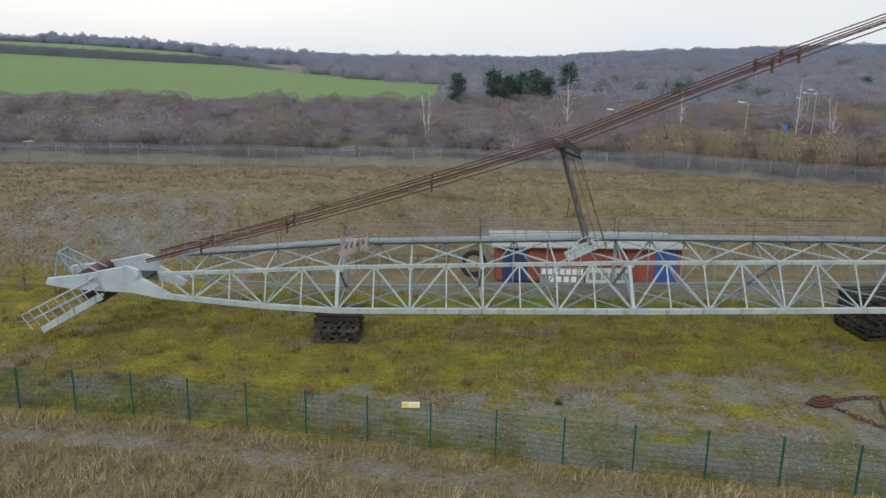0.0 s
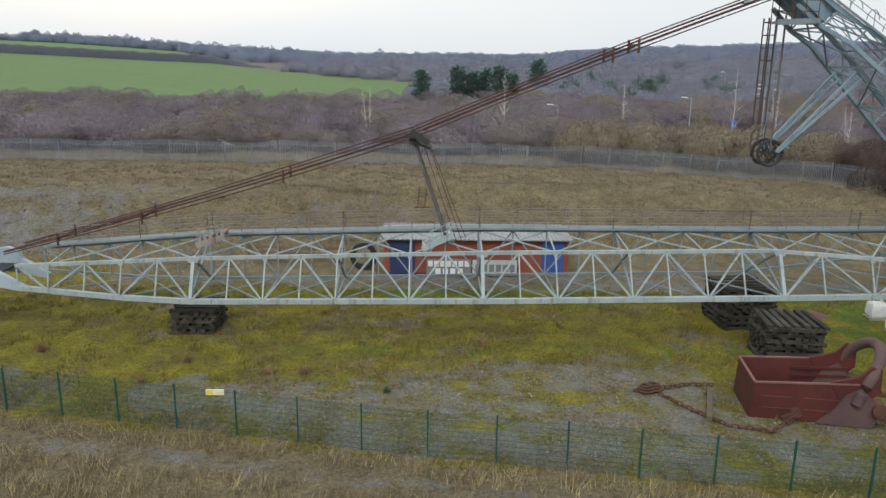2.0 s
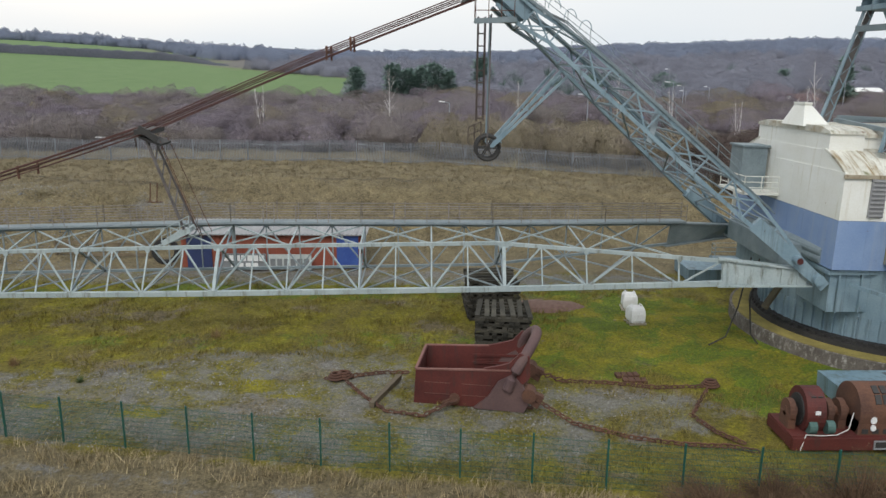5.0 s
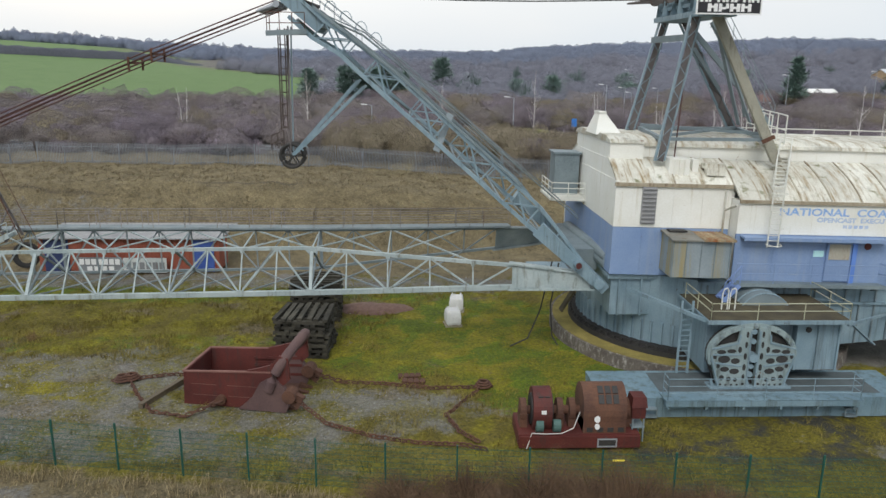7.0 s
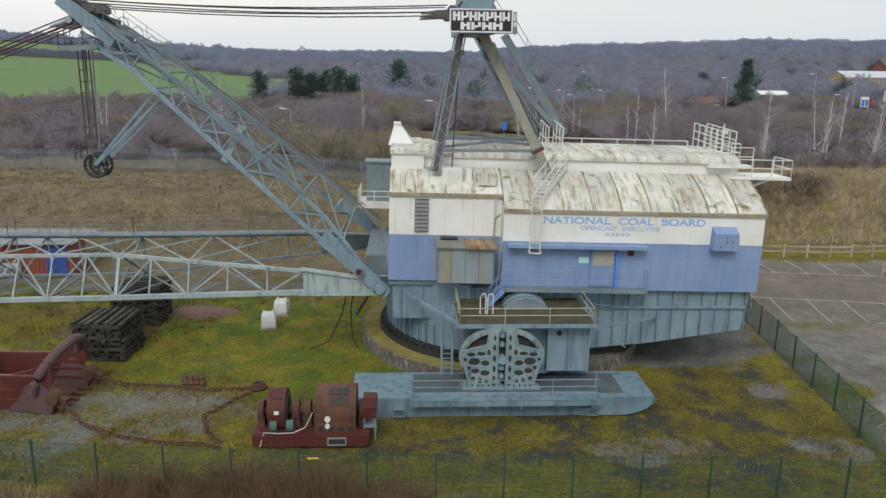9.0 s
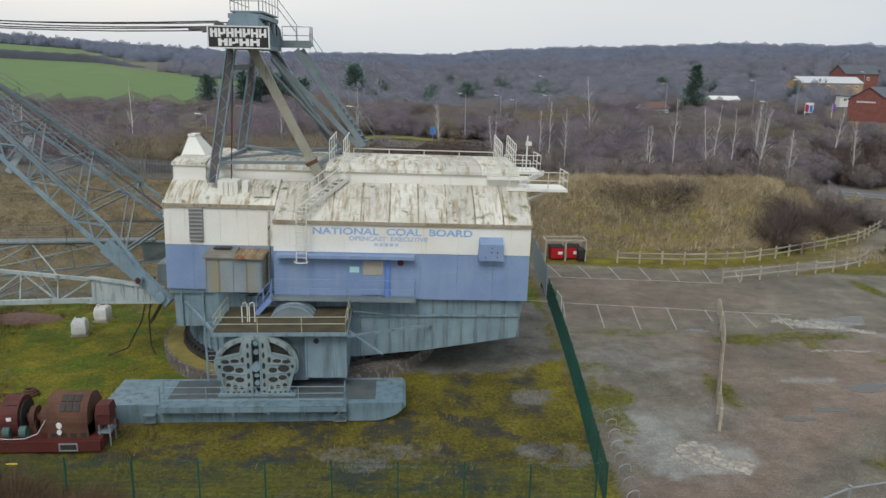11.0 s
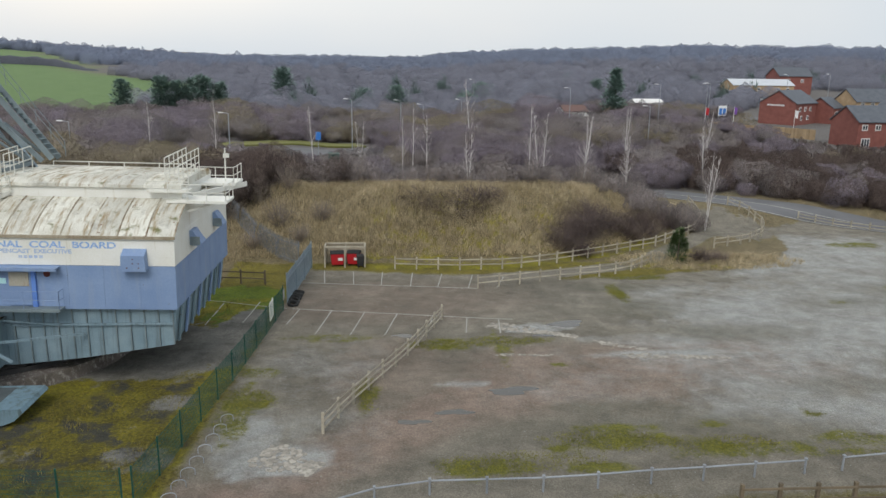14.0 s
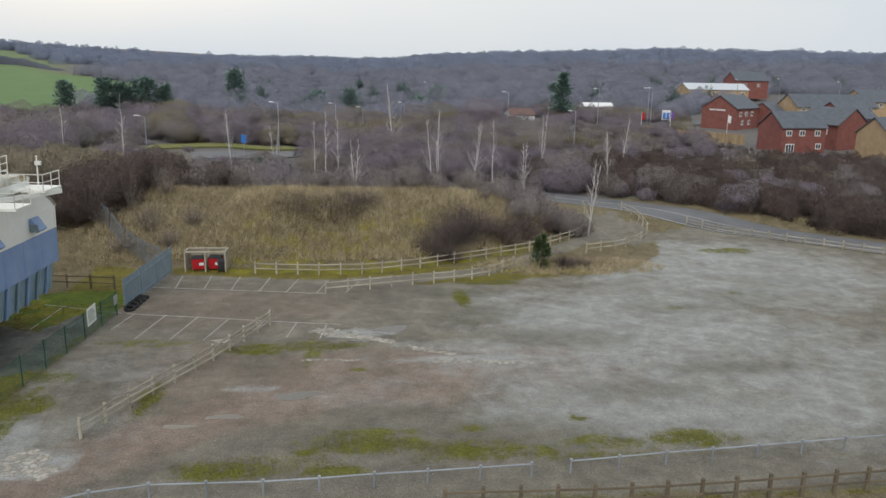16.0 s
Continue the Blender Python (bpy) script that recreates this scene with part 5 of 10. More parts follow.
# gusset plates
for x in XN[1::2]:
    for d, s in ((LN, 1), (TN, -1)):
        bm = B()
        p = chord(d, x)
        w = 0.42 if abs(x + 5.3) < .1 or abs(x - 9.7) < .1 or abs(x - 24.7) < .2 else 0.17
        extrude(bm, [(p.x - w, p.z - 0.1 * s), (p.x + w, p.z - 0.1 * s), (p.x + w * 0.5, p.z + 0.2 * s), (p.x - w * 0.5, p.z + 0.2 * s)], 'y', p.y - 0.16, p.y - 0.1)
        part("gusset", bm, boom_paint, bfirst)
# plated feet of the boom
for lo, up, y_s in ((LN, TN, -1), (FL, FT, 1)):
    bm = B()
    for a, b in ((35.2, 37.2), (37.2, 38.9)):
        p, q, r, s = chord(lo, a), chord(lo, b), chord(up, b), chord(up, a)
        dv = Vector((0, 0.12, 0))
        prism(bm, [p - dv, q - dv, q + dv, p + dv, s - dv, r - dv, r + dv, s + dv])
    beam(bm, chord(lo, 35.0) + Vector((0, 0, -0.1)), chord(lo, 39.2) + Vector((0, 0, -0.1)), 0.5, 0.08)
    beam(bm, chord(up, 35.0) + Vector((0, 0, 0.1)), chord(up, 39.2) + Vector((0, 0, 0.1)), 0.5, 0.08)
    foot = part("boom_foot", bm, boom_paint if y_s < 0 else boom_dull_shade, bfirst)
    for x in (35.4, 36.2, 37.0, 37.8, 38.5):
        bm = B()
        beam(bm, chord(lo, x) + Vector((0, 0.15 * y_s, 0)), chord(up, x) + Vector((0, 0.15 * y_s, 0)), 0.07, 0.1)
        part("stiffener", bm, boom_paint, foot)
# walkway on the far upper chord
wx = [-14, -9, -5.3, 2.2, 9.7, 17, 24.4, 31, 36]
walkway = None
for a, b in zip(wx[:-1], wx[1:]):
    p, q = chord(FT, a) + Vector((0, 0.1, 0.18)), chord(FT, b) + Vector((0, 0.1, 0.18))
    bm = B()
    beam(bm, p, q, 0.9, 0.06)
    deck_ = part("boom_walkway", bm, steel_dark, bfirst, "narrow grated walkway along the boom")
    walkway = walkway or deck_
    bm = B()
    beam(bm, p + Vector((0, -0.48, 0)), q + Vector((0, -0.48, 0)), 0.05, 0.12)
    part("toe_board", bm, boom_dull_shade, bfirst)
for a, b in zip(wx[:-1], wx[1:]):
    bm = B()
    for o in (-0.4, 0.55):
        p, q = chord(FT, a) + Vector((0, o, 0.2)), chord(FT, b) + Vector((0, o, 0.2))
        railing(bm, [p, q], 0.95, 0.021, (0.35, 0.68, 1.0), 1.9)
        for i in range(int((b - a) / 1.9) + 1):
            r = p.lerp(q, i / max(1, int((b - a) / 1.9)))
            beam(bm, r, r + Vector((0, 0, 1.05)), 0.03, 0.03)
    part("walkway_rail", bm, MATS["rail_grey"], bfirst)
# boom head
bm = B()
HY0, HY1 = 37.15, 40.0
extrude(bm, [(-14.2, 2.2), (-14.0, 2.45), (-15.45, 3.3), (-15.6, 3.75), (-16.2, 3.95), (-18.6, 3.45), (-20.3, 3.25), (-20.4, 2.95), (-19.0, 2.7), (-16.0, 2.55)], 'y', HY0, HY0 + 0.3)
extrude(bm, [(-14.2, 2.2), (-14.0, 2.45), (-15.45, 3.3), (-15.6, 3.75), (-16.2, 3.95), (-18.6, 3.45), (-20.3, 3.25), (-20.4, 2.95), (-19.0, 2.7), (-16.0, 2.55)], 'y', HY1 - 0.3, HY1)
head_blue = surface("head_paint", (0.30, 0.37, 0.42), (0.44, 0.51, 0.55), 0.6, rust=0.7, rust_col=(0.24, 0.27, 0.28), streak=1.0, spots=0.3, spot_col=(0.12, 0.09, 0.07))
head = part("boom_head", bm, head_blue, bfirst, "pale plated boom head with sheaves")
bm = B()
box(bm, -19.6, -15.6, HY0 + 0.3, HY1 - 0.3, 2.95, 3.05)
part("head_deck", bm, black_iron, head)
for x, z in ((-15.75, 3.5), (-17.9, 3.35)):
    bm = B()
    tube(bm, (x, HY0 - 0.06, z), (x, HY0, z), 0.2, n=16)
    part("pin_cap", bm, head_blue, head)
bm = B()
tube(bm, (-18.3, HY0 + 0.4, 3.3), (-18.3, HY1 - 0.4, 3.3), 0.42, n=18)
part("rope_drum", bm, rust_brown, head)
for y in (38.0, 38.6, 39.2):
    bm = B()
    tube(bm, (-18.2, y - 0.13, 2.55), (-18.2, y + 0.13, 2.55), 0.85, n=28)
    tube(bm, (-18.2, y - 0.18, 2.55), (-18.2, y + 0.18, 2.55), 0.3, n=14)
    part("head_sheave", bm, black_iron, head)
bm = B()
for y in (37.4, 38.4):
    tube(bm, (-20.0, y, 3.3), (-19.7, y, 4.6), 0.05, n=6)
    tube(bm, (-19.0, y, 3.4), (-19.7, y, 4.6), 0.05, n=6)
    tube(bm, (-19.7, y, 4.6), (-17.7, y, 3.6), 0.04, n=6)
tube(bm, (-19.7, 37.4, 4.6), (-19.7, 38.4, 4.6), 0.06, n=6)
part("head_frame", bm, steel, head)
bm = B()
beam(bm, (-17.4, 36.7, 2.5), (-20.4, 36.7, 0.75), 0.7, 0.16)
beam(bm, (-17.2, 36.34, 2.6), (-20.4, 36.34, 0.75), 0.06, 0.35)
for i in range(9):
    p = Vector((-17.5, 36.7, 2.5)).lerp(Vector((-20.3, 36.7, 0.85)), i / 8)
    beam(bm, p + Vector((0, -0.35, 0)), p + Vector((0, 0.35, 0)), 0.22, 0.03)
bm2 = B()
for y in (36.36, 37.05):
    a, b = Vector((-17.3, y, 2.6)), Vector((-20.9, y, 0.75))
    for i in range(5):
        p = a.lerp(b, i / 4)
        tube(bm2, p, p + Vector((-0.5, 0, 0.75)), 0.03, n=6)
    for k in (0.5, 1.0):
        o = Vector((-0.5 * k, 0, 0.75 * k))
        tube(bm2, a + o, b + o, 0.03, n=6)
st = part("head_stair", bm, boom_paint, head, "tilted steel stair hanging off the boom head")
part("stair_rail", bm2, galv, st)
# strut that lifts the pendants
for dy in (-0.55, 0.55):
    bm = B()
    beam(bm, (7.9, 38.6 + dy * 1.6, 4.9), (6.05, 38.2 + dy, 10.4), 0.12, 0.12)
    part("strut_leg", bm, strut_dark, bfirst)
for i in range(7):
    t = i / 7
    bm = B()
    a, b = Vector((7.9, 38.6 - .88, 4.9)).lerp(Vector((6.05, 37.65, 10.4)), t), Vector((7.9, 38.6 + .88, 4.9)).lerp(Vector((6.05, 38.75, 10.4)), t + 1 / 7)
    beam(bm, a, b, 0.07, 0.07)
    part("strut_brace", bm, strut_dark, bfirst)
bm = B()
box(bm, 5.75, 6.6, 37.2, 39.3, 10.35, 10.6)
beam(bm, (5.9, 38.2, 10.2), (7.0, 38.2, 9.8), 1.6, 0.12)
beam(bm, (6.0, 37.2, 10.7), (6.9, 37.2, 10.1), 0.1, 0.3)
part("strut_head", bm, black_iron, bfirst)
bm = B()
tube(bm, (6.9, 37.6, 10.0), (8.7, 37.9, 4.8), 0.02, n=5)
tube(bm, (6.9, 38.9, 10.0), (8.9, 38.9, 4.9), 0.02, n=5)
tube(bm, (6.6, 38.2, 10.0), (8.4, 38.4, 4.8), 0.02, n=5)
for x in (6.35, 6.7):
    tube(bm, (x, 37.0, 6.9), (x + 0.1, 37.0, 7.9), 0.03, n=5)
tube(bm, (6.2, 37.0, 6.9), (7.0, 37.0, 6.9), 0.03, n=5)
part("strut_stay", bm, rust_brown, bfirst)
bm = B()
beam(bm, (6.6, 37.6, 4.55), (8.1, 37.6, 5.3), 0.12, 0.28)
beam(bm, (6.6, 38.5, 4.55), (8.1, 38.5, 5.3), 0.12, 0.28)
beam(bm, (6.7, 37.6, 4.6), (6.7, 38.5, 4.6), 0.12, 0.2)
beam(bm, (8.0, 37.6, 5.25), (8.0, 38.5, 5.25), 0.12, 0.2)
strut_foot = part("strut_foot", bm, boom_paint, bfirst, "pale tilted landing with rails at the strut foot")
for i in range(6):
    bm = B()
    beam(bm, (6.7 + i * 0.26, 37.6, 4.6 + i * 0.13), (6.7 + i * 0.26, 38.5, 4.6 + i * 0.13), 0.16, 0.04)
    part("foot_tread", bm, boom_paint, bfirst)
bm = B()
railing(bm, [(6.6, 37.55, 4.6), (8.1, 37.55, 5.35)], 0.7, 0.025, (0.5, 1.0), 0.5)
part("foot_rail", bm, boom_paint, bfirst)
bm = B()
beam(bm, (-5.3, 38.0, 4.55), (-3.8, 38.0, 5.0), 0.1, 0.3)
beam(bm, (-5.3, 38.9, 4.55), (-3.8, 38.9, 5.0), 0.1, 0.3)
for i in range(5):
    tube(bm, (-5.1 + i * 0.3, 38.0, 4.85 + i * 0.09), (-5.1 + i * 0.3, 38.9, 4.85 + i * 0.09), 0.11, n=10)
beam(bm, (-5.2, 38.4, 4.3), (-5.2, 38.4, 5.4), 0.12, 0.12)
railing(bm, [(-5.2, 37.95, 4.9), (-3.8, 37.95, 5.2)], 0.5, 0.025, (0.5, 1.0), 0.5)
part("rope_guide", bm, surface("guide_grey", (0.22, 0.20, 0.18), (0.36, 0.33, 0.30), 0.8, rust=0.9, rust_col=(0.12, 0.06, 0.04)), bfirst, "worn roller guide for ropes on the boom")

# walking gear: near shoe, cam box, platform (and its twin on the far side)


gear_teal = surface("gear_teal", (0.19, 0.255, 0.265), (0.30, 0.37, 0.375), 0.55, rust=0.8, rust_col=(0.085, 0.095, 0.085), streak=1.5, spots=0.4, grime=0.5)


def walking_gear(m, mirrored):
    def P(name, bm, mat_, parent, label=""):
        return part(name, bm, mat_, parent, label, m)
    bm = B()
    side = [(38.35, 0.0), (38.2, 0.1), (38.15, 0.9), (51.9, 0.9), (52.05, 0.72), (51.6, 0.3), (51.0, 0.06), (50.5, 0.0)]
    extrude(bm, side, 'y', 26.3, 29.2)
    shoe = P("walking_shoe", bm, shoe_paint, dragline, "long pale blue steel walking shoe on the grass")
    for i in range(9):
        bm = B()
        x = 40.9 + i * 1.05
        beam(bm, (x, 26.27, 0.06), (x, 26.27, 0.82), 0.05, 0.06, up=(0, 1, 0))
        P("stiffener", bm, shoe_paint, shoe)
    bm = B()
    box(bm, 40.8, 49.3, 25.75, 26.7, 0.92, 1.0)
    box(bm, 40.8, 49.3, 25.72, 25.78, 0.75, 1.0)
    for i in range(6):
        box(bm, 40.9 + i * 1.6, 41.0 + i * 1.6, 25.75, 26.3, 0.6, 0.92)
    side_walk = P("shoe_walkway", bm, shoe_paint, shoe)
    bm = B()
    railing(bm, [(40.9, 26.5, 1.0), (40.9, 25.85, 1.0), (49.2, 25.85, 1.0), (49.2, 26.5, 1.0)], 0.95, 0.018, (0.33, 0.66, 1.0), 2.0)
    P("guard_rail", bm, steel, side_walk)
    # thin dark sheet added on the deck as the shade behind the railing
    bm = B()
    box(bm, 40.9, 50.6, 26.72, 28.95, 0.9, 0.912)
    P("shoe_tread", bm, surface("shade_dark", (0.06, 0.075, 0.08), (0.12, 0.14, 0.145), 0.7, grime=0.6) if not mirrored else MATS["shade_dark"], shoe, "thin dark sheet on the shoe, standing in for shade below the cam")
    for x in (40.3, 49.0):
        bm = B()
        box(bm, x - 0.25, x + 0.25, 26.0, 26.3, 0.45, 0.5)
        box(bm, x - 0.25, x + 0.25, 26.0, 26.3, 0.1, 0.14)
        for d in (-0.25, 0.25):
            beam(bm, (x + d, 26.05, 0.1), (x + d, 26.05, 0.5), 0.04)
        P("foot_step", bm, steel_dark, shoe)
    bm = B()
    box(bm, 47.2, 49.2, 28.0, 31.6, 1.45, 3.8)
    cam_box = P("cam_housing", bm, steel, dragline, "blue-grey cam housing of the walking gear")
    bm = B()
    box(bm, 43.3, 47.3, 28.3, 31.6, 1.2, 3.7)
    P("housing_inner", bm, steel, cam_box)
    for x in (47.25, 48.2, 49.15):
        bm = B()
        beam(bm, (x, 27.96, 1.45), (x, 27.96, 3.75), 0.08, 0.1, up=(0, 1, 0))
        P("flange", bm, steel, cam_box)
    bm = B()
    tube(bm, (47.75, 27.95, 3.35), (47.75, 28.02, 3.35), 0.13, n=16)
    P("port_hole", bm, black_iron, cam_box)
    # cam plate: waisted sector with slots, ring above
    bm = B()
    cx, cz = 45.0, 2.35
    plate = []
    for i in range(25):
        a = radians(200 - 220 * i / 24)
        plate.append((cx + 1.95 * math.cos(a), cz + 0.1 + 1.4 * math.sin(a)))
    plate += [(cx + 1.45, 0.95), (cx - 1.45, 0.95)]
    n = len(plate)
    extrude(bm, plate, 'y', 27.55, 27.75)
    # disc coloured black: the shade of the gap behind the plates
    cam_plate = P("cam_disc", bm, black_iron, cam_box, "cam disc behind pierced guide plates, black for the shaded gap")
    bm = B()
    arc = [radians(200 - 220 * i / 26) for i in range(27)]
    band = [(cx + 1.97 * math.cos(a), cz + 0.1 + 1.44 * math.sin(a)) for a in arc] + [(cx + 1.73 * math.cos(a), cz + 0.1 + 1.2 * math.sin(a)) for a in reversed(arc)]
    extrude(bm, band, 'y', 27.3, 27.56)
    P("cam_ring", bm, gear_teal, cam_box)
    for a in arc[1:-1:2]:
        bm = B()
        c = (cx + 1.85 * math.cos(a), cz + 0.1 + 1.32 * math.sin(a))
        tube(bm, (c[0], 27.24, c[1]), (c[0], 27.3, c[1]), 0.06, n=8)
        P("ring_bolt", bm, steel_dark, cam_box)
    for s in (-1, 1):
        bm = B()
        pts = [(cx + s * 0.16, 3.72), (cx + s * 0.62, 3.72), (cx + s * 0.72, 3.05), (cx + s * 1.85, 2.78), (cx + s * 1.88, 2.35), (cx + s * 1.45, 0.95), (cx + s * 0.16, 0.95)]
        if s < 0:
            pts.reverse()
        extrude(bm, pts, 'y', 27.2, 27.38)
        gp_ = P("guide_plate", bm, gear_teal, cam_box, "grey-green guide plate with slotted holes")
        for p_, q_ in (((0.2, 3.6), (0.2, 0.98)), ((0.66, 3.4), (0.72, 3.0)), ((0.75, 3.02), (1.84, 2.76)), ((1.84, 2.4), (1.44, 1.0)), ((0.55, 2.5), (1.8, 2.5)), ((0.5, 1.96), (1.66, 2.12))):
            bm = B()
            beam(bm, (cx + s * p_[0], 27.17, p_[1]), (cx + s * q_[0], 27.17, q_[1]), 0.05, 0.06)
            P("rib", bm, steel, gp_)
        for hx, hz, w, h in ((0.35, 3.42, .055, .14), (0.36, 2.95, .06, .15), (0.36, 2.42, .07, .16), (0.36, 1.9, .07, .16), (0.36, 1.45, .06, .13), (0.62, 2.72, .08, .14), (0.98, 2.66, .2, .09), (1.42, 2.62, .2, .1), (0.78, 2.2, .2, .13),
                             (1.28, 2.28, .27, .17), (1.7, 2.42, .08, .13), (0.78, 1.72, .22, .13), (1.22, 1.82, .2, .12), (1.52, 1.98, .08, .12), (0.7, 1.32, .09, .09), (1.0, 1.36, .11, .1), (1.32, 1.42, .11, .13), (0.34, 1.12, .06, .06), (0.6, 1.08, .05, .05), (0.85, 1.08, .05, .05), (1.1, 1.08, .05, .05), (1.34, 1.1, .05, .05)):
            bm = B()
            tube(bm, (0, -0.005, 0), (0, 0.02, 0), 1.0, n=14)
            bm.transform(Matrix.Translation((cx + s * hx, 27.19, hz)) @ Matrix.Diagonal((w, 1, h, 1)))
            P("slot", bm, black_iron, gp_)
    bm = B()
    tube(bm, (cx, 27.1, 2.35), (cx, 27.5, 2.35), 0.2, n=16)
    P("cam_shaft", bm, steel, cam_box)
    for z in (3.5, 3.05, 1.9, 1.5):
        bm = B()
        tube(bm, (cx, 27.3, z), (cx, 27.5, z), 0.12, n=12)
        P("cam_pin", bm, steel, cam_box)
    bm = B()
    for i in range(9):
        x = cx - 1.6 + i * 0.4
        beam(bm, (x, 27.35, 0.9), (x + (0.13 if i % 2 else -0.13), 27.35, 1.3), 0.06, 0.1)
    box(bm, cx - 1.8, cx + 1.8, 27.1, 27.8, 0.9, 0.98)
    P("cam_base", bm, steel, cam_box)
    bm = B()
    box(bm, 42.95, 49.3, 27.35, 31.3, 3.82, 3.98)
    deck = P("platform", bm, steel, dragline, "mossy service platform with pale yellow rails")
    bm = B()
    box(bm, 43.0, 49.25, 27.45, 31.25, 3.984, 4.0)
    P("deck", bm, deck_moss, deck)
    bm = B()
    railing(bm, [(43.05, 30.6, 4.0), (43.05, 27.42, 4.0), (49.2, 27.42, 4.0), (49.2, 30.8, 4.0)], 0.75, 0.021, (0.55, 1.0), 2.1)
    P("guard_rail", bm, rail_yellow, deck)
    bm = B()
    tube(bm, (46.4, 29.5, 3.3), (46.4, 30.65, 3.3), 1.25, n=36)
    cover = P("gear_cover", bm, steel_dark, deck, "dark domed gear cover on the platform")
    for y_ in (29.5, 30.1, 30.65):
        bm = B()
        pipe(bm, [(46.4 + 1.26 * math.cos(math.pi * i / 18), y_, 3.3 + 1.26 * math.sin(math.pi * i / 18)) for i in range(19)], 0.035, 6)
        P("cover_band", bm, steel, cover)
    for x_ in (44.1, 44.45):
        bm = B()
        pipe(bm, [(x_, 28.9, 3.0), (x_, 28.9, 4.75), (x_ + 0.06, 28.9, 4.95), (x_ + 0.2, 28.9, 5.0), (x_ + 0.26, 28.9, 4.9), (x_ + 0.26, 28.9, 4.0)], 0.03, 6)
        P("ladder_grab", bm, rail_white, deck)
    bm = B()
    for d in (-0.25, 0.25):
        beam(bm, (42.55 + d, 28.9, 0.9), (42.55 + d, 28.9, 4.4), 0.06, 0.1)
    for i in range(13):
        beam(bm, (42.3, 28.9, 1.0 + i * 0.25), (42.8, 28.9, 1.0 + i * 0.25), 0.035)
    P("ladder", bm, steel, deck)
    for p_, q_, w_, h_ in (((40.6, 31.8, 4.1), (43.1, 27.6, 3.85), 0.12, 0.16), ((49.2, 27.5, 3.75), (53.4, 31.2, 3.0), 0.1, 0.12), ((49.3, 27.9, 3.9), (50.9, 28.2, 2.6), 0.3, 0.05), ((49.2, 30.9, 3.9), (52.6, 31.3, 3.4), 0.06, 0.06)):
        bm = B()
        beam(bm, p_, q_, w_, h_)
        P("stay", bm, steel, deck)


walking_gear(Matrix.Identity(4), False)
walking_gear(Matrix.Translation((0, 2 * 37.6, 0)) @ Matrix.Diagonal((1, -1, 1, 1)), True)

# fittings of the near wall
bm = B()
prism(bm, [(42.1, 30.25, 5.05), (44.85, 30.25, 5.05), (44.85, 31.9, 5.05), (42.1, 31.9, 5.05), (42.1, 30.25, 6.78), (44.85, 30.25, 6.78), (44.85, 31.9, 6.88), (42.1, 31.9, 6.88)])
cab = part("side_cabin", bm, surface("cab_grey", (0.20, 0.25, 0.275), (0.29, 0.335, 0.36), 0.65, rust=1.05, rust_col=(0.33, 0.26, 0.10), streak=0.9, run=(1.8, 1.8, 0.08), spots=0.4), dragline, "grey rust-streaked cabin box on the house side", HM)
bm = B()
prism(bm, [(42.0, 30.1, 6.8), (43.45, 30.1, 6.8), (43.45, 31.9, 6.9), (42.0, 31.9, 6.9), (42.0, 30.1, 6.86), (43.45, 30.1, 6.86), (43.45, 31.9, 7.0), (42.0, 31.9, 7.0)])
part("cabin_roof", bm, surface("cab_roof", (0.15, 0.15, 0.13), (0.25, 0.24, 0.21), 0.8, rust=0.6, rust_col=(0.16, 0.10, 0.05), streak=0.9, stretch_z=1, grime=0.6), cab, "", HM)
for i in range(10):
    bm = B()
    a = 43.47 + i * 0.15
    extrude(bm, [(a, 6.82), (a, 6.9), (a + 0.05, 6.95), (a + 0.1, 6.95), (a + 0.148, 6.9), (a + 0.148, 6.82)], 'y', 30.0, 31.9)
    part("roof_rib", bm, MATS["cab_orange"] if "cab_orange" in MATS else surface("cab_orange", (0.30, 0.22, 0.12), (0.42, 0.35, 0.24), 0.85, rust=1.0, rust_col=(0.24, 0.085, 0.025), streak=1.2, stretch_z=1, jitter=0.3), cab, "rusted corrugated roof strip", HM)
bm = B()
box(bm, 42.25, 43.1, 31.3, 31.75, 7.0, 7.06)
part("skylight", bm, black_iron, cab, "", HM)
for x in (42.14, 42.75, 43.45, 44.1, 44.8):
    bm = B()
    box(bm, x - 0.02, x + 0.02, 30.22, 30.25, 5.05, 6.85)
    part("seam", bm, steel_dark, cab, "", HM)
bm = B()
box(bm, 40.95, 41.65, 31.8, 31.9, 7.25, 9.08)
louvre = part("louvre", bm, grey_sheet, house, "tall grey louvre panel", HM)
for i in range(9):
    bm = B()
    beam(bm, (40.98, 31.77, 7.35 + i * 0.2), (41.62, 31.77, 7.35 + i * 0.2), 0.12, 0.05)
    part("slat", bm, grey_sheet, louvre, "", HM)
bm = B()
prism(bm, [(55.7, 30.5, 6.85), (57.0, 30.5, 6.85), (57.0, 31.0, 6.85), (55.7, 31.0, 6.85), (55.75, 30.5, 7.7), (56.95, 30.5, 7.7), (56.95, 31.0, 7.98), (55.75, 31.0, 7.98)])
vent = part("vent_box", bm, blue_paint, house, "blue hooded vent box", HM)
for i in (0, 2, 4, 5, 7):
    bm = B()
    tube(bm, (56.05 + (i % 3) * 0.3, 30.47, 7.05 + (i // 3) * 0.24), (56.05 + (i % 3) * 0.3, 30.5, 7.05 + (i // 3) * 0.24), 0.035, n=8)
    part("rust_hole", bm, rust_brown, vent, "", HM)
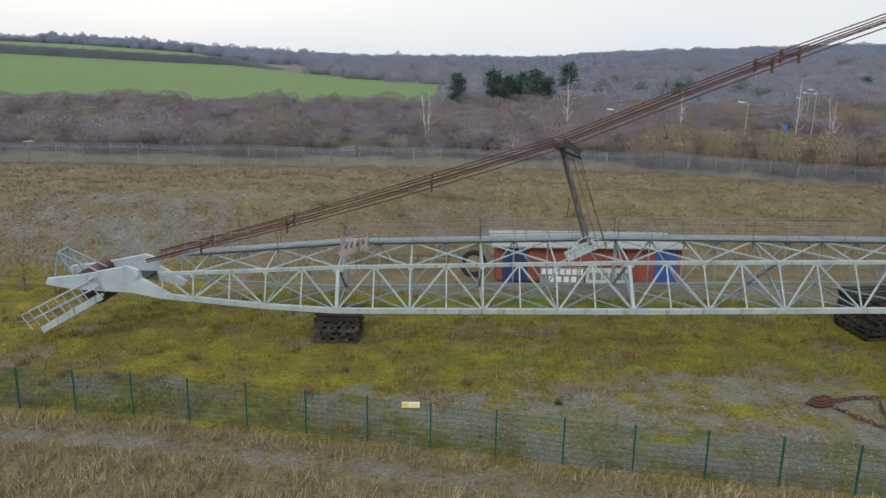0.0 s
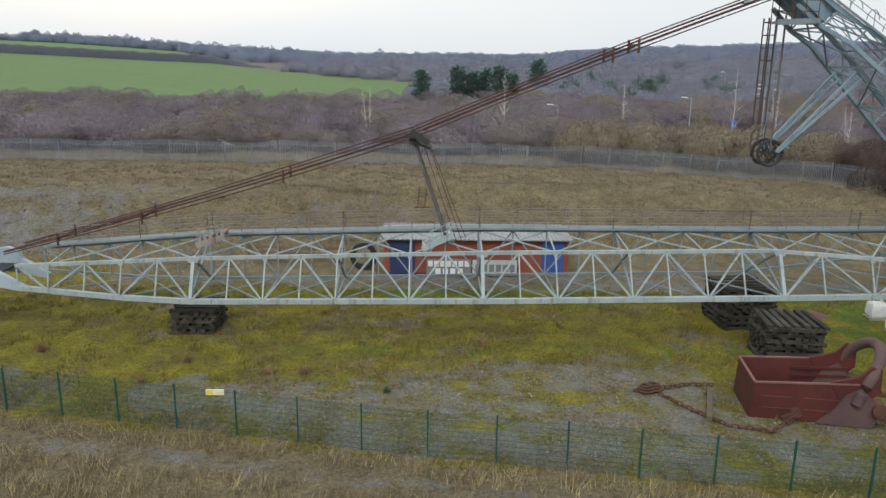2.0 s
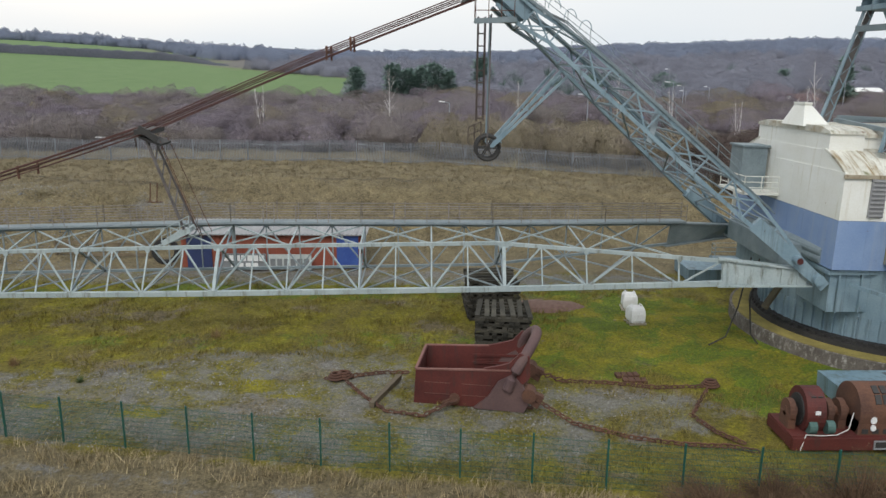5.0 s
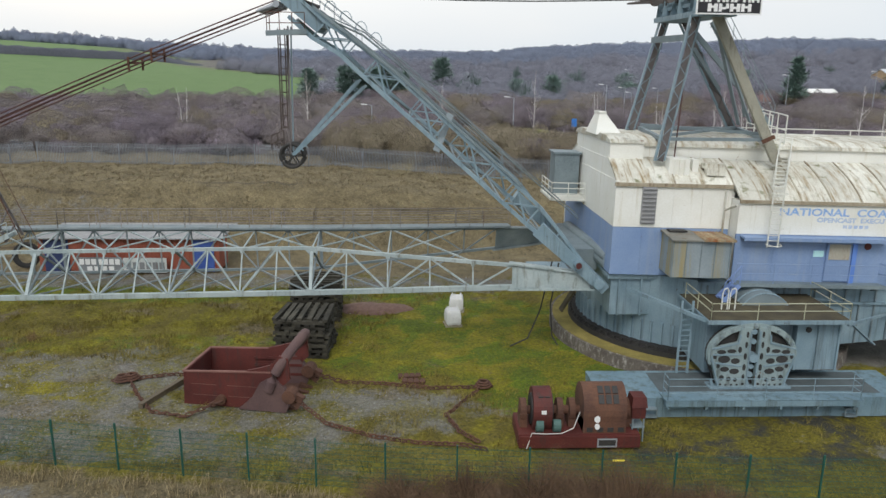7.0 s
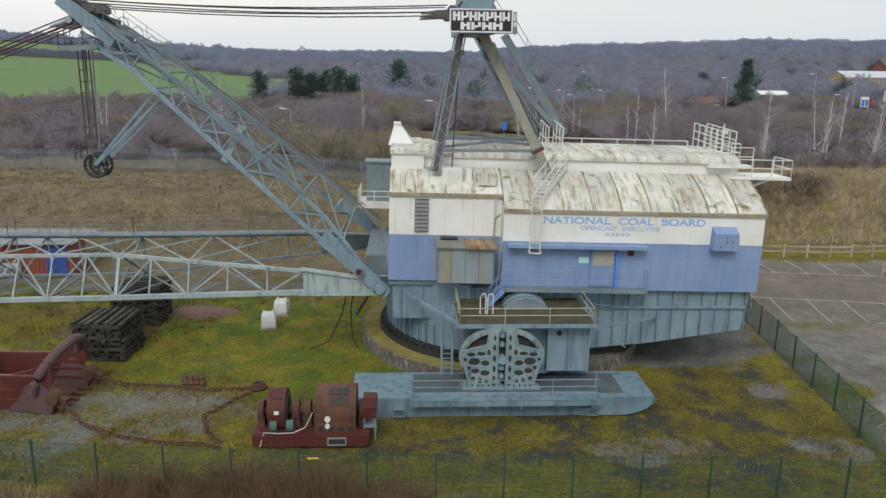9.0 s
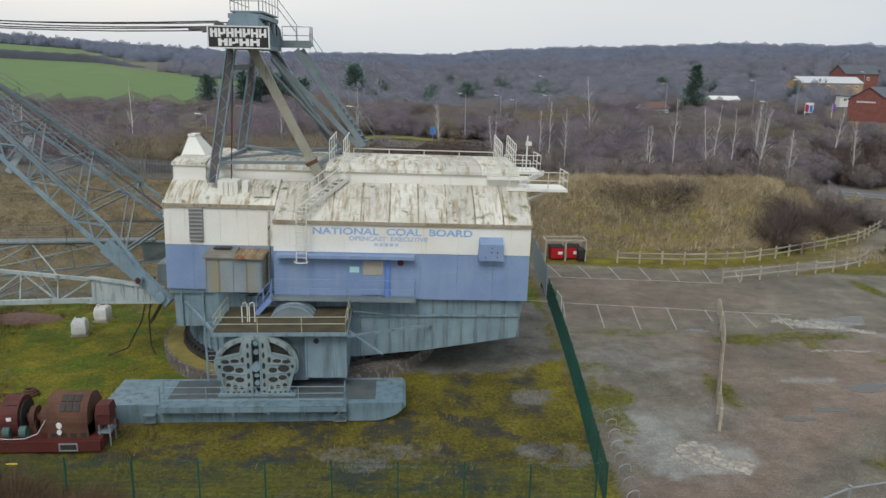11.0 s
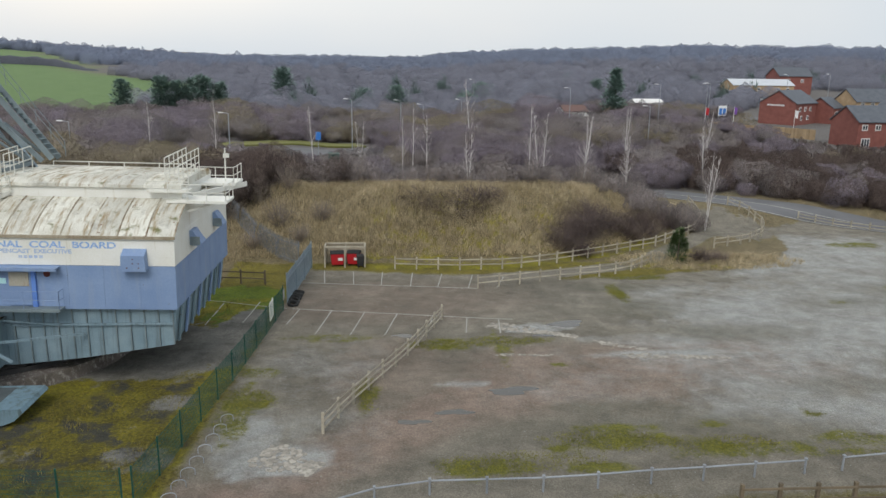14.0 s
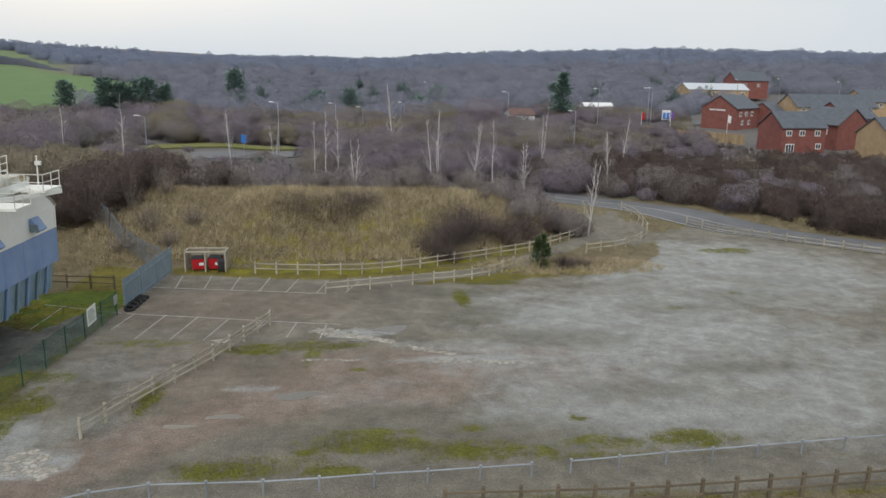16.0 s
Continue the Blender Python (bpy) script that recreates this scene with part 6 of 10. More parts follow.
for y in (34.2, 40.0):
    bm = B()
    extrude(bm, [(58.38, 7.5), (58.38, 8.35), (58.55, 8.35), (59.05, 7.6), (58.9, 7.45)], 'y', y, y + 1.1)
    hood = part("vent_hood", bm, blue_paint, house, "blue rear vent hood", HM)
    bm = B()
    box(bm, 58.4, 58.95, y - 0.02, y, 7.5, 8.0)
    part("hood_mouth", bm, steel_dark, hood, "", HM)
bm = B()
box(bm, 45.5, 52.45, 30.45, 31.0, 6.9, 6.98)
box(bm, 45.5, 52.45, 30.43, 30.47, 6.82, 6.98)
part("door_canopy", bm, blue_paint, house, "", HM)
bm = B()
box(bm, 49.75, 50.95, 30.9, 31.0, 4.85, 6.75)
door = part("door", bm, blue_paint, house, "blue door with rusted window panel", HM)
bm = B()
box(bm, 49.85, 50.85, 30.87, 30.9, 5.9, 6.65)
part("window_pane", bm, surface("rust_panel", (0.35, 0.33, 0.27), (0.45, 0.42, 0.35), 0.7, rust=0.75, rust_col=(0.22, 0.10, 0.04)), door, "", HM)
bm = B()
box(bm, 50.98, 51.2, 30.86, 31.0, 4.7, 6.9)
part("door_post", bm, surface("bright_blue", (0.10, 0.22, 0.60), (0.14, 0.27, 0.66), 0.5), house, "", HM)
bm = B()
box(bm, 49.15, 49.65, 30.97, 31.0, 6.0, 6.3)
part("notice", bm, surface("pale_cyan", (0.45, 0.75, 0.78), (0.5, 0.8, 0.82), 0.5), house, "", HM)
bm = B()
tube(bm, (51.75, 30.97, 6.55), (51.75, 31.0, 6.55), 0.17, n=14)
part("rust_patch", bm, rust_red, house, "", HM)
bm = B()
box(bm, 45.2, 52.55, 30.38, 31.0, 4.70, 4.76)
box(bm, 45.2, 52.55, 30.34, 30.38, 4.62, 4.80)
for i in range(6):
    beam(bm, (45.5 + i * 1.35, 30.4, 4.66), (45.5 + i * 1.35, 31.0, 4.4), 0.06, 0.08)
wk = part("side_walkway", bm, steel_dark, dragline, "narrow side walkway with tube rails", HM)
bm = B()
railing(bm, [(45.3, 30.42, 4.78), (52.5, 30.42, 4.78), (52.5, 31.0, 4.78)], 0.95, 0.02, (0.5, 1.0), 1.8)
part("guard_rail", bm, blue_paint, wk, "", HM)
bm = B()
for d in (0, 0.7):
    beam(bm, (45.3, 29.95 + d, 4.8), (44.6, 29.95 + d, 4.0), 0.06, 0.22)
for i in range(4):
    beam(bm, (45.2 - i * 0.18, 29.95, 4.7 - i * 0.2), (45.2 - i * 0.18, 30.65, 4.7 - i * 0.2), 0.2, 0.04)
railing(bm, [(45.3, 29.95, 4.85), (44.6, 29.95, 4.0)], 0.9, 0.022, (0.5, 1.0), 0.6)
part("step_flight", bm, surface("step_blue", (0.16, 0.25, 0.5), (0.22, 0.32, 0.58), 0.6), wk, "", HM)
bm = B()
for d in (46.55, 47.05):
    tube(bm, (d, 30.35, 6.55), (d, 30.35, 9.4), 0.035, n=6)
for i in range(11):
    tube(bm, (46.55, 30.35, 6.6 + i * 0.26), (47.05, 30.35, 6.6 + i * 0.26), 0.02, n=6)
for z in (6.7, 7.5, 8.3, 9.1):
    for i in range(8):
        a0, a1 = math.pi * i / 8, math.pi * (i + 1) / 8
        tube(bm, (46.8 + 0.34 * math.cos(a0), 30.35 - 0.55 * math.sin(a0), z), (46.8 + 0.34 * math.cos(a1), 30.35 - 0.55 * math.sin(a1), z), 0.02, n=5, caps=False)
lad = part("caged_ladder", bm, rail_white, dragline, "white caged ladder on the house wall", HM)
bm = B()
for d in (0, 0.55):
    beam(bm, (46.6 + d, 30.6, 9.3), (48.3 + d, 33.9, 10.4), 0.06, 0.2)
for i in range(9):
    p = Vector((46.6, 30.7, 9.35)).lerp(Vector((48.3, 33.9, 10.4)), i / 8)
    beam(bm, p, p + Vector((0.55, 0, 0)), 0.22, 0.04)
railing(bm, [(46.6, 30.6, 9.35), (48.3, 33.9, 10.45)], 0.9, 0.025, (0.5, 1.0), 1.0)
railing(bm, [(47.2, 30.6, 9.35), (48.9, 33.9, 10.45)], 0.9, 0.025, (0.5, 1.0), 1.0)
part("roof_stair", bm, rail_white, dragline, "white railed stair up the roof", HM)
for s in (0, 0.75):
    bm = B()
    railing(bm, [(47.85 + s, 34.1, 11.0), (47.95 + s, 37.2, 11.2)], 1.45, 0.03, (0.08, 0.5, 1.0), 1.0)
    part("roof_gate", bm, rail_white, monitor, "", HM)
bm = B()
railing(bm, [(48.8, 39.8, 11.2), (57.4, 39.8, 11.2)], 0.3, 0.03, (1.0,), 2.4)
part("roof_rail", bm, rail_white, monitor, "", HM)
for x in (57.15, 57.9):
    bm = B()
    railing(bm, [(x, 34.3, 11.0), (x + 0.1, 38.6, 11.2)], 1.45, 0.03, (0.08, 0.4, 0.7, 1.0), 0.85)
    part("roof_gate", bm, rail_white, monitor, "", HM)
bm = B()
box(bm, 56.3, 58.6, 33.6, 34.3, 10.6, 10.77)
landing = part("roof_landing", bm, white_paint, monitor, "", HM)
bm = B()
railing(bm, [(56.3, 33.6, 10.75), (58.6, 33.6, 10.75)], 0.95, 0.025, (0.5, 1.0), 1.0)
part("landing_rail", bm, rail_white, monitor, "", HM)
bm = B()
box(bm, 57.4, 60.7, 33.4, 35.4, 10.05, 10.2)
box(bm, 57.6, 60.2, 38.5, 41.0, 10.35, 10.5)
beam(bm, (58.4, 35.4, 10.2), (60.6, 40.0, 10.3), 0.1, 0.3)
beam(bm, (58.3, 33.7, 9.5), (59.9, 34.2, 10.0), 0.12, 0.12)
rp = part("rear_platform", bm, white_paint, dragline, "white railed platform overhanging the rear", HM)
bm = B()
railing(bm, [(57.5, 33.4, 10.2), (60.65, 33.4, 10.2), (60.65, 35.4, 10.2)], 0.9, 0.028, (0.5, 1.0), 1.2)
part("guard_rail", bm, rail_white, rp, "", HM)
bm = B()
railing(bm, [(57.9, 38.5, 10.5), (60.1, 38.5, 10.5), (60.1, 41, 10.5)], 1.0, 0.028, (0.5, 1.0), 1.2)
part("guard_rail", bm, rail_white, rp, "", HM)
bm = B()
tube(bm, (59.4, 39.5, 10.5), (59.4, 39.5, 12.6), 0.045, n=8)
box(bm, 59.3, 59.65, 39.4, 39.6, 12.0, 12.25)
part("lamp_post", bm, rail_white, rp, "", HM)
bm = B()
box(bm, 38.15, 39.55, 39.6, 41.2, 7.42, 9.75)
box(bm, 38.05, 39.65, 39.5, 41.3, 9.75, 9.85)
bx = part("front_cabinet", bm, steel_dark, dragline, "grey cabinet on a railed bracket at the house front", HM)
bm = B()
box(bm, 37.7, 39.7, 38.0, 41.4, 7.3, 7.42)
railing(bm, [(39.6, 38.0, 7.4), (37.75, 38.0, 7.4), (37.75, 41.3, 7.4)], 0.9, 0.025, (0.33, 0.66, 1.0), 1.0)
part("bracket_rail", bm, rail_white, bx, "", HM)
bm = B()
for z in (5.0, 5.35):
    tube(bm, (39.9, 33.0, z), (39.3, 40.5, z), 0.3, n=14)
box(bm, 38.4, 39.7, 34.5, 41, 4.3, 5.4)
part("front_machinery", bm, steel_dark, dragline)
bm = B()
tube(bm, (44.95, 31.75, 5.2), (44.95, 31.75, 9.0), 0.05, n=8)
tube(bm, (45.15, 30.9, 8.4), (44.95, 31.75, 8.0), 0.05, n=8)
part("drain_pipe", bm, roof_paint, house, "", HM)
bm = B()
for x0, x1, y0, y1, z0, z1 in ((42.3, 43.3, 32.4, 33.6, 9.2, 10.35), (43.5, 43.8, 32.6, 33.4, 9.5, 10.3)):
    box(bm, x0, x1, y0, y1, z0, z1)
for x in (42.55, 42.8, 43.05):
    box(bm, x - 0.04, x + 0.04, 32.3, 32.4, 9.25, 10.3)
part("mast_plinth", bm, white_paint, house, "", HM)
bm = B()
tube(bm, (44.55, 32.75, 9.9), (44.55, 32.75, 10.15), 0.55, n=18)
box(bm, 44.1, 45.0, 32.2, 32.7, 9.6, 9.95)
part("roof_hatch", bm, roof_paint, house, "", HM)


def lettering(text, x, y, z, size, width, material, parent, label):
    """Painted letters on the near wall, a few millimetres proud."""
    cu = bpy.data.curves.new("letters", 'FONT')
    cu.body, cu.size, cu.extrude, cu.offset = text, size, 0.003, 0.012
    ob = new("letters", cu)
    me = bpy.data.meshes.new_from_object(ob.evaluated_get(bpy.context.evaluated_depsgraph_get()))
    bpy.data.objects.remove(ob)
    bm = B()
    bm.from_mesh(me)
    bpy.data.meshes.remove(me)
    w = max(v.co.x for v in bm.verts) - min(v.co.x for v in bm.verts)
    bm.transform(Matrix.Translation((x, y, z)) @ pose(0, 0, 0, 90, 0, 0) @ Matrix.Diagonal((width / w, 1, 1, 1)))
    part("painted_words", bm, material, parent, label, HM)


lettering("NATIONAL  COAL  BOARD", 47.25, 30.993, 7.98, 0.48, 8.1, letter_blue, house, "faded blue painted words")
letter_faded = surface("letter_faded", (0.36, 0.47, 0.68), (0.52, 0.60, 0.72), 0.6, rust=0.9, rust_col=(0.70, 0.70, 0.68), streak=3.0, stretch_z=1.5)
lettering("OPENCAST  EXECUTIVE", 49.1, 30.993, 7.68, 0.3, 4.0, letter_faded, house, "faded blue painted words")
bm = B()
for i in range(5):
    box(bm, 50.4 + i * 0.26, 50.58 + i * 0.26, 30.99, 30.996, 7.4, 7.55)
part("painted_bars", bm, letter_faded, house, "", HM)
# loose cables at the boom foot
for pts in ([(37.9, 35.5, 4.4), (37.5, 35.2, 2.2), (37.6, 34.9, 0.5), (37.9, 34.6, 0.05)], [(37.6, 35.8, 4.4), (37.0, 35.4, 1.8), (36.3, 34.9, 0.35), (35.3, 34.5, 0.05)]):
    bm = B()
    for p, q in zip(pts[:-1], pts[1:]):
        tube(bm, p, q, 0.04, n=6)
    part("loose_cable", bm, black_iron, dragline)
bm = B()
beam(bm, (38.7, 34.4, 3.5), (37.9, 34.4, 2.1), 0.5, 0.12)
part("boom_stop", bm, deck_moss, dragline)

# ---------------------------------------------------------------- fences


def along(points, step):
    """Places every step metres along a polyline, with the direction in degrees."""
    out, left = [], 0.0
    for (xa, ya), (xb, yb) in zip(points[:-1], points[1:]):
        d = math.hypot(xb - xa, yb - ya)
        ang = math.degrees(math.atan2(yb - ya, xb - xa))
        t = left
        while t < d:
            out.append((xa + (xb - xa) * t / d, ya + (yb - ya) * t / d, ang))
            t += step
        left = t - d
    return out


def fence_run(name, points, step, base_label, group, post_me, panel_me, post_name="post", panel_name="panel", dz=0.0):
    """A fence: one thing with a post and a panel object for each bay, following the ground."""
    p0 = points[0]
    e = thing(name, (p0[0], p0[1], G(*p0)), base_label, "fence", group)
    inv = e.matrix_world.inverted()
    spots = along(points, step)
    for i, (x, y, a) in enumerate(spots):
        piece(post_name, post_me, e, inv @ pose(x, y, G(x, y) + dz))
        if i + 1 < len(spots):
            x2, y2, _ = spots[i + 1]
            d = math.hypot(x2 - x, y2 - y)
            if d < step * 0.6:
                continue
            slope = math.degrees(math.atan2(G(x2, y2) - G(x, y), d))
            for me in panel_me if isinstance(panel_me, list) else [panel_me]:
                o = piece(panel_name, me, e, inv @ pose(x, y, G(x, y) + dz, 0, -slope, math.degrees(math.atan2(y2 - y, x2 - x))) @ Matrix.Diagonal((d / step, 1, 1, 1)))
                if panel_name == "panel":
                    o["kind"] = "stuff"
    return e


bm = B()
box(bm, -0.03, 0.03, -0.03, 0.03, -0.1, 1.86)
box(bm, -0.035, 0.035, -0.035, 0.035, 1.86, 1.88)
green_post = mesh_of("fence_post", bm, green_fence)
bm = B()
for i in range(50):
    x = 0.05 * i + 0.025
    beam(bm, (x, 0, 0.05), (x, 0, 1.82), 0.0065, 0.0065)
for i in range(9):
    for y in (-0.006, 0.006):
        beam(bm, (0, y, 0.06 + i * 0.21), (2.5, y, 0.06 + i * 0.21), 0.006, 0.007)
mesh_panel = mesh_of("mesh_panel", bm, green_fence)
front_fence = fence_run("mesh_fence", FENCE_LINE, 2.5, "tall green welded mesh security fence on slim posts", "site fences", green_post, mesh_panel)
SIDE = [(59.6, 19.0), (60.36, 25.5), (61.14, 32.2), (62.07, 42.0), (62.3, 45.0)]
side_fence = fence_run("mesh_fence", SIDE, 2.5, "green welded mesh fence beside the car park", "site fences", green_post, mesh_panel)

bm = B()
box(bm, -0.04, 0.04, 0.032, 0.12, -0.2, 2.3)
pal_post = mesh_of("palisade_post", bm, palisade_grey)
bm = B()
for i in range(18):
    x = 0.075 + i * 0.153
    for s, w in ((0, 0.034),):
        v = [bm.verts.new(c) for c in ((x - w, -0.03, 0.05), (x, -0.045, 0.05), (x + w, -0.03, 0.05), (x - w, -0.03, 2.25), (x, -0.045, 2.25), (x + w, -0.03, 2.25), (x, -0.06, 2.42))]
        for f in ((0, 1, 4, 3), (1, 2, 5, 4), (3, 4, 6), (4, 5, 6)):
            bm.faces.new([v[k] for k in f])
        b = [bm.verts.new(c) for c in ((x - w, -0.022, 0.05), (x + w, -0.022, 0.05), (x - w, -0.022, 2.25), (x + w, -0.022, 2.25))]
        bm.faces.new((b[1], b[0], b[2], b[3]))
for z in (0.45, 1.95):
    box(bm, 0, 2.754, -0.02, 0.03, z - 0.03, z + 0.03)
pal_panel = mesh_of("palisade_panel", bm, palisade_grey)
PALI = [(-110, 78), (-40, 74.8), (36, 74.6), (45, 73.4), (52, 66.5), (57.5, 60.2), (63.1, 56.0)]
palisade = fence_run("palisade_fence", PALI, 2.75, "weathered galvanised palisade fence above the grass bank", "site fences", pal_post, pal_panel, dz=-0.25)

# solid gate panels at the car park corner
gate = thing("palisade_gate", (63.1, 55.6, 0), "pale blue-grey palisade gate with notices", "gate", "site fences")
ginv = gate.matrix_world.inverted()
gpts = [(63.1, 55.6), (62.85, 52.0), (62.6, 48.6), (62.32, 45.2)]
for (xa, ya), (xb, yb) in zip(gpts[:-1], gpts[1:]):
    bm = B()
    d = Vector((xb - xa, yb - ya, 0))
    L = d.length
    n = int(L / 0.15)
    leaf_a = math.atan2(d.y, d.x)
    for i in range(n):
        box(bm, 0.05 + i * 0.15, 0.15 + i * 0.15, -0.02, 0.0, 0.08, 2.35)
    for z in (0.4, 1.9):
        box(bm, 0, L, 0.0, 0.05, z - 0.03, z + 0.03)
    box(bm, 0, 0.08, -0.03, 0.06, -0.05, 2.45)
    box(bm, L - 0.08, L, -0.03, 0.06, -0.05, 2.45)
    bm.transform(Matrix.Translation((xa, ya, 0)) @ Matrix.Rotation(leaf_a, 4, 'Z'))
    bm.transform(ginv)
    part("gate_leaf", bm, pale_blue_gate, gate)
notice = thing("notice_board", (61.95, 39.6, 0.9), "white notice board fixed to the green fence", "sign")
bm = B()
box(bm, 0.06, 0.1, -0.75, 0.75, 0.0, 1.2)
bd = part("board", bm, surface("notice_white", (0.6, 0.62, 0.55), (0.72, 0.74, 0.66), 0.6), notice)
bm = B()
for i in range(6):
    box(bm, 0.1, 0.106, -0.6, 0.55 - 0.12 * (i % 3), 0.2 + i * 0.15, 0.25 + i * 0.15)
part("text_bars", bm, green_fence, bd)
small_sign = thing("notice_board", (62.25, 43.4, 1.0), "small grey notice on the green fence", "sign")
bm = B()
box(bm, 0.06, 0.09, -0.35, 0.35, 0.0, 0.7)
part("board", bm, grey_sheet, small_sign)
ysign = thing("warning_sign", (-1.05, 26.1, 1.62), "white and yellow warning sign on the mesh fence", "sign")
bm = B()
box(bm, -0.34, 0.34, -0.06, -0.03, 0, 0.22)
part("board", bm, sign_white, ysign)
bm = B()
box(bm, -0.32, -0.05, -0.066, -0.06, 0.02, 0.2)
part("symbol_panel", bm, lime_yellow, ysign)
bm = B()
for i in range(3):
    box(bm, 0.0, 0.3, -0.066, -0.06, 0.03 + i * 0.06, 0.06 + i * 0.06)
part("text_bars", bm, lime_yellow, ysign)
ysign2 = thing("warning_sign", (37.25, 20.1, 1.5), "small yellow warning strip on the mesh fence", "sign")
bm = B()
box(bm, -0.2, 0.2, -0.06, -0.03, 0, 0.05)
part("board", bm, lime_yellow, ysign2)

# timber post and rail fences
bm = B()
box(bm, -0.065, 0.065, -0.065, 0.065, -0.15, 1.12)
prism(bm, [(-0.065, -0.065, 1.12), (0.065, -0.065, 1.12), (0.065, 0.065, 1.12), (-0.065, 0.065, 1.12), (-0.05, -0.05, 1.16), (0.05, -0.05, 1.16), (0.05, 0.05, 1.14), (-0.05, 0.05, 1.14)])
wood_post = mesh_of("timber_post", bm, timber)
wood_post_b = mesh_of("timber_post", (lambda b: (box(b, -0.07, 0.07, -0.07, 0.07, -0.15, 1.2), b)[-1])(B()), brown_timber)


def rail_mesh(L, zs, material, w=0.04, h=0.1, y=-0.09):
    """One mesh for each rail of a bay."""
    out = []
    for z in zs:
        bm = B()
        box(bm, 0.0, L, y - w / 2, y + w / 2, z - h / 2, z + h / 2)
        out.append(mesh_of("rail", bm, material))
    return out


rails3 = rail_mesh(1.8, (0.35, 0.7, 1.02), timber)
rails2 = rail_mesh(1.9, (0.5, 0.95), timber)
rails2b = rail_mesh(2.0, (0.5, 1.0), brown_timber)
fence_run("rail_fence", [(66.6, 24.95), (67.6, 27.6), (69.0, 30.6), (71.3, 35.5), (73.9, 42.5)], 1.8, "weathered timber post and rail fence across the car park", "timber fences", wood_post, rails3, panel_name="rail")
CURVE_A = [(70.4, 55.2), (75.9, 54.6), (80.5, 54.9), (85.2, 56.8), (91.2, 60.0), (97.2, 63.6), (103.3, 69.6), (106.2, 75), (107.0, 81)]
fence_run("rail_fence", CURVE_A, 1.9, "curving timber rail fence below the grassy mound", "timber fences", wood_post, rails2, panel_name="rail")
CURVE_B = [(77.0, 49.0), (83.7, 51.2), (87.5, 52.1), (91.5, 54.2), (94.2, 57.0)]
fence_run("rail_fence", CURVE_B, 1.9, "timber rail fence edging the footpath", "timber fences", wood_post, rails2, panel_name="rail")
fence_run("rail_fence", [(102.5, 62.5), (106.8, 64.4), (110.6, 68.4), (112.6, 72.6), (113.0, 77.5), (111.6, 81.0)], 1.9, "timber rail fence round the path's end", "timber fences", wood_post, rails2, panel_name="rail")
fence_run("rail_fence", [(118.5, 75.6), (127, 67.8), (140, 57.0), (150, 50)], 1.9, "low timber rail fence along the road", "timber fences", wood_post, rail_mesh(1.9, (0.5, 0.85), timber), panel_name="rail", dz=-0.2)
fence_run("rail_fence", [(84, 17.6), (93, 17.6), (104, 18.4), (125, 20)], 1.6, "dark timber rail fence in front of the car park", "timber fences", wood_post_b, rail_mesh(1.6, (0.5, 1.0), brown_timber), panel_name="rail")
fence_run("rail_fence", [(50, 52.0), (61.5, 50.2)], 2.0, "dark timber rail fence beside the machine", "timber fences", wood_post_b, rails2b, panel_name="rail")
fence_run("rail_fence", [(-60, 49), (-19.5, 44.5)], 2.0, "dark timber rail fence behind the boom head", "timber fences", wood_post_b, rails2b, panel_name="rail")
fence_run("rail_fence", [(63, 85), (73, 78.5), (77, 75.8)], 1.9, "timber rail fence down to the mound", "timber fences", wood_post, rails3, panel_name="rail")
fence_run("rail_fence", [(-6, 51.5), (2.5, 52.0)], 2.2, "dark timber boarding behind the boom", "timber fences", wood_post_b, rail_mesh(2.2, (0.3, 0.7, 1.1), brown_timber, h=0.22), panel_name="rail")
# white metal knee rail
bm = B()
tube(bm, (0, 0, -0.1), (0, 0, 0.72), 0.05, n=8)
box(bm, -0.06, 0.06, -0.06, 0.06, 0.7, 0.78)
knee_post = mesh_of("knee_post", bm, galv)
bm = B()
tube(bm, (0, 0, 0.66), (2.4, 0, 0.66), 0.04, n=8)
knee_rail = mesh_of("knee_rail", bm, galv)
fence_run("knee_rail", [(67, 17.9), (70.2, 19.4), (76.9, 19.4), (81.6, 19.8), (88.6, 20.3)], 2.4, "pale metal knee rail along the car park", "knee rails", knee_post, knee_rail, panel_name="rail")
fence_run("knee_rail", [(90.1, 20.45), (94.9, 21.0), (104, 21.9), (125, 24)], 2.4, "pale metal knee rail along the car park", "knee rails", knee_post, knee_rail, panel_name="rail")
# cycle hoops
bm = B()
pipe(bm, [(-0.3, 0, -0.05), (-0.3, 0, 0.2)] + [(0.3 * math.cos(math.pi * (1 - i / 8)), 0, 0.22 + 0.18 * math.sin(math.pi * i / 8)) for i in range(9)] + [(0.3, 0, 0.2), (0.3, 0, -0.05)], 0.02, 8)
hoop = tagged(new("cycle_hoop", mesh_of("cycle_hoop", bm, galv)), "pale steel cycle hoop set in the gravel", "bike rack", "cycle hoops")
hoop.matrix_world = pose(60.7, 18.4, 0, 0, 0, 18)
for i in range(1, 9):
    copy_thing(hoop, pose(60.7 + i * 0.13, 18.4 + i * 1.0, G(60.8, 18.4 + i), 0, 0, 18 + 3 * math.sin(i)))

# bay markings
white_line = surface("line_paint", (0.30, 0.29, 0.26), (0.44, 0.43, 0.39), 0.8, rust=0.7, rust_col=(0.14, 0.125, 0.10), streak=2.5, stretch_z=2)
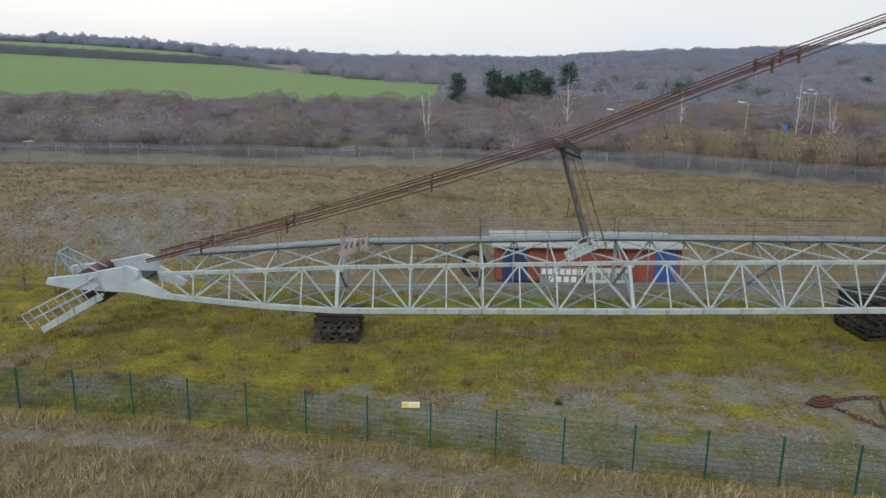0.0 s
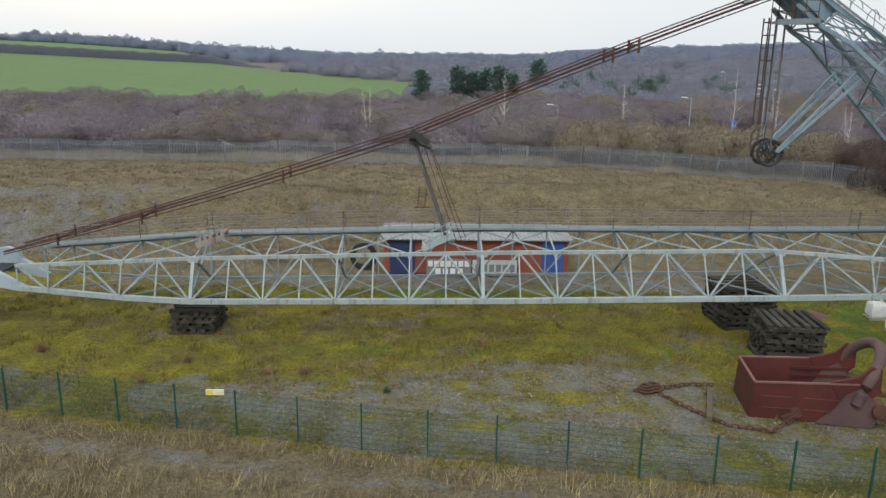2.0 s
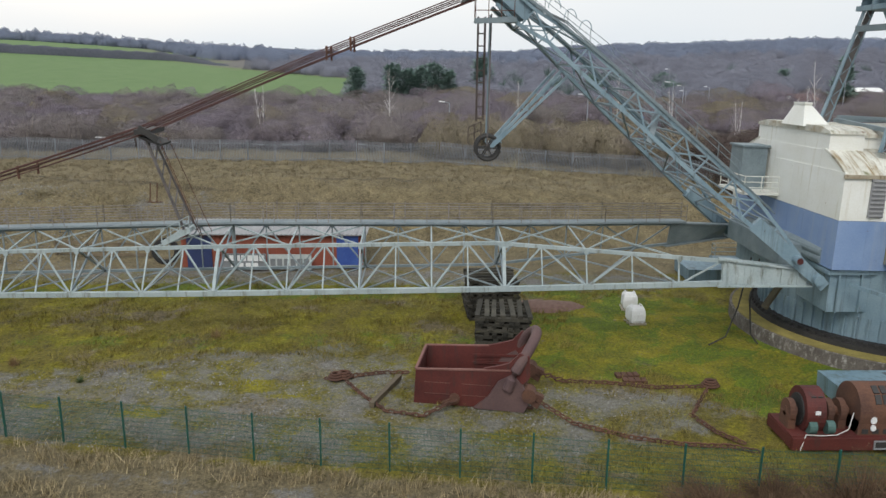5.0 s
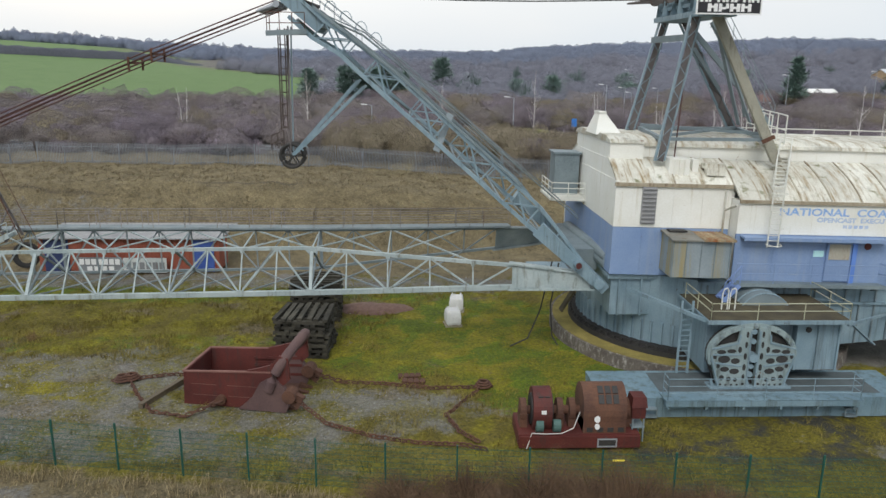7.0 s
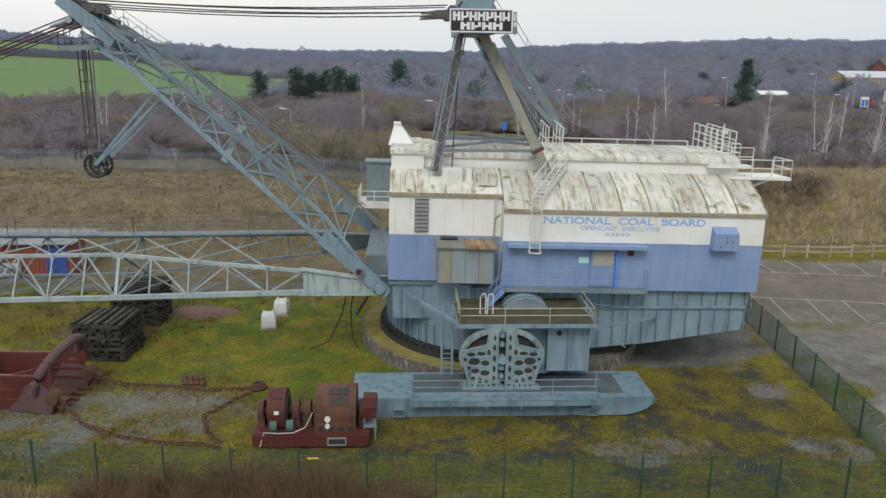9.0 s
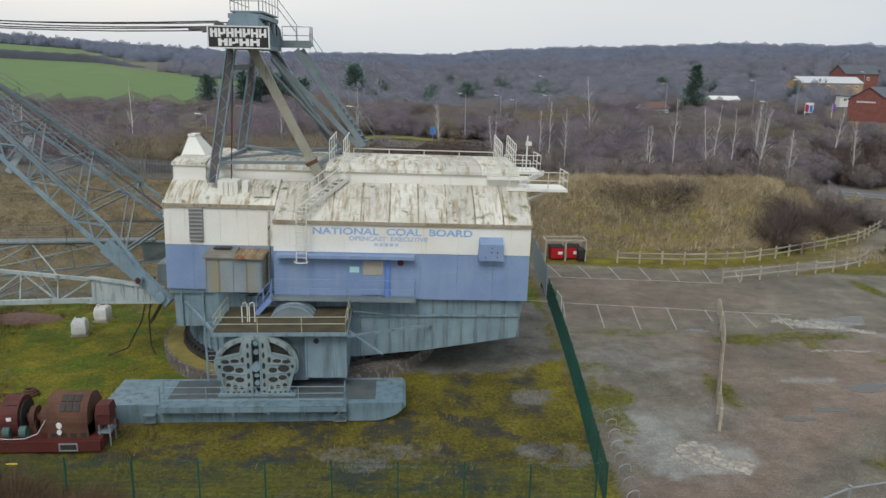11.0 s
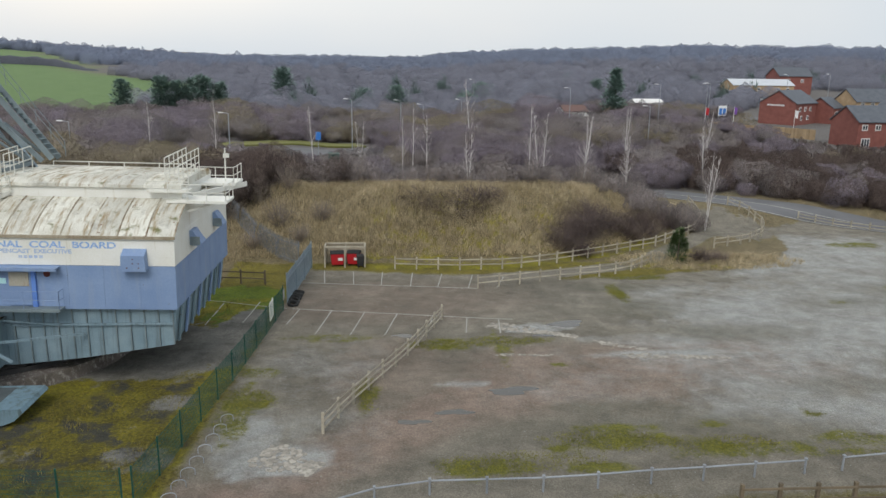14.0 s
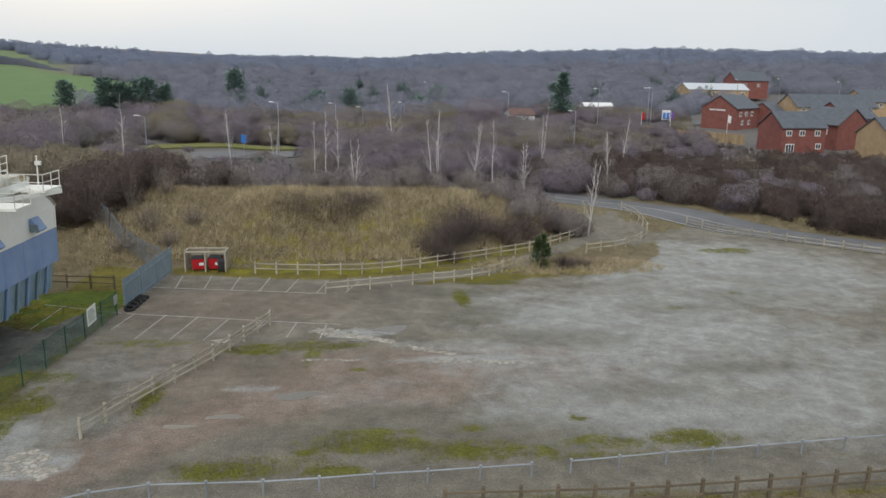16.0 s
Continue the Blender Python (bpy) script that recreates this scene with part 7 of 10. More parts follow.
bays = [(64.61, 50.75, 64.3, 54.6), (66.99, 50.35, 66.8, 54.3), (69.23, 50.2, 69.3, 54.1), (71.58, 49.8, 71.9, 53.9), (73.79, 49.5, 74.4, 53.4), (76.26, 49.2, 77.0, 53.0), (78.6, 49.3, 79.6, 52.4),
        (63.35, 44.1, 62.8, 40.8), (65.7, 43.8, 64.95, 38.9), (68.1, 43.4, 67.25, 38.6), (70.45, 42.95, 69.55, 38.5), (73.0, 42.5, 72.6, 40.2), (75.4, 42.0, 75.0, 38.8), (77.6, 41.6, 77.3, 38.6),
        (62.7, 51.0, 77.0, 49.0), (62.8, 44.2, 78.6, 41.4), (60.2, 46.0, 59.8, 41.2), (57.6, 45.6, 57.3, 41.0), (56.0, 46.5, 62.4, 44.3)]
for xa, ya, xb, yb in bays:
    bm = B()
    d = Vector((xb - xa, yb - ya, 0))
    n = max(2, int(d.length / 0.8))
    s = d.normalized().cross(Vector((0, 0, 1))) * 0.04
    for i in range(n):
        p, q = Vector((xa, ya, 0)) + d * (i / n), Vector((xa, ya, 0)) + d * ((i + 1) / n)
        zp, zq = G(p.x, p.y) + 0.012, G(q.x, q.y) + 0.012
        prism(bm, [(p.x - s.x, p.y - s.y, zp - .01), (p.x + s.x, p.y + s.y, zp - .01), (q.x + s.x, q.y + s.y, zq - .01), (q.x - s.x, q.y - s.y, zq - .01),
                   (p.x - s.x, p.y - s.y, zp + .004), (p.x + s.x, p.y + s.y, zp + .004), (q.x + s.x, q.y + s.y, zq + .004), (q.x - s.x, q.y - s.y, zq + .004)])
    lone("bay_line", bm, white_line, (xa, ya, 0), "worn white parking bay line on tarmac", "road marking", "bay lines", "structure")

# ---------------------------------------------------------------- loose things on the site
RS = random.Random(7)


def crib(base, w, d, layers, turn, label, step=0.2):
    """A crib of crossed sleepers."""
    e = thing("timber_crib", (*base, G(*base)), label, "timber stack", "timber cribs", turn=turn)
    mesh_x = mesh_of("sleeper", (lambda b: (box(b, -w / 2, w / 2, -0.12, 0.12, 0, step * 0.74), b)[-1])(B()), sleeper)
    mesh_y = mesh_of("sleeper", (lambda b: (box(b, -0.12, 0.12, -d / 2, d / 2, 0, step * 0.74), b)[-1])(B()), sleeper)
    for k in range(layers):
        if k % 2 == 0:
            for i in range(6):
                piece("sleeper", mesh_x, e, pose(RS.uniform(-.13, .13), -d / 2 + 0.14 + (d - 0.28) * i / 5 + RS.uniform(-.06, .06), k * step * 0.76, 0, 0, RS.uniform(-3, 3)))
        else:
            for i in range(7):
                piece("sleeper", mesh_y, e, pose(-w / 2 + 0.14 + (w - 0.28) * i / 6 + RS.uniform(-.08, .08), RS.uniform(-.15, .15), k * step * 0.76, 0, 0, RS.uniform(-4, 4)))
    return e


crib((-5.4, 38.1), 2.3, 2.4, 9, 0, "dark sleeper crib under the boom, grass around its foot")
crib((24.55, 34.3), 2.6, 2.7, 14, -4, "tall dark stack of old railway sleepers on grass")
crib((24.4, 39.9), 2.8, 3.0, 15, 3, "mossy dark sleeper crib supporting the boom")

# bucket
bucket = thing("dragline_bucket", (20.4, 29.07, 0), "rust-red dragline bucket with heavy arch, lying on gravel", "excavator bucket", turn=-9)


def quad_plate(bm, a, b, c, d, t):
    """A plate through four corners, t thick towards its inner side."""
    a, b, c, d = map(Vector, (a, b, c, d))
    n = (b - a).cross(d - a).normalized() * t
    prism(bm, [a, b, c, d, a + n, b + n, c + n, d + n])


W = 1.34
bm = B()
quad_plate(bm, (-0.05, -W, 0.05), (4.2, -W * 1.03, 0.05), (4.0, -W * 1.04, 1.78), (0.05, -W * 1.04, 1.6), -0.09)
shell_side = part("side_plate", bm, rust_red, bucket)
bm = B()
quad_plate(bm, (-0.05, W, 0.05), (4.2, W * 1.03, 0.05), (4.0, W * 1.04, 1.78), (0.05, W * 1.04, 1.6), 0.09)
part("side_plate", bm, rust_red, bucket)
bm = B()
quad_plate(bm, (-0.05, -W, 0.05), (0.05, -W * 1.04, 1.6), (0.05, W * 1.04, 1.6), (-0.05, W, 0.05), -0.09)
part("back_plate", bm, rust_red, bucket)
bm = B()
quad_plate(bm, (0.1, -W, 0.03), (4.4, -W, 0.03), (4.4, W, 0.03), (0.1, W, 0.03), 0.1)
part("floor_plate", bm, rust_brown, bucket)
bm = B()
for a, b in (((0.05, -W * 1.04, 1.61), (4.0, -W * 1.04, 1.79)), ((0.05, W * 1.04, 1.61), (4.0, W * 1.04, 1.79)), ((0.05, -W * 1.04, 1.61), (0.05, W * 1.04, 1.61))):
    beam(bm, a, b, 0.1, 0.07)
part("rim", bm, surface("rim_worn", (0.16, 0.07, 0.058), (0.26, 0.13, 0.11), 0.8), bucket)
for z in (0.55, 1.05):
    for x0, x1 in ((0.4, 1.5), (2.0, 3.6)):
        bm = B()
        beam(bm, (x0, -W * 1.03 - 0.02, z), (x1, -W * 1.03 - 0.02, z), 0.02, 0.02)
        part("weld_strip", bm, surface("weld", (0.11, 0.045, 0.038), (0.17, 0.075, 0.06), 0.8) if z == 0.55 and x0 == 0.4 else MATS["weld"], bucket)
bm = B()
pipe(bm, [Vector((3.9 + 1.1 * math.sin(math.pi * i / 22), -1.55 * math.cos(math.pi * i / 22), 1.0 + 2.0 * max(0.0, math.sin(math.pi * i / 22)) ** 0.75)) for i in range(23)], 0.22, 12)
part("arch", bm, surface("arch_rust", (0.085, 0.05, 0.052), (0.135, 0.08, 0.072), 0.8, rust=0.3), bucket, "thick rounded iron arch")
for s in (-1, 1):
    bm = B()
    extrude(bm, [(2.5, 0.05), (4.6, 0.0), (4.9, 0.6), (4.5, 1.2), (4.1, 1.65), (3.5, 1.3), (3.1, 0.6)], 'y', s * W * 1.03 - 0.14, s * W * 1.03 + 0.14)
    part("cheek", bm, MATS["arch_rust"], bucket)
    bm = B()
    extrude(bm, [(2.9, 1.8), (3.5, 1.95), (3.95, 2.1), (4.35, 2.55), (4.75, 2.45), (4.8, 1.5), (4.3, 1.0), (3.3, 1.1)], 'y', s * W * 1.0 - 0.07, s * W * 1.0 + 0.07)
    part("arch_web", bm, rust_red, bucket)
    for z_ in (0.5, 0.95, 1.3):
        bm = B()
        beam(bm, (2.2, s * (W * 0.94), z_), (4.5, s * (W * 0.94), z_ + 0.1), 0.1, 0.12)
        part("inner_rib", bm, rust_red, bucket)
    bm = B()
    tube(bm, (4.8, s * W * 1.03 - 0.3, 0.8), (4.8, s * W * 1.03 + 0.3, 0.8), 0.3, n=14)
    beam(bm, (4.8, s * W * 1.03, 0.85), (5.35, s * W * 1.03, 0.6), 0.3, 0.3)
    beam(bm, (4.7, s * W * 1.03, 0.6), (5.2, s * W * 1.03, 0.3), 0.26, 0.22)
    part("shackle", bm, rust_brown, bucket)
    bm = B()
    tube(bm, (1.7, s * W * 1.05 - 0.16, 0.4), (1.7, s * W * 1.05 + 0.16, 0.4), 0.22, n=12)
    beam(bm, (1.7, s * W * 1.1, 0.4), (1.2, s * W * 1.12, 0.15), 0.16, 0.16)
    part("trunnion", bm, rust_brown, bucket)
for i in range(5):
    y = -1.1 + i * 0.55
    bm = B()
    prism(bm, [(4.4, y - 0.14, 0.0), (5.0, y - 0.08, 0.02), (5.0, y + 0.08, 0.02), (4.4, y + 0.14, 0.0), (4.4, y - 0.14, 0.22), (5.0, y - 0.08, 0.07), (5.0, y + 0.08, 0.07), (4.4, y + 0.14, 0.22)])
    part("tooth", bm, rust_brown, bucket)

# chains
bm = B()
pipe(bm, [(0.17 * math.cos(2 * math.pi * i / 10), 0.085 * math.sin(2 * math.pi * i / 10), 0) for i in range(10)], 0.034, 5, True)
link_me = mesh_of("chain_link", bm, rust_brown)


def chain(points, label):
    p0 = points[0]
    e = thing("chain", (p0[0], p0[1], 0), label, "chain", "bucket chains")
    inv = e.matrix_world.inverted()
    pts = [Vector(p) for p in points]
    i = 0
    for a, b in zip(pts[:-1], pts[1:]):
        d = b - a
        n = max(1, round(d.length / 0.26))
        yaw, pitch = math.degrees(math.atan2(d.y, d.x)), math.degrees(math.atan2(d.z, math.hypot(d.x, d.y)))
        for k in range(n):
            p = a + d * (k / n)
            z = max(p.z, G(p.x, p.y) + 0.07)
            piece("link", link_me, e, inv @ pose(p.x, p.y, z, 90 if i % 2 else 12, -pitch if not i % 2 else 0, yaw + RS.uniform(-9, 9)))
            i += 1
    return e


chain([(25.4, 26.75, 0.5), (26.6, 25.7, 0.1), (28.6, 24.6, 0.08), (30.5, 24.0, 0.08), (32.2, 23.9, 0.08), (33.2, 23.4, 0.08)], "heavy rusted drag chain trailing over grass")
chain([(25.9, 29.5, 0.6), (26.9, 29.8, 0.12), (28.5, 29.7, 0.08), (31.0, 29.2, 0.08), (33.4, 29.3, 0.08)], "heavy rusted drag chain trailing over grass")
chain([(33.3, 29.2, 0.1), (32.3, 27.6, 0.08), (31.6, 26.4, 0.08), (32.1, 25.0, 0.08), (32.9, 24.0, 0.08)], "rusted chain lying across gravel")
chain([(21.8, 27.1, 0.4), (20.5, 26.4, 0.1), (19.0, 26.9, 0.08), (17.8, 28.6, 0.08), (17.0, 30.0, 0.1)], "rusted hoist chain lying on gravel")
chain([(16.2, 30.2, 0.08), (17.2, 30.4, 0.1), (18.6, 30.8, 0.08), (20.0, 30.9, 0.08)], "rusted hoist chain lying on gravel")
for cx, cy in ((16.95, 30.3), (16.6, 30.15), (33.45, 29.35)):
    bm = B()
    pipe(bm, [(cx + (0.4 - i * 0.004) * math.cos(i * 0.393), cy + (0.4 - i * 0.004) * math.sin(i * 0.393), 0.07 + i * 0.0062) for i in range(49)], 0.055, 6)
    lone("chain_coil", bm, rust_brown, (cx, cy, 0), "coil of rusted chain on the gravel", "chain", "chain coils")
log = thing("timber_beam", (18.9, 28.75, 0.1), "old squared timber beam lying on gravel", "timber", turn=70)
bm = B()
box(bm, -1.5, 1.6, -0.11, 0.11, -0.1, 0.14)
part("beam", bm, brown_timber, log)
for i, (x, y, a) in enumerate(((30.0, 30.55, 4), (30.2, 29.95, -3))):
    bm = B()
    for k in range(4):
        box(bm, -0.55 + k * 0.28, -0.32 + k * 0.28, -0.22, 0.22, 0.0, 0.14)
    box(bm, -0.55, 0.55, -0.08, 0.08, 0.02, 0.1)
    bm.transform(pose(x, y, G(x, y), 0, 0, a))
    lone("iron_plate", bm, rust_brown, (x, y, 0), "rusted ribbed iron plate on the grass", "scrap iron", "iron plates")

# motor-generator set
mg = thing("motor_generator", (36.85, 24.55, 0), "rusted motor generator set on a steel bedframe", "machine")
bm = B()
for y in (-0.95, 0.95):
    box(bm, -2.6, 2.3, y - 0.12, y + 0.12, 0.1, 0.5)
for x in (-2.5, -0.6, 0.6, 2.2):
    box(bm, x - 0.12, x + 0.12, -0.95, 0.95, 0.12, 0.48)
box(bm, -2.6, 2.3, -0.95, 0.95, 0.46, 0.54)
bed = part("bedframe", bm, rust_red, mg)
bm = B()
tube(bm, (0.0, 0, 1.15), (1.75, 0, 1.15), 0.88, n=28)
box(bm, 0.0, 1.75, -0.85, 0.85, 0.54, 1.0)
big = part("motor_body", bm, rust_brown, mg, "large drum-shaped rusted motor casing")
for k, (z, a) in enumerate(((0, 62), (0, 38))):
    for i in range(3):
        bm = B()
        box(bm, 0.6 + i * 0.3, 0.82 + i * 0.3, -0.02, 0.02, -0.16, 0.16)
        bm.transform(pose(0, 0, 1.15, 0, 0, 0) @ pose(0, -0.885 * math.cos(radians(a)), 0.885 * math.sin(radians(a)), -a, 0, 0))
        part("vent_slot", bm, black_iron, big)
bm = B()
tube(bm, (0.55, -0.9, 1.05), (0.55, -0.86, 1.05), 0.12, n=14)
tube(bm, (0.55, -0.94, 0.8), (0.55, -0.88, 0.8), 0.1, n=14)
part("plate", bm, sign_white, big)
for i in range(4):
    bm = B()
    box(bm, 0.15 + i * 0.42, 0.4 + i * 0.42, -0.87, -0.84, 0.58, 0.74)
    part("vent_slot", bm, black_iron, big)
bm = B()
tube(bm, (-2.0, 0, 1.1), (-1.25, 0, 1.1), 0.78, n=28)
small = part("generator_body", bm, rust_red, mg)
bm = B()
tube(bm, (-2.06, 0, 1.1), (-2.0, 0, 1.1), 0.55, n=24)
part("end_ring", bm, black_iron, small)
bm = B()
tube(bm, (-1.25, 0, 1.1), (-1.18, 0, 1.1), 0.6, n=24)
part("end_ring", bm, black_iron, small)
for i in range(2):
    bm = B()
    box(bm, -1.8 + i * 0.26, -1.6 + i * 0.26, -0.52, -0.3, 1.66, 1.72)
    part("vent_slot", bm, black_iron, small)
bm = B()
box(bm, -1.7, -1.5, -0.8, -0.76, 1.2, 1.32)
part("plate", bm, sign_white, small)
bm = B()
tube(bm, (-2.5, 0, 1.05), (2.3, 0, 1.05), 0.16, n=14)
for x in (-2.35, -0.85, -0.35, 2.0):
    tube(bm, (x - 0.12, 0, 1.05), (x + 0.12, 0, 1.05), 0.42, n=18)
    box(bm, x - 0.15, x + 0.15, -0.35, 0.35, 0.54, 1.0)
part("drive_shaft", bm, rust_brown, mg)
old_teal = surface("old_teal", (0.05, 0.11, 0.10), (0.09, 0.16, 0.14), 0.7, rust=0.4)
for x in (-1.9, -1.2):
    bm = B()
    tube(bm, (x, -0.7, 0.75), (x + 0.3, -0.7, 0.75), 0.22, n=14)
    part("bearing_cap", bm, old_teal, mg)
bm = B()
box(bm, 2.05, 2.6, -0.6, 0.1, 0.95, 1.35)
prism(bm, [(2.0, -0.65, 1.35), (2.65, -0.65, 1.35), (2.65, 0.15, 1.35), (2.0, 0.15, 1.35), (2.05, -0.55, 1.7), (2.6, -0.55, 1.7), (2.6, 0.05, 1.7), (2.05, 0.05, 1.7)])
part("terminal_box", bm, rust_red, mg)
bm = B()
for x in (2.1, 2.55):
    for y in (-0.55, 0.05):
        beam(bm, (x, y, 0.1), (x, y, 0.95), 0.06)
box(bm, 2.05, 2.6, -0.6, 0.1, 0.6, 0.66)
part("stand", bm, steel_dark, mg)
bm = B()
for x0, x1, z0, z1 in ((0.55, 1.35, 0.14, 0.18), (0.55, 1.35, 0.40, 0.44), (0.55, 0.6, 0.18, 0.40), (1.3, 1.35, 0.18, 0.40)):
    box(bm, x0, x1, -1.12, -1.075, z0, z1)
part("pocket_frame", bm, galv, mg)
bm = B()
box(bm, 0.6, 1.3, -1.085, -1.072, 0.18, 0.40)
part("lifting_pocket", bm, black_iron, mg)
bm = B()
pts = [(-2.3, -1.1, 0.1), (-2.1, -1.02, 0.62), (-1.5, -1.0, 0.58), (-0.9, -1.0, 0.6), (-0.4, -0.9, 0.75), (-0.1, -0.6, 1.2)]
for p, q in zip(pts[:-1], pts[1:]):
    tube(bm, p, q, 0.02, n=5)
part("white_rope", bm, surface("rope_white", (0.5, 0.48, 0.45), (0.62, 0.6, 0.57), 0.8), mg)

mg.scale = (0.97, 1.0, 1.18)

# bulk bags on pallets


def bulk_bag(x, y, turn):
    e = thing("bulk_bag", (x, y, G(x, y)), "white woven bulk bag full on a pallet", "bag", "bulk bags", turn=turn)
    bm = B()
    for i in range(3):
        box(bm, -0.6, 0.6, -0.55 + i * 0.5, -0.43 + i * 0.5, 0.0, 0.1)
    for i in range(6):
        box(bm, -0.6 + i * 0.22, -0.5 + i * 0.22, -0.6, 0.6, 0.1, 0.125)
    part("pallet", bm, timber, e)
    bm = B()
    r = random.Random(x)
    levels = ((0.13, 0.44), (0.3, 0.52), (0.7, 0.53), (1.0, 0.49), (1.12, 0.42))
    rows = []
    for z, w in levels:
        row = []
        for i in range(16):
            a = 2 * math.pi * i / 16
            c, s = math.cos(a), math.sin(a)
            k = w / max(abs(c), abs(s)) ** 0.92 * r.uniform(0.96, 1.04)
            row.append(bm.verts.new((c * k, s * k, z + r.uniform(-0.02, 0.02))))
        rows.append(row)
    for a, b in zip(rows[:-1], rows[1:]):
        for i in range(16):
            bm.faces.new((a[i], a[(i + 1) % 16], b[(i + 1) % 16], b[i]))
    bm.faces.new(rows[0][::-1])
    top = bm.verts.new((0.05, 0, 1.08))
    for i in range(16):
        bm.faces.new((rows[-1][i], rows[-1][(i + 1) % 16], top))
    part("sack", bm, bag_white, e)
    for sx in (-1, 1):
        bm = B()
        for a, b in (((sx * 0.42, -0.42, 1.08), (sx * 0.3, -0.15, 1.28)), ((sx * 0.3, -0.15, 1.28), (sx * 0.3, 0.15, 1.28)), ((sx * 0.3, 0.15, 1.28), (sx * 0.42, 0.42, 1.08))):
            beam(bm, a, b, 0.08, 0.02)
        part("lifting_strap", bm, bag_white, e)
    e.scale = (0.8, 0.8, 0.86)


bulk_bag(32.4, 37.95, 8)
bulk_bag(32.75, 40.6, -6)

# site containers
cont = thing("shipping_container", (10.1, 50.2, 0), "rust-red shipping container with dark blue doors and grey roof", "container")
bm = B()
box(bm, -6.3, 6.2, -1.2, 1.3, 0.12, 2.45)
part("shell", bm, container_red, cont)
bm = B()
for i in range(42):
    x = -6.2 + i * 0.3
    box(bm, x, x + 0.14, -1.24, -1.2, 0.2, 2.4)
part("corrugation", bm, container_red, cont)
for x0, x1 in ((-5.9, -4.2), (4.4, 5.9)):
    bm = B()
    box(bm, x0, x1, -1.3, -1.24, 0.1, 2.4)
    part("door", bm, surface("door_navy", (0.02, 0.035, 0.10), (0.035, 0.05, 0.14), 0.5) if x0 < 0 else deep_blue, cont)
bm = B()
wave = []
for i in range(44):
    x = -6.6 + i * 0.3
    wave += [(x, 2.56), (x + 0.03, 2.6), (x + 0.12, 2.6), (x + 0.15, 2.56)]
extrude(bm, wave + [(6.5, 2.56), (6.5, 2.5), (-6.6, 2.5)], 'y', -1.6, 3.6)
part("roof_sheet", bm, grey_sheet, cont)
bn = thing("name_banner", (9.8, 48.45, 0.05), "white-lettered grey name panel leaning on the container", "sign")
bm = B()
box(bm, -3.1, -0.1, -0.03, 0.03, 0.05, 1.2)
p1 = part("panel", bm, surface("banner_grey", (0.16, 0.17, 0.18), (0.24, 0.25, 0.26), 0.6, rust=0.4), bn)
bm = B()
box(bm, 0.0, 3.0, -0.03, 0.03, 0.1, 1.15)
p2 = part("panel", bm, surface("banner_pale", (0.42, 0.46, 0.46), (0.6, 0.62, 0.6), 0.6, rust=0.5, rust_col=(0.15, 0.3, 0.34)), bn)
for i in range(7):
    bm = B()
    box(bm, -3.0 + i * 0.41, -2.68 + i * 0.41, -0.045, -0.03, 0.68, 1.08)
    part("letter_block", bm, sign_white, p1)
for i in range(4):
    bm = B()
    box(bm, -2.5 + i * 0.5, -2.15 + i * 0.5, -0.045, -0.03, 0.15, 0.55)
    part("letter_block", bm, sign_white, p1)
for i in range(6):
    bm = B()
    box(bm, 0.2 + i * 0.46, 0.55 + i * 0.46, -0.045, -0.03, 0.35, 0.85)
    part("letter_block", bm, MATS["banner_grey"], p2)
# tyres


def tyre(x, y, z, rx, ry, rz, r=0.42, label="worn black tyre lying by the gate", group="tyres"):
    bm = B()
    rows = []
    prof = [(r * 0.62, -0.1), (r * 0.8, -0.14), (r * 0.97, -0.12), (r, -0.05), (r, 0.05), (r * 0.97, 0.12), (r * 0.8, 0.14), (r * 0.62, 0.1)]
    for i in range(20):
        a = 2 * math.pi * i / 20
        rows.append([bm.verts.new((q * math.cos(a), q * math.sin(a), h)) for q, h in prof])
    for i in range(20):
        a, b = rows[i], rows[(i + 1) % 20]
        for k in range(len(prof)):
            bm.faces.new((a[k], b[k], b[(k + 1) % len(prof)], a[(k + 1) % len(prof)]))
    ob = tagged(new("tyre", mesh_of("tyre", bm, tyre_black)), label, "tyre", group)
    ob.matrix_world = pose(x, y, z, rx, ry, rz)


for i in range(5):
    tyre(62.75 + 0.03 * i, 45.0 + i * 0.75, 0.14 + 0.03 * (i % 2), 14, 10, i * 30)
tyre(2.3, 50.2, 0.95, 80, 0, 10, 0.95, "huge black rubber tyre standing beside the container", "large tyres")
# bin store
store = thing("bin_store", (66.0, 56.4, 0), "timber-framed open bin store by the mound", "bin store")
bm = B()
for x in (-1.75, 0.0, 1.75):
    for y in (-0.7, 0.8):
        box(bm, x - 0.06, x + 0.06, y - 0.06, y + 0.06, -0.05, 1.85)
for y in (-0.7, 0.8):
    box(bm, -1.8, 1.8, y - 0.05, y + 0.05, 1.78, 1.9)
for x in (-1.75, 1.75):
    box(bm, x - 0.05, x + 0.05, -0.7, 0.8, 1.78, 1.9)
part("frame", bm, timber, store)
bm = B()
for i in range(24):
    box(bm, -1.75 + i * 0.15, -1.64 + i * 0.15, 0.82, 0.85, 0.1, 1.75)
for s in (-1.78, 1.78):
    for i in range(9):
        box(bm, s - 0.015, s + 0.015, -0.65 + i * 0.16, -0.55 + i * 0.16, 0.1, 1.75)
part("slats", bm, timber, store)


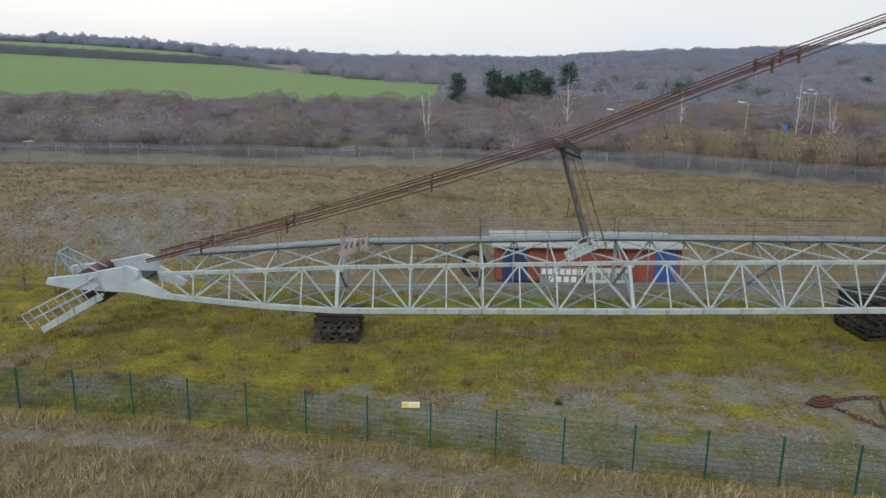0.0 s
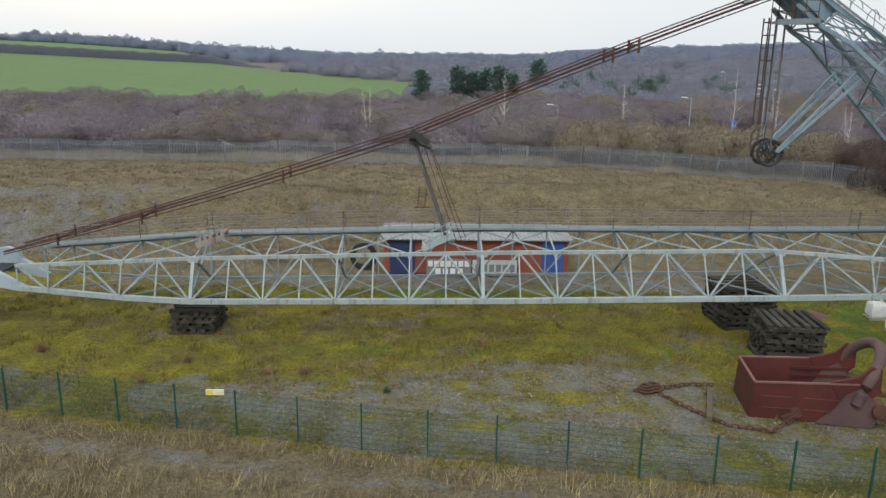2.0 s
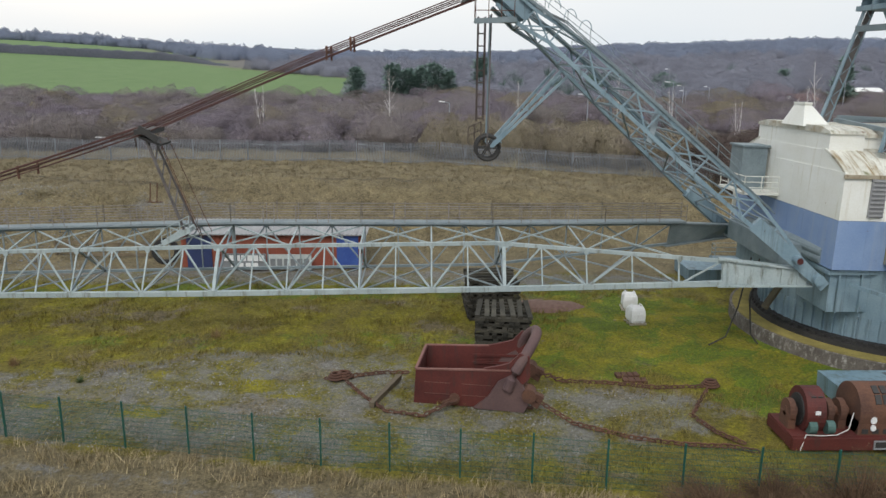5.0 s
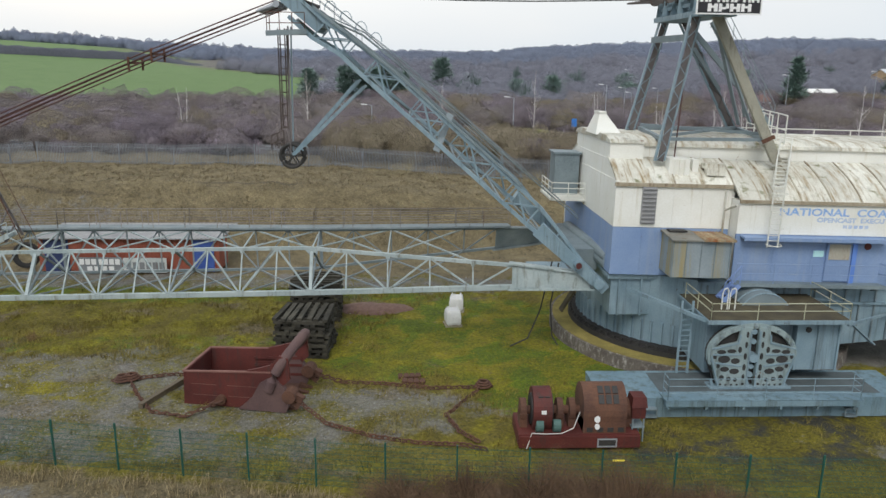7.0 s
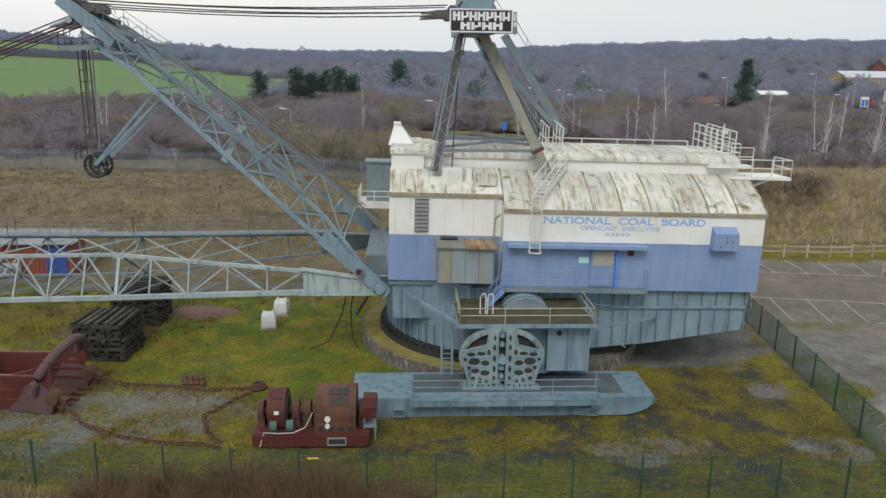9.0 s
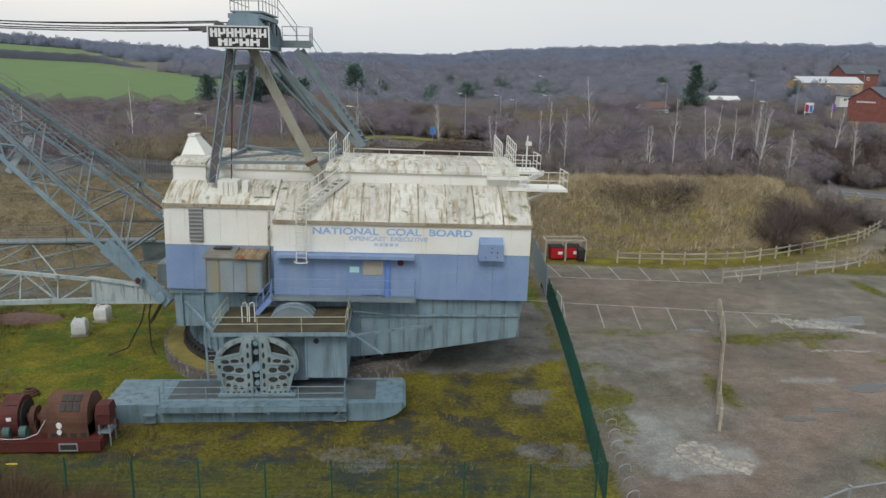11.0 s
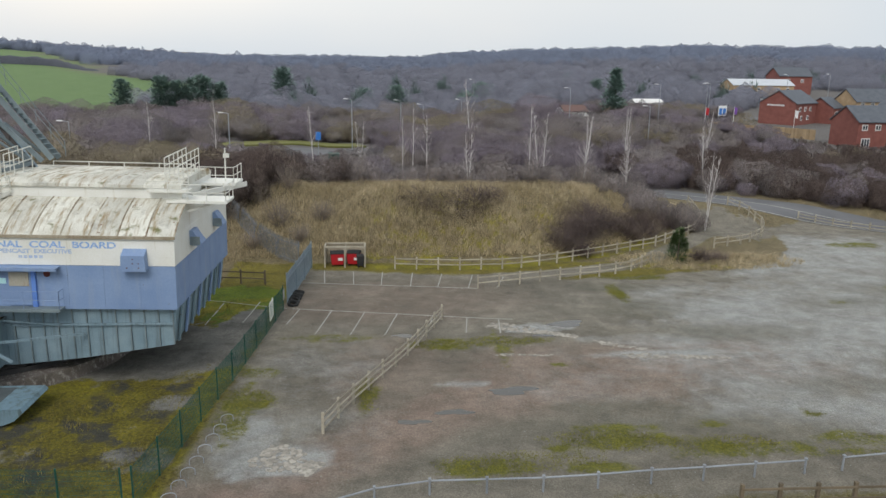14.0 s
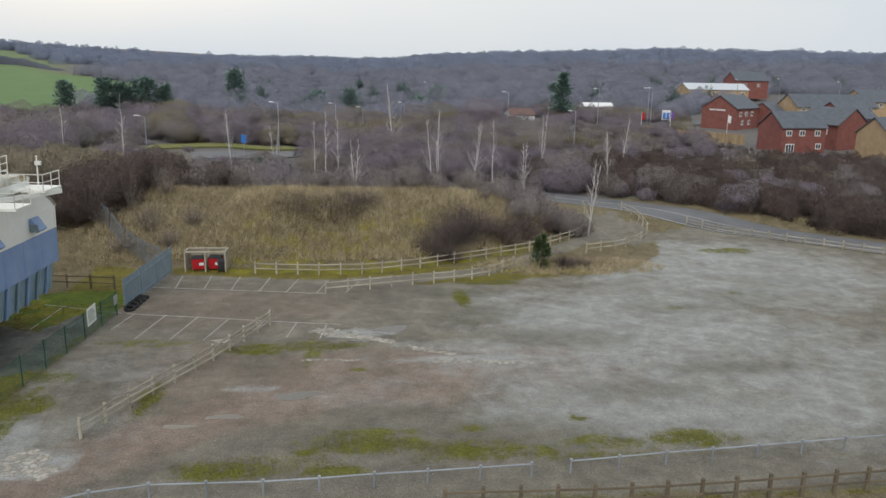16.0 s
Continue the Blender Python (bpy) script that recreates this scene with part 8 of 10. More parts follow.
def wheelie(x, y, turn, material, name, label, w=1.2, d=0.9, h=1.15):
    e = thing(name, (x, y, G(x, y)), label, "bin", "bins", turn=turn)
    bm = B()
    prism(bm, [(-w * .42, -d * .4, 0.18), (w * .42, -d * .4, 0.18), (w * .42, d * .4, 0.18), (-w * .42, d * .4, 0.18), (-w / 2, -d / 2, h), (w / 2, -d / 2, h), (w / 2, d / 2, h), (-w / 2, d / 2, h)])
    bodyp = part("body", bm, material, e)
    bm = B()
    prism(bm, [(-w * .52, -d * .53, h), (w * .52, -d * .53, h), (w * .52, d * .53, h), (-w * .52, d * .53, h), (-w * .5, -d * .5, h + .06), (w * .5, -d * .5, h + .06), (w * .48, d * .45, h + .16), (-w * .48, d * .45, h + .16)])
    part("lid", bm, tyre_black if material is bin_red else material, e)
    for sx in (-1, 1):
        for sy in (-1, 1):
            bm = B()
            tube(bm, (sx * w * .36 - .03, sy * d * .34, 0.1), (sx * w * .36 + .03, sy * d * .34, 0.1), 0.1, n=12)
            part("wheel", bm, tyre_black, e)
    if material is bin_red:
        bm = B()
        box(bm, 0.05, w * .38, -d * .5, -d * .47, 0.55, 0.8)
        part("label_panel", bm, sign_white, bodyp)


wheelie(65.3, 56.35, 6, bin_red, "wheeled_bin", "red wheeled waste bin with black lid")
wheelie(66.75, 56.5, -4, bin_red, "wheeled_bin", "red wheeled waste bin with black lid")
wheelie(67.35, 55.75, 10, tyre_black, "wheeled_bin", "small black wheeled bin in the bin store", 0.6, 0.6, 1.0)
# puddles


puddle_mat = bpy.data.materials.new("puddle_water")
pn, pl = links_of(puddle_mat)
pn["Principled BSDF"].inputs["Base Color"].default_value = (0.06, 0.055, 0.045, 1)
pn["Principled BSDF"].inputs["Roughness"].default_value = 0.03
pn["Principled BSDF"].inputs["IOR"].default_value = 1.6


def puddle(x, y, rx, ry, seed):
    bm = B()
    r = random.Random(seed)
    ph = [r.uniform(0, 6.28) for _ in range(3)]
    rim = []
    for i in range(28):
        a = 2 * math.pi * i / 28
        k = 1 + 0.25 * math.sin(2 * a + ph[0]) + 0.18 * math.sin(3 * a + ph[1]) + 0.1 * math.sin(5 * a + ph[2])
        rim.append(bm.verts.new((rx * k * math.cos(a), ry * k * math.sin(a), 0)))
    bm.faces.new(rim)
    z = max(G(x + rx * math.cos(a) * 0.9, y + ry * math.sin(a) * 0.9) for a in np.linspace(0, 6.28, 14))
    bm.transform(Matrix.Translation((x, y, z + 0.004)))
    lone("puddle", bm, puddle_mat, (x, y, 0), "shallow rain puddle on worn tarmac", "puddle", "puddles", "structure")


for k, q in enumerate(((82.2, 40.4, 1.4, 0.55), (80.6, 38.2, 0.9, 0.3), (76.6, 29.5, 1.3, 0.5), (73.2, 27.0, 0.8, 0.35), (71.0, 26.0, 0.7, 0.3), (70.8, 38.3, 0.8, 0.3))):
    puddle(*q, k)

# pale broken paving in the car park
pale_stone = surface("pale_stone", (0.235, 0.212, 0.178), (0.38, 0.35, 0.30), 0.9, jitter=0.3, fine=25, grime=0.5)
flat_me = []
for k in range(4):
    bm = B()
    r = random.Random(40 + k)
    n = 7
    rim = [(math.cos(2 * math.pi * i / n) * r.uniform(0.75, 1.1), math.sin(2 * math.pi * i / n) * r.uniform(0.7, 1.05)) for i in range(n)]
    extrude(bm, rim, 'z', -0.05, 0.006)
    flat_me.append(mesh_of("flat_stone", bm, pale_stone))


def stone_strip(a, b, width, size, label, count):
    e = thing("stone_strip", (*a, G(*a)), label, "paving", "stone strips")
    inv = e.matrix_world.inverted()
    d = Vector((b[0] - a[0], b[1] - a[1]))
    nrm = Vector((-d.y, d.x)).normalized()
    for i in range(count):
        t, u = RS.random(), RS.uniform(-0.5, 0.5)
        w = width * (0.5 + 0.5 * math.sin(math.pi * min(1, t * 1.2 + 0.15)))
        p = Vector(a) + d * t + nrm * (u * w)
        s = size * RS.uniform(0.5, 1.2)
        piece("flat_stone", flat_me[i % 4], e, inv @ pose(p.x, p.y, G(p.x, p.y) + 0.008, 0, 0, RS.uniform(0, 360)) @ Matrix.Diagonal((s, s * 0.8, 1, 1)))


stone_strip((76.7, 40.4), (82.4, 37.8), 1.3, 0.16, "strip of pale broken stone across the car park", 230)
stone_strip((83.2, 36.9), (86.2, 35.4), 0.7, 0.17, "strip of pale broken stone across the car park", 60)
stone_strip((84.5, 34.4), (91.0, 33.8), 0.9, 0.17, "strip of pale broken stone across the car park", 120)
stone_strip((63.9, 23.2), (66.6, 21.6), 2.4, 0.17, "patch of pale broken paving in the car park", 210)
stone_strip((76.5, 34.8), (80.0, 34.6), 0.35, 0.14, "line of pale broken stone in the tarmac", 40)

# low heap of red chippings behind the cribs
bm = B()
for ring_r, z in ((1.0, -0.05), (0.75, 0.18), (0.4, 0.3), (0.0, 0.34)):
    for i in range(26 if ring_r else 1):
        a = 2 * math.pi * i / 26
        k = ring_r * (1 + 0.12 * math.sin(3 * a + 1) + 0.05 * RS.uniform(-1, 1))
        bm.verts.new((27.7 + 2.4 * k * math.cos(a), 40.8 + 1.2 * k * math.sin(a), z + RS.uniform(-0.03, 0.03)))
bm.verts.ensure_lookup_table()
for lv in range(2):
    for i in range(26):
        bm.faces.new([bm.verts[j] for j in (lv * 26 + i, lv * 26 + (i + 1) % 26, (lv + 1) * 26 + (i + 1) % 26, (lv + 1) * 26 + i)])
for i in range(26):
    bm.faces.new([bm.verts[j] for j in (52 + i, 52 + (i + 1) % 26, 78)])
lone("stone_heap", bm, surface("red_chippings", (0.13, 0.075, 0.06), (0.22, 0.135, 0.11), 0.9, scale=4, fine=30, bump=0.8), (27.7, 40.8, 0), "low heap of red-brown stone on the grass", "heap", kind="stuff", smooth=True)

# ---------------------------------------------------------------- roads, cars, lamps and buildings beyond
asphalt = surface("asphalt", (0.10, 0.10, 0.105), (0.16, 0.16, 0.165), 0.8, scale=0.3)
verge_mat = surface("verge", (0.12, 0.13, 0.03), (0.20, 0.19, 0.06), 0.95)


def ribbon(points, width, lift, name, material, label, thick=0.3, step=2.0):
    """A strip of road laid over the ground along a polyline."""
    pts = along(points, step)
    bm = B()
    rows = []
    for x, y, a in pts:
        nx_, ny_ = -math.sin(radians(a)), math.cos(radians(a))
        row = []
        for k, d in ((-1, thick), (-1, 0), (-0.5, 0), (0, 0), (0.5, 0), (1, 0), (1, thick)):
            qx, qy = x + nx_ * k * width / 2, y + ny_ * k * width / 2
            row.append(bm.verts.new((qx, qy, G(qx, qy) + lift - d)))
        rows.append(row)
    for p, q in zip(rows[:-1], rows[1:]):
        for i in range(6):
            bm.faces.new((p[i], q[i], q[i + 1], p[i + 1]))
    return lone(name, bm, material, (points[0][0], points[0][1], 0), label, name.replace("_", " "), kind="structure")


ROAD = [(60, 104), (78, 99), (92, 94.5), (103, 90.5), (115, 82), (136, 64.6), (165, 44), (230, 10)]
ribbon(ROAD, 6.4, 0.05, "road", asphalt, "grey asphalt access road curving behind the car park")
ribbon(ROAD, 0.12, 0.07, "centre_line", white_line, "worn white centre line", 0.02)
ribbon([(p[0] - 1.9, p[1] - 2.4) for p in ROAD[2:]], 0.14, 0.075, "edge_line", white_line, "worn white edge line", 0.02)
ribbon([(-140, 99), (-60, 97.5), (10, 97), (40, 102), (56, 128), (90, 152), (150, 184), (215, 215)], 7.0, 0.25, "road", asphalt, "grey asphalt main road with street lamps")
ribbon([(30, 118), (50, 137), (66, 146)], 5.0, 0.35, "verge", verge_mat, "mown green road verge")


def car(x, y, turn, material, label, drop=-0.75):
    e = thing("car", (x, y, G(x, y) + drop), label, "car", "parked cars", turn=turn)
    bm = B()
    prof = [(-2.1, 0.3), (-2.15, 0.75), (-1.95, 0.95), (-1.0, 1.0), (1.0, 1.0), (1.95, 0.85), (2.15, 0.6), (2.1, 0.3)]
    extrude(bm, prof, 'y', -0.85, 0.85)
    part("body", bm, material, e)
    bm = B()
    prism(bm, [(-1.7, -0.8, 0.98), (1.1, -0.8, 0.98), (1.1, 0.8, 0.98), (-1.7, 0.8, 0.98), (-1.2, -0.65, 1.45), (0.4, -0.65, 1.45), (0.4, 0.65, 1.45), (-1.2, 0.65, 1.45)])
    part("cabin_glass", bm, glass, e)
    bm = B()
    box(bm, -1.2, 0.4, -0.66, 0.66, 1.45, 1.5)
    part("roof", bm, material, e)
    for sx in (-1.3, 1.35):
        for sy in (-0.8, 0.8):
            bm = B()
            tube(bm, (sx, sy - 0.1, 0.32), (sx, sy + 0.1, 0.32), 0.32, n=14)
            part("wheel", bm, tyre_black, e)


silver = surface("car_silver", (0.35, 0.36, 0.38), (0.42, 0.43, 0.45), 0.25, bump=0)
dark_car = surface("car_dark", (0.03, 0.035, 0.05), (0.05, 0.055, 0.07), 0.25, bump=0)
for x, y, m_, lb in ((-52, 96, car_paint, "white hatchback parked beyond the palisade fence"), (-28, 96, car_paint, "white car parked beyond the palisade fence"), (-20.6, 96, silver, "silver car parked beyond the palisade fence"),
                     (-7, 95.5, dark_car, "dark car parked beyond the palisade fence"), (31, 96, car_paint, "white car parked beyond the palisade fence"), (6, 96.5, silver, "silver car parked beyond the palisade fence")):
    car(x, y, 2, m_, lb)
car(150, 196, 25, car_paint, "white car on the far road", 0.25)


def lamp(x, y, h):
    e = thing("street_lamp", (x, y, G(x, y)), "tall grey street lamp with flat lantern", "street lamp", "street lamps")
    bm = B()
    tube(bm, (0, 0, -0.2), (0, 0, h), 0.1, 0.06, n=8)
    part("pole", bm, galv, e)
    bm = B()
    tube(bm, (0, 0, h), (-0.9, -0.2, h + 0.12), 0.05, n=6)
    part("arm", bm, galv, e)
    bm = B()
    beam(bm, (-0.7, -0.15, h + 0.12), (-1.5, -0.32, h + 0.18), 0.3, 0.14)
    part("lantern", bm, sign_white, e)


for x, y, h in ((63.4, 129.4, 10), (72.6, 151, 9), (78, 165, 7.5), (98, 240, 10), (111, 161, 10), (133.5, 166, 10), (150, 178, 10), (152, 181, 10), (196, 225, 11), (214, 232, 11), (240, 240, 10), (45, 112, 7), (24, 104, 6), (118, 128, 8), (88, 178, 8)):
    lamp(x, y, h)
bs = thing("road_sign", (57.5, 127, G(57.5, 127)), "blue road sign on a grey post", "sign")
bm = B()
tube(bm, (0, 0, 0), (0, 0, 3.6), 0.06, n=8)
part("post", bm, galv, bs)
bm = B()
box(bm, -0.45, 0.45, -0.1, -0.06, 2.6, 4.0)
part("panel", bm, surface("sign_blue", (0.03, 0.16, 0.5), (0.05, 0.2, 0.55), 0.4), bs)
binx = thing("grit_bin", (60.5, 122, G(60.5, 122)), "dark green grit bin beside the road", "bin")
bm = B()
prism(bm, [(-0.9, -0.5, 0), (0.9, -0.5, 0), (0.9, 0.5, 0), (-0.9, 0.5, 0), (-1.0, -0.6, 1.0), (1.0, -0.6, 1.0), (1.0, 0.6, 1.2), (-1.0, 0.6, 1.2)])
part("body", bm, green_fence, binx)
bench = thing("picnic_frame", (83, 84, G(83, 84) + 0.2), "yellowed timber frame among the shrubs", "timber frame")
bm = B()
box(bm, -1.8, 0.8, -0.1, 0.1, 0.6, 0.8)
box(bm, -1.6, -1.45, -0.1, 0.1, -0.8, 0.8)
box(bm, 0.6, 0.75, -0.1, 0.1, -0.8, 1.5)
box(bm, 0.7, 1.6, -0.1, 0.1, 1.3, 1.45)
box(bm, 1.5, 1.62, -0.1, 0.1, 0.6, 1.45)
part("frame", bm, surface("yellow_wood", (0.42, 0.35, 0.12), (0.5, 0.42, 0.18), 0.8), bench)


def house_at(x, y, z, turn, w, d, eave, ridge, wall, roof, label, windows=((0.2, 0.66), (0.5, 0.66), (0.8, 0.66)), doors=(), name="house", gable_windows=()):
    """Gabled house: ridge along its width w; windows and doors as (share of width, height share) on the near side."""
    e = thing(name, (x, y, z), label, "house" if name == "house" else "building", "houses beyond", turn=turn)
    bm = B()
    extrude(bm, [(-d / 2, -1.0), (d / 2, -1.0), (d / 2, eave), (0, ridge - 0.1), (-d / 2, eave)], 'x', -w / 2, w / 2)
    wl_ = part("wall", bm, wall, e)
    bm = B()
    for s in (-1, 1):
        run = d / 2 + 0.35
        drop = (ridge - eave) * 0.35 / (d / 2)
        pts = [(-w / 2 - 0.25, s * run, eave - drop), (w / 2 + 0.25, s * run, eave - drop), (w / 2 + 0.25, 0, ridge), (-w / 2 - 0.25, 0, ridge)]
        prism(bm, pts + [(p[0], p[1], p[2] + 0.18) for p in pts])
    part("roof", bm, roof, e)

    def pane(cx, cy, cz, ww, hh, axis):
        bm = B()
        if axis == 'x':
            box(bm, cx - ww / 2, cx + ww / 2, cy - 0.06, cy, cz - hh / 2, cz + hh / 2)
        else:
            box(bm, cx - 0.06, cx, cy - ww / 2, cy + ww / 2, cz - hh / 2, cz + hh / 2)
        win = part("window", bm, render_white, wl_)
        n = 2 if ww < 1.5 else 3
        for i in range(n):
            bm = B()
            a, b = -ww / 2 + 0.15 + i * (ww - 0.15) / n, -ww / 2 + (i + 1) * (ww - 0.15) / n
            if axis == 'x':
                box(bm, cx + a, cx + b, cy - 0.075, cy - 0.06, cz - hh / 2 + 0.17, cz + hh / 2 - 0.17)
            else:
                box(bm, cx - 0.075, cx - 0.06, cy + a, cy + b, cz - hh / 2 + 0.17, cz + hh / 2 - 0.17)
            part("pane", bm, glass, win)
    for u, v in windows:
        pane(-w / 2 + u * w, -d / 2, v * eave, 1.25, 1.15, 'x')
    for u in doors:
        pane(-w / 2 + u * w, -d / 2, 1.05, 1.9, 2.1, 'x')
    for u, v in gable_windows:
        pane(-w / 2, -d / 2 + u * d, v * eave, 1.1, 1.15, 'y')
    return e


sale = house_at(174.5, 183.5, 4.3, 38, 12.5, 9.4, 5.2, 8.2, brick_red, slate, "red brick gabled house with slate roof and lettered gable", ((0.2, 0.7), (0.45, 0.7), (0.7, 0.7), (0.3, 0.28), (0.6, 0.28)))
bm = B()
for i in range(9):
    box(bm, -6.3, -6.27, 2.3 - i * 0.5, 2.65 - i * 0.5, 4.4, 4.8)
part("sign_bars", bm, sign_white, sale)
house_at(186, 186, 4.3, 38, 7, 7, 4.0, 6.4, brick_red, slate, "red brick house with slate roof", ((0.3, 0.6), (0.7, 0.6)))
house_at(163.5, 133.5, 3.0, 8, 9.8, 7.5, 5.3, 8.0, brick_red, slate, "red brick house with white framed windows", ((0.15, 0.78), (0.45, 0.78), (0.8, 0.78), (0.85, 0.3)), (0.2,))
house_at(176.5, 141, 3.2, -70, 10, 9, 5.3, 8.4, brick_red, slate, "red brick house gable with slate roof", ((0.3, 0.7), (0.7, 0.7)))
house_at(179.5, 124, 2.4, 8, 12, 8, 5.4, 8.3, brick_buff, slate, "buff brick house with white framed windows", ((0.12, 0.8), (0.33, 0.8), (0.7, 0.8)), (0.18, 0.75))
house_at(186, 152, 4.0, 20, 10, 9, 5.2, 8.4, brick_red, slate, "red brick house with slate roof", ((0.3, 0.7), (0.7, 0.7)))
house_at(204, 188, 5.0, 10, 26, 8, 5.0, 8.0, brick_buff, slate, "buff brick terrace with gabled dormers", tuple((0.08 + i * 0.12, 0.82) for i in range(8)))
house_at(232, 205, 6, 10, 22, 9, 5, 8.2, brick_buff, slate, "buff brick terrace with slate roof", tuple((0.1 + i * 0.16, 0.8) for i in range(6)))
house_at(204.5, 262, 9.3, 6, 24, 9, 3.0, 5.0, brick_buff, surface("pale_roof", (0.5, 0.52, 0.55), (0.6, 0.62, 0.64), 0.5), "long low building with pale metal roof", tuple((0.1 + i * 0.16, 0.55) for i in range(6)), name="low_building")
house_at(226, 280, 9.6, 6, 14, 9, 6.0, 9.0, brick_red, slate, "red brick building with slate roof", ((0.3, 0.7), (0.7, 0.7)), name="brick_building")
house_at(114.5, 190, 2.0, 18, 8, 6, 2.3, 3.7, render_white, tile_red, "white rendered bungalow with red tile roof", ((0.25, 0.55), (0.7, 0.55)), name="bungalow")
house_at(121, 200, 3.3, 12, 7, 6, 2.5, 3.9, render_white, tile_red, "white rendered bungalow with red tile roof", ((0.3, 0.55), (0.7, 0.55)), name="bungalow")
house_at(148, 217, 5.2, 8, 9, 4, 2.4, 3.3, render_white, render_white, "white mobile home under bare trees", ((0.2, 0.55), (0.5, 0.55), (0.8, 0.55)), name="mobile_home")
house_at(190, 225, 6.5, 10, 3.5, 2.0, 2.4, 2.6, render_white, slate, "small white roadside bus shelter", ((0.5, 0.55),), name="bus_shelter")
# boundary boarding by the houses
bf = thing("board_fence", (141, 166, G(141, 166)), "tan close-boarded fence along the new houses", "fence", "timber fences")
bm = B()
box(bm, 0, 0.34, -0.03, 0.03, -0.1, 2.1)
board_me = mesh_of("board", bm, surface("fence_tan", (0.30, 0.21, 0.12), (0.38, 0.28, 0.17), 0.85, jitter=0.15))
binv = bf.matrix_world.inverted()
for (xa, ya), (xb, yb) in (((141, 166), (147.5, 151)), ((147.5, 151), (158, 141))):
    L_ = math.hypot(xb - xa, yb - ya)
    for i in range(int(L_ / 0.36)):
        x, y = xa + (xb - xa) * i * 0.36 / L_, ya + (yb - ya) * i * 0.36 / L_
        piece("board", board_me, bf, binv @ pose(x, y, G(x, y), 0, 0, math.degrees(math.atan2(yb - ya, xb - xa))))
for i, (x, y) in enumerate(((141, 157), (149, 160), (158, 150), (165, 146), (171, 146))):
    e = thing("flag", (x, y, G(x, y)), "sales flag hanging from a white pole", "flag", "sales flags")
    bm = B()
    tube(bm, (0, 0, 0), (0, 0, 5.5), 0.05, n=6)
    part("pole", bm, sign_white, e)
    bm = B()
    extrude(bm, [(0.05, 5.4), (0.75, 5.2), (0.7, 3.6), (0.05, 3.9)], 'y', -0.02, 0.02)
    part("cloth", bm, (bin_red, surface("flag_purple", (0.16, 0.06, 0.3), (0.2, 0.08, 0.36), 0.6), sign_white)[i % 3] if i < 2 else (bin_red, MATS["flag_purple"], sign_white)[i % 3], e)
hd = thing("hoarding", (158, 186, G(158, 186)), "blue and white sales hoarding beside the road", "sign")
bm = B()
box(bm, -1.1, 1.1, -0.1, 0.0, 1.6, 4.2)
p_ = part("panel", bm, sign_white, hd)
for x0 in (-0.9, 0.1):
    bm = B()
    box(bm, x0, x0 + 0.8, -0.13, -0.1, 1.8, 3.5)
    part("blue_field", bm, MATS["sign_blue"], p_)
for s in (-0.9, 0.9):
    bm = B()
    tube(bm, (s, 0.05, 0), (s, 0.05, 4.1), 0.08, n=6)
    part("post", bm, galv, hd)

# ---------------------------------------------------------------- plants
rng = np.random.default_rng(11)


def blades_mesh(name, base, tip, width, material):
    """Many thin tapering blades or twigs; base and tip are arrays of places, width an array."""
    n = len(base)
    d = tip - base
    side = np.stack([-d[:, 1], d[:, 0], np.zeros(n)], -1) + rng.normal(0, 0.35, (n, 3)) * np.linalg.norm(d, axis=1, keepdims=True)
    side -= d * (np.sum(side * d, 1) / np.maximum(np.sum(d * d, 1), 1e-9))[:, None]
    side /= np.maximum(np.linalg.norm(side, axis=1, keepdims=True), 1e-9)
    v = np.empty((n, 3, 3))
    v[:, 0], v[:, 1], v[:, 2] = base - side * width[:, None] / 2, base + side * width[:, None] / 2, tip
    me = bpy.data.meshes.new(name)
    me.vertices.add(n * 3)
    me.vertices.foreach_set("co", v.reshape(-1))
    me.loops.add(n * 3)
    me.loops.foreach_set("vertex_index", np.arange(n * 3))
    me.polygons.add(n)
    me.polygons.foreach_set("loop_start", np.arange(0, n * 3, 3))
    me.update()
    me.materials.append(material)
    return me


def stuff(name, me, label, category):
    return tagged(new(name, me), label, category, kind="stuff")


def fine_twigs(base, tip, size, w, share=0.55):
    """Turn a share of the long stems into short twigs, lying every way through the crown."""
    k = len(base)
    tw = rng.random(k) < share
    m = int(tw.sum())
    u = rng.uniform(0.35, 1.0, (m, 1))
    mid_ = base[tw] * (1 - u) + tip[tw] * u
    d = rng.normal(0, 1, (m, 3)) + np.array([0, 0, 0.5])
    L = (np.asarray(size)[tw] if np.ndim(size) else np.full(m, size)) * rng.uniform(0.06, 0.16, m)
    base[tw], tip[tw] = mid_ - d * (L * 0.35)[:, None], mid_ + d * (L * 0.65)[:, None]
    w[tw] *= 0.75


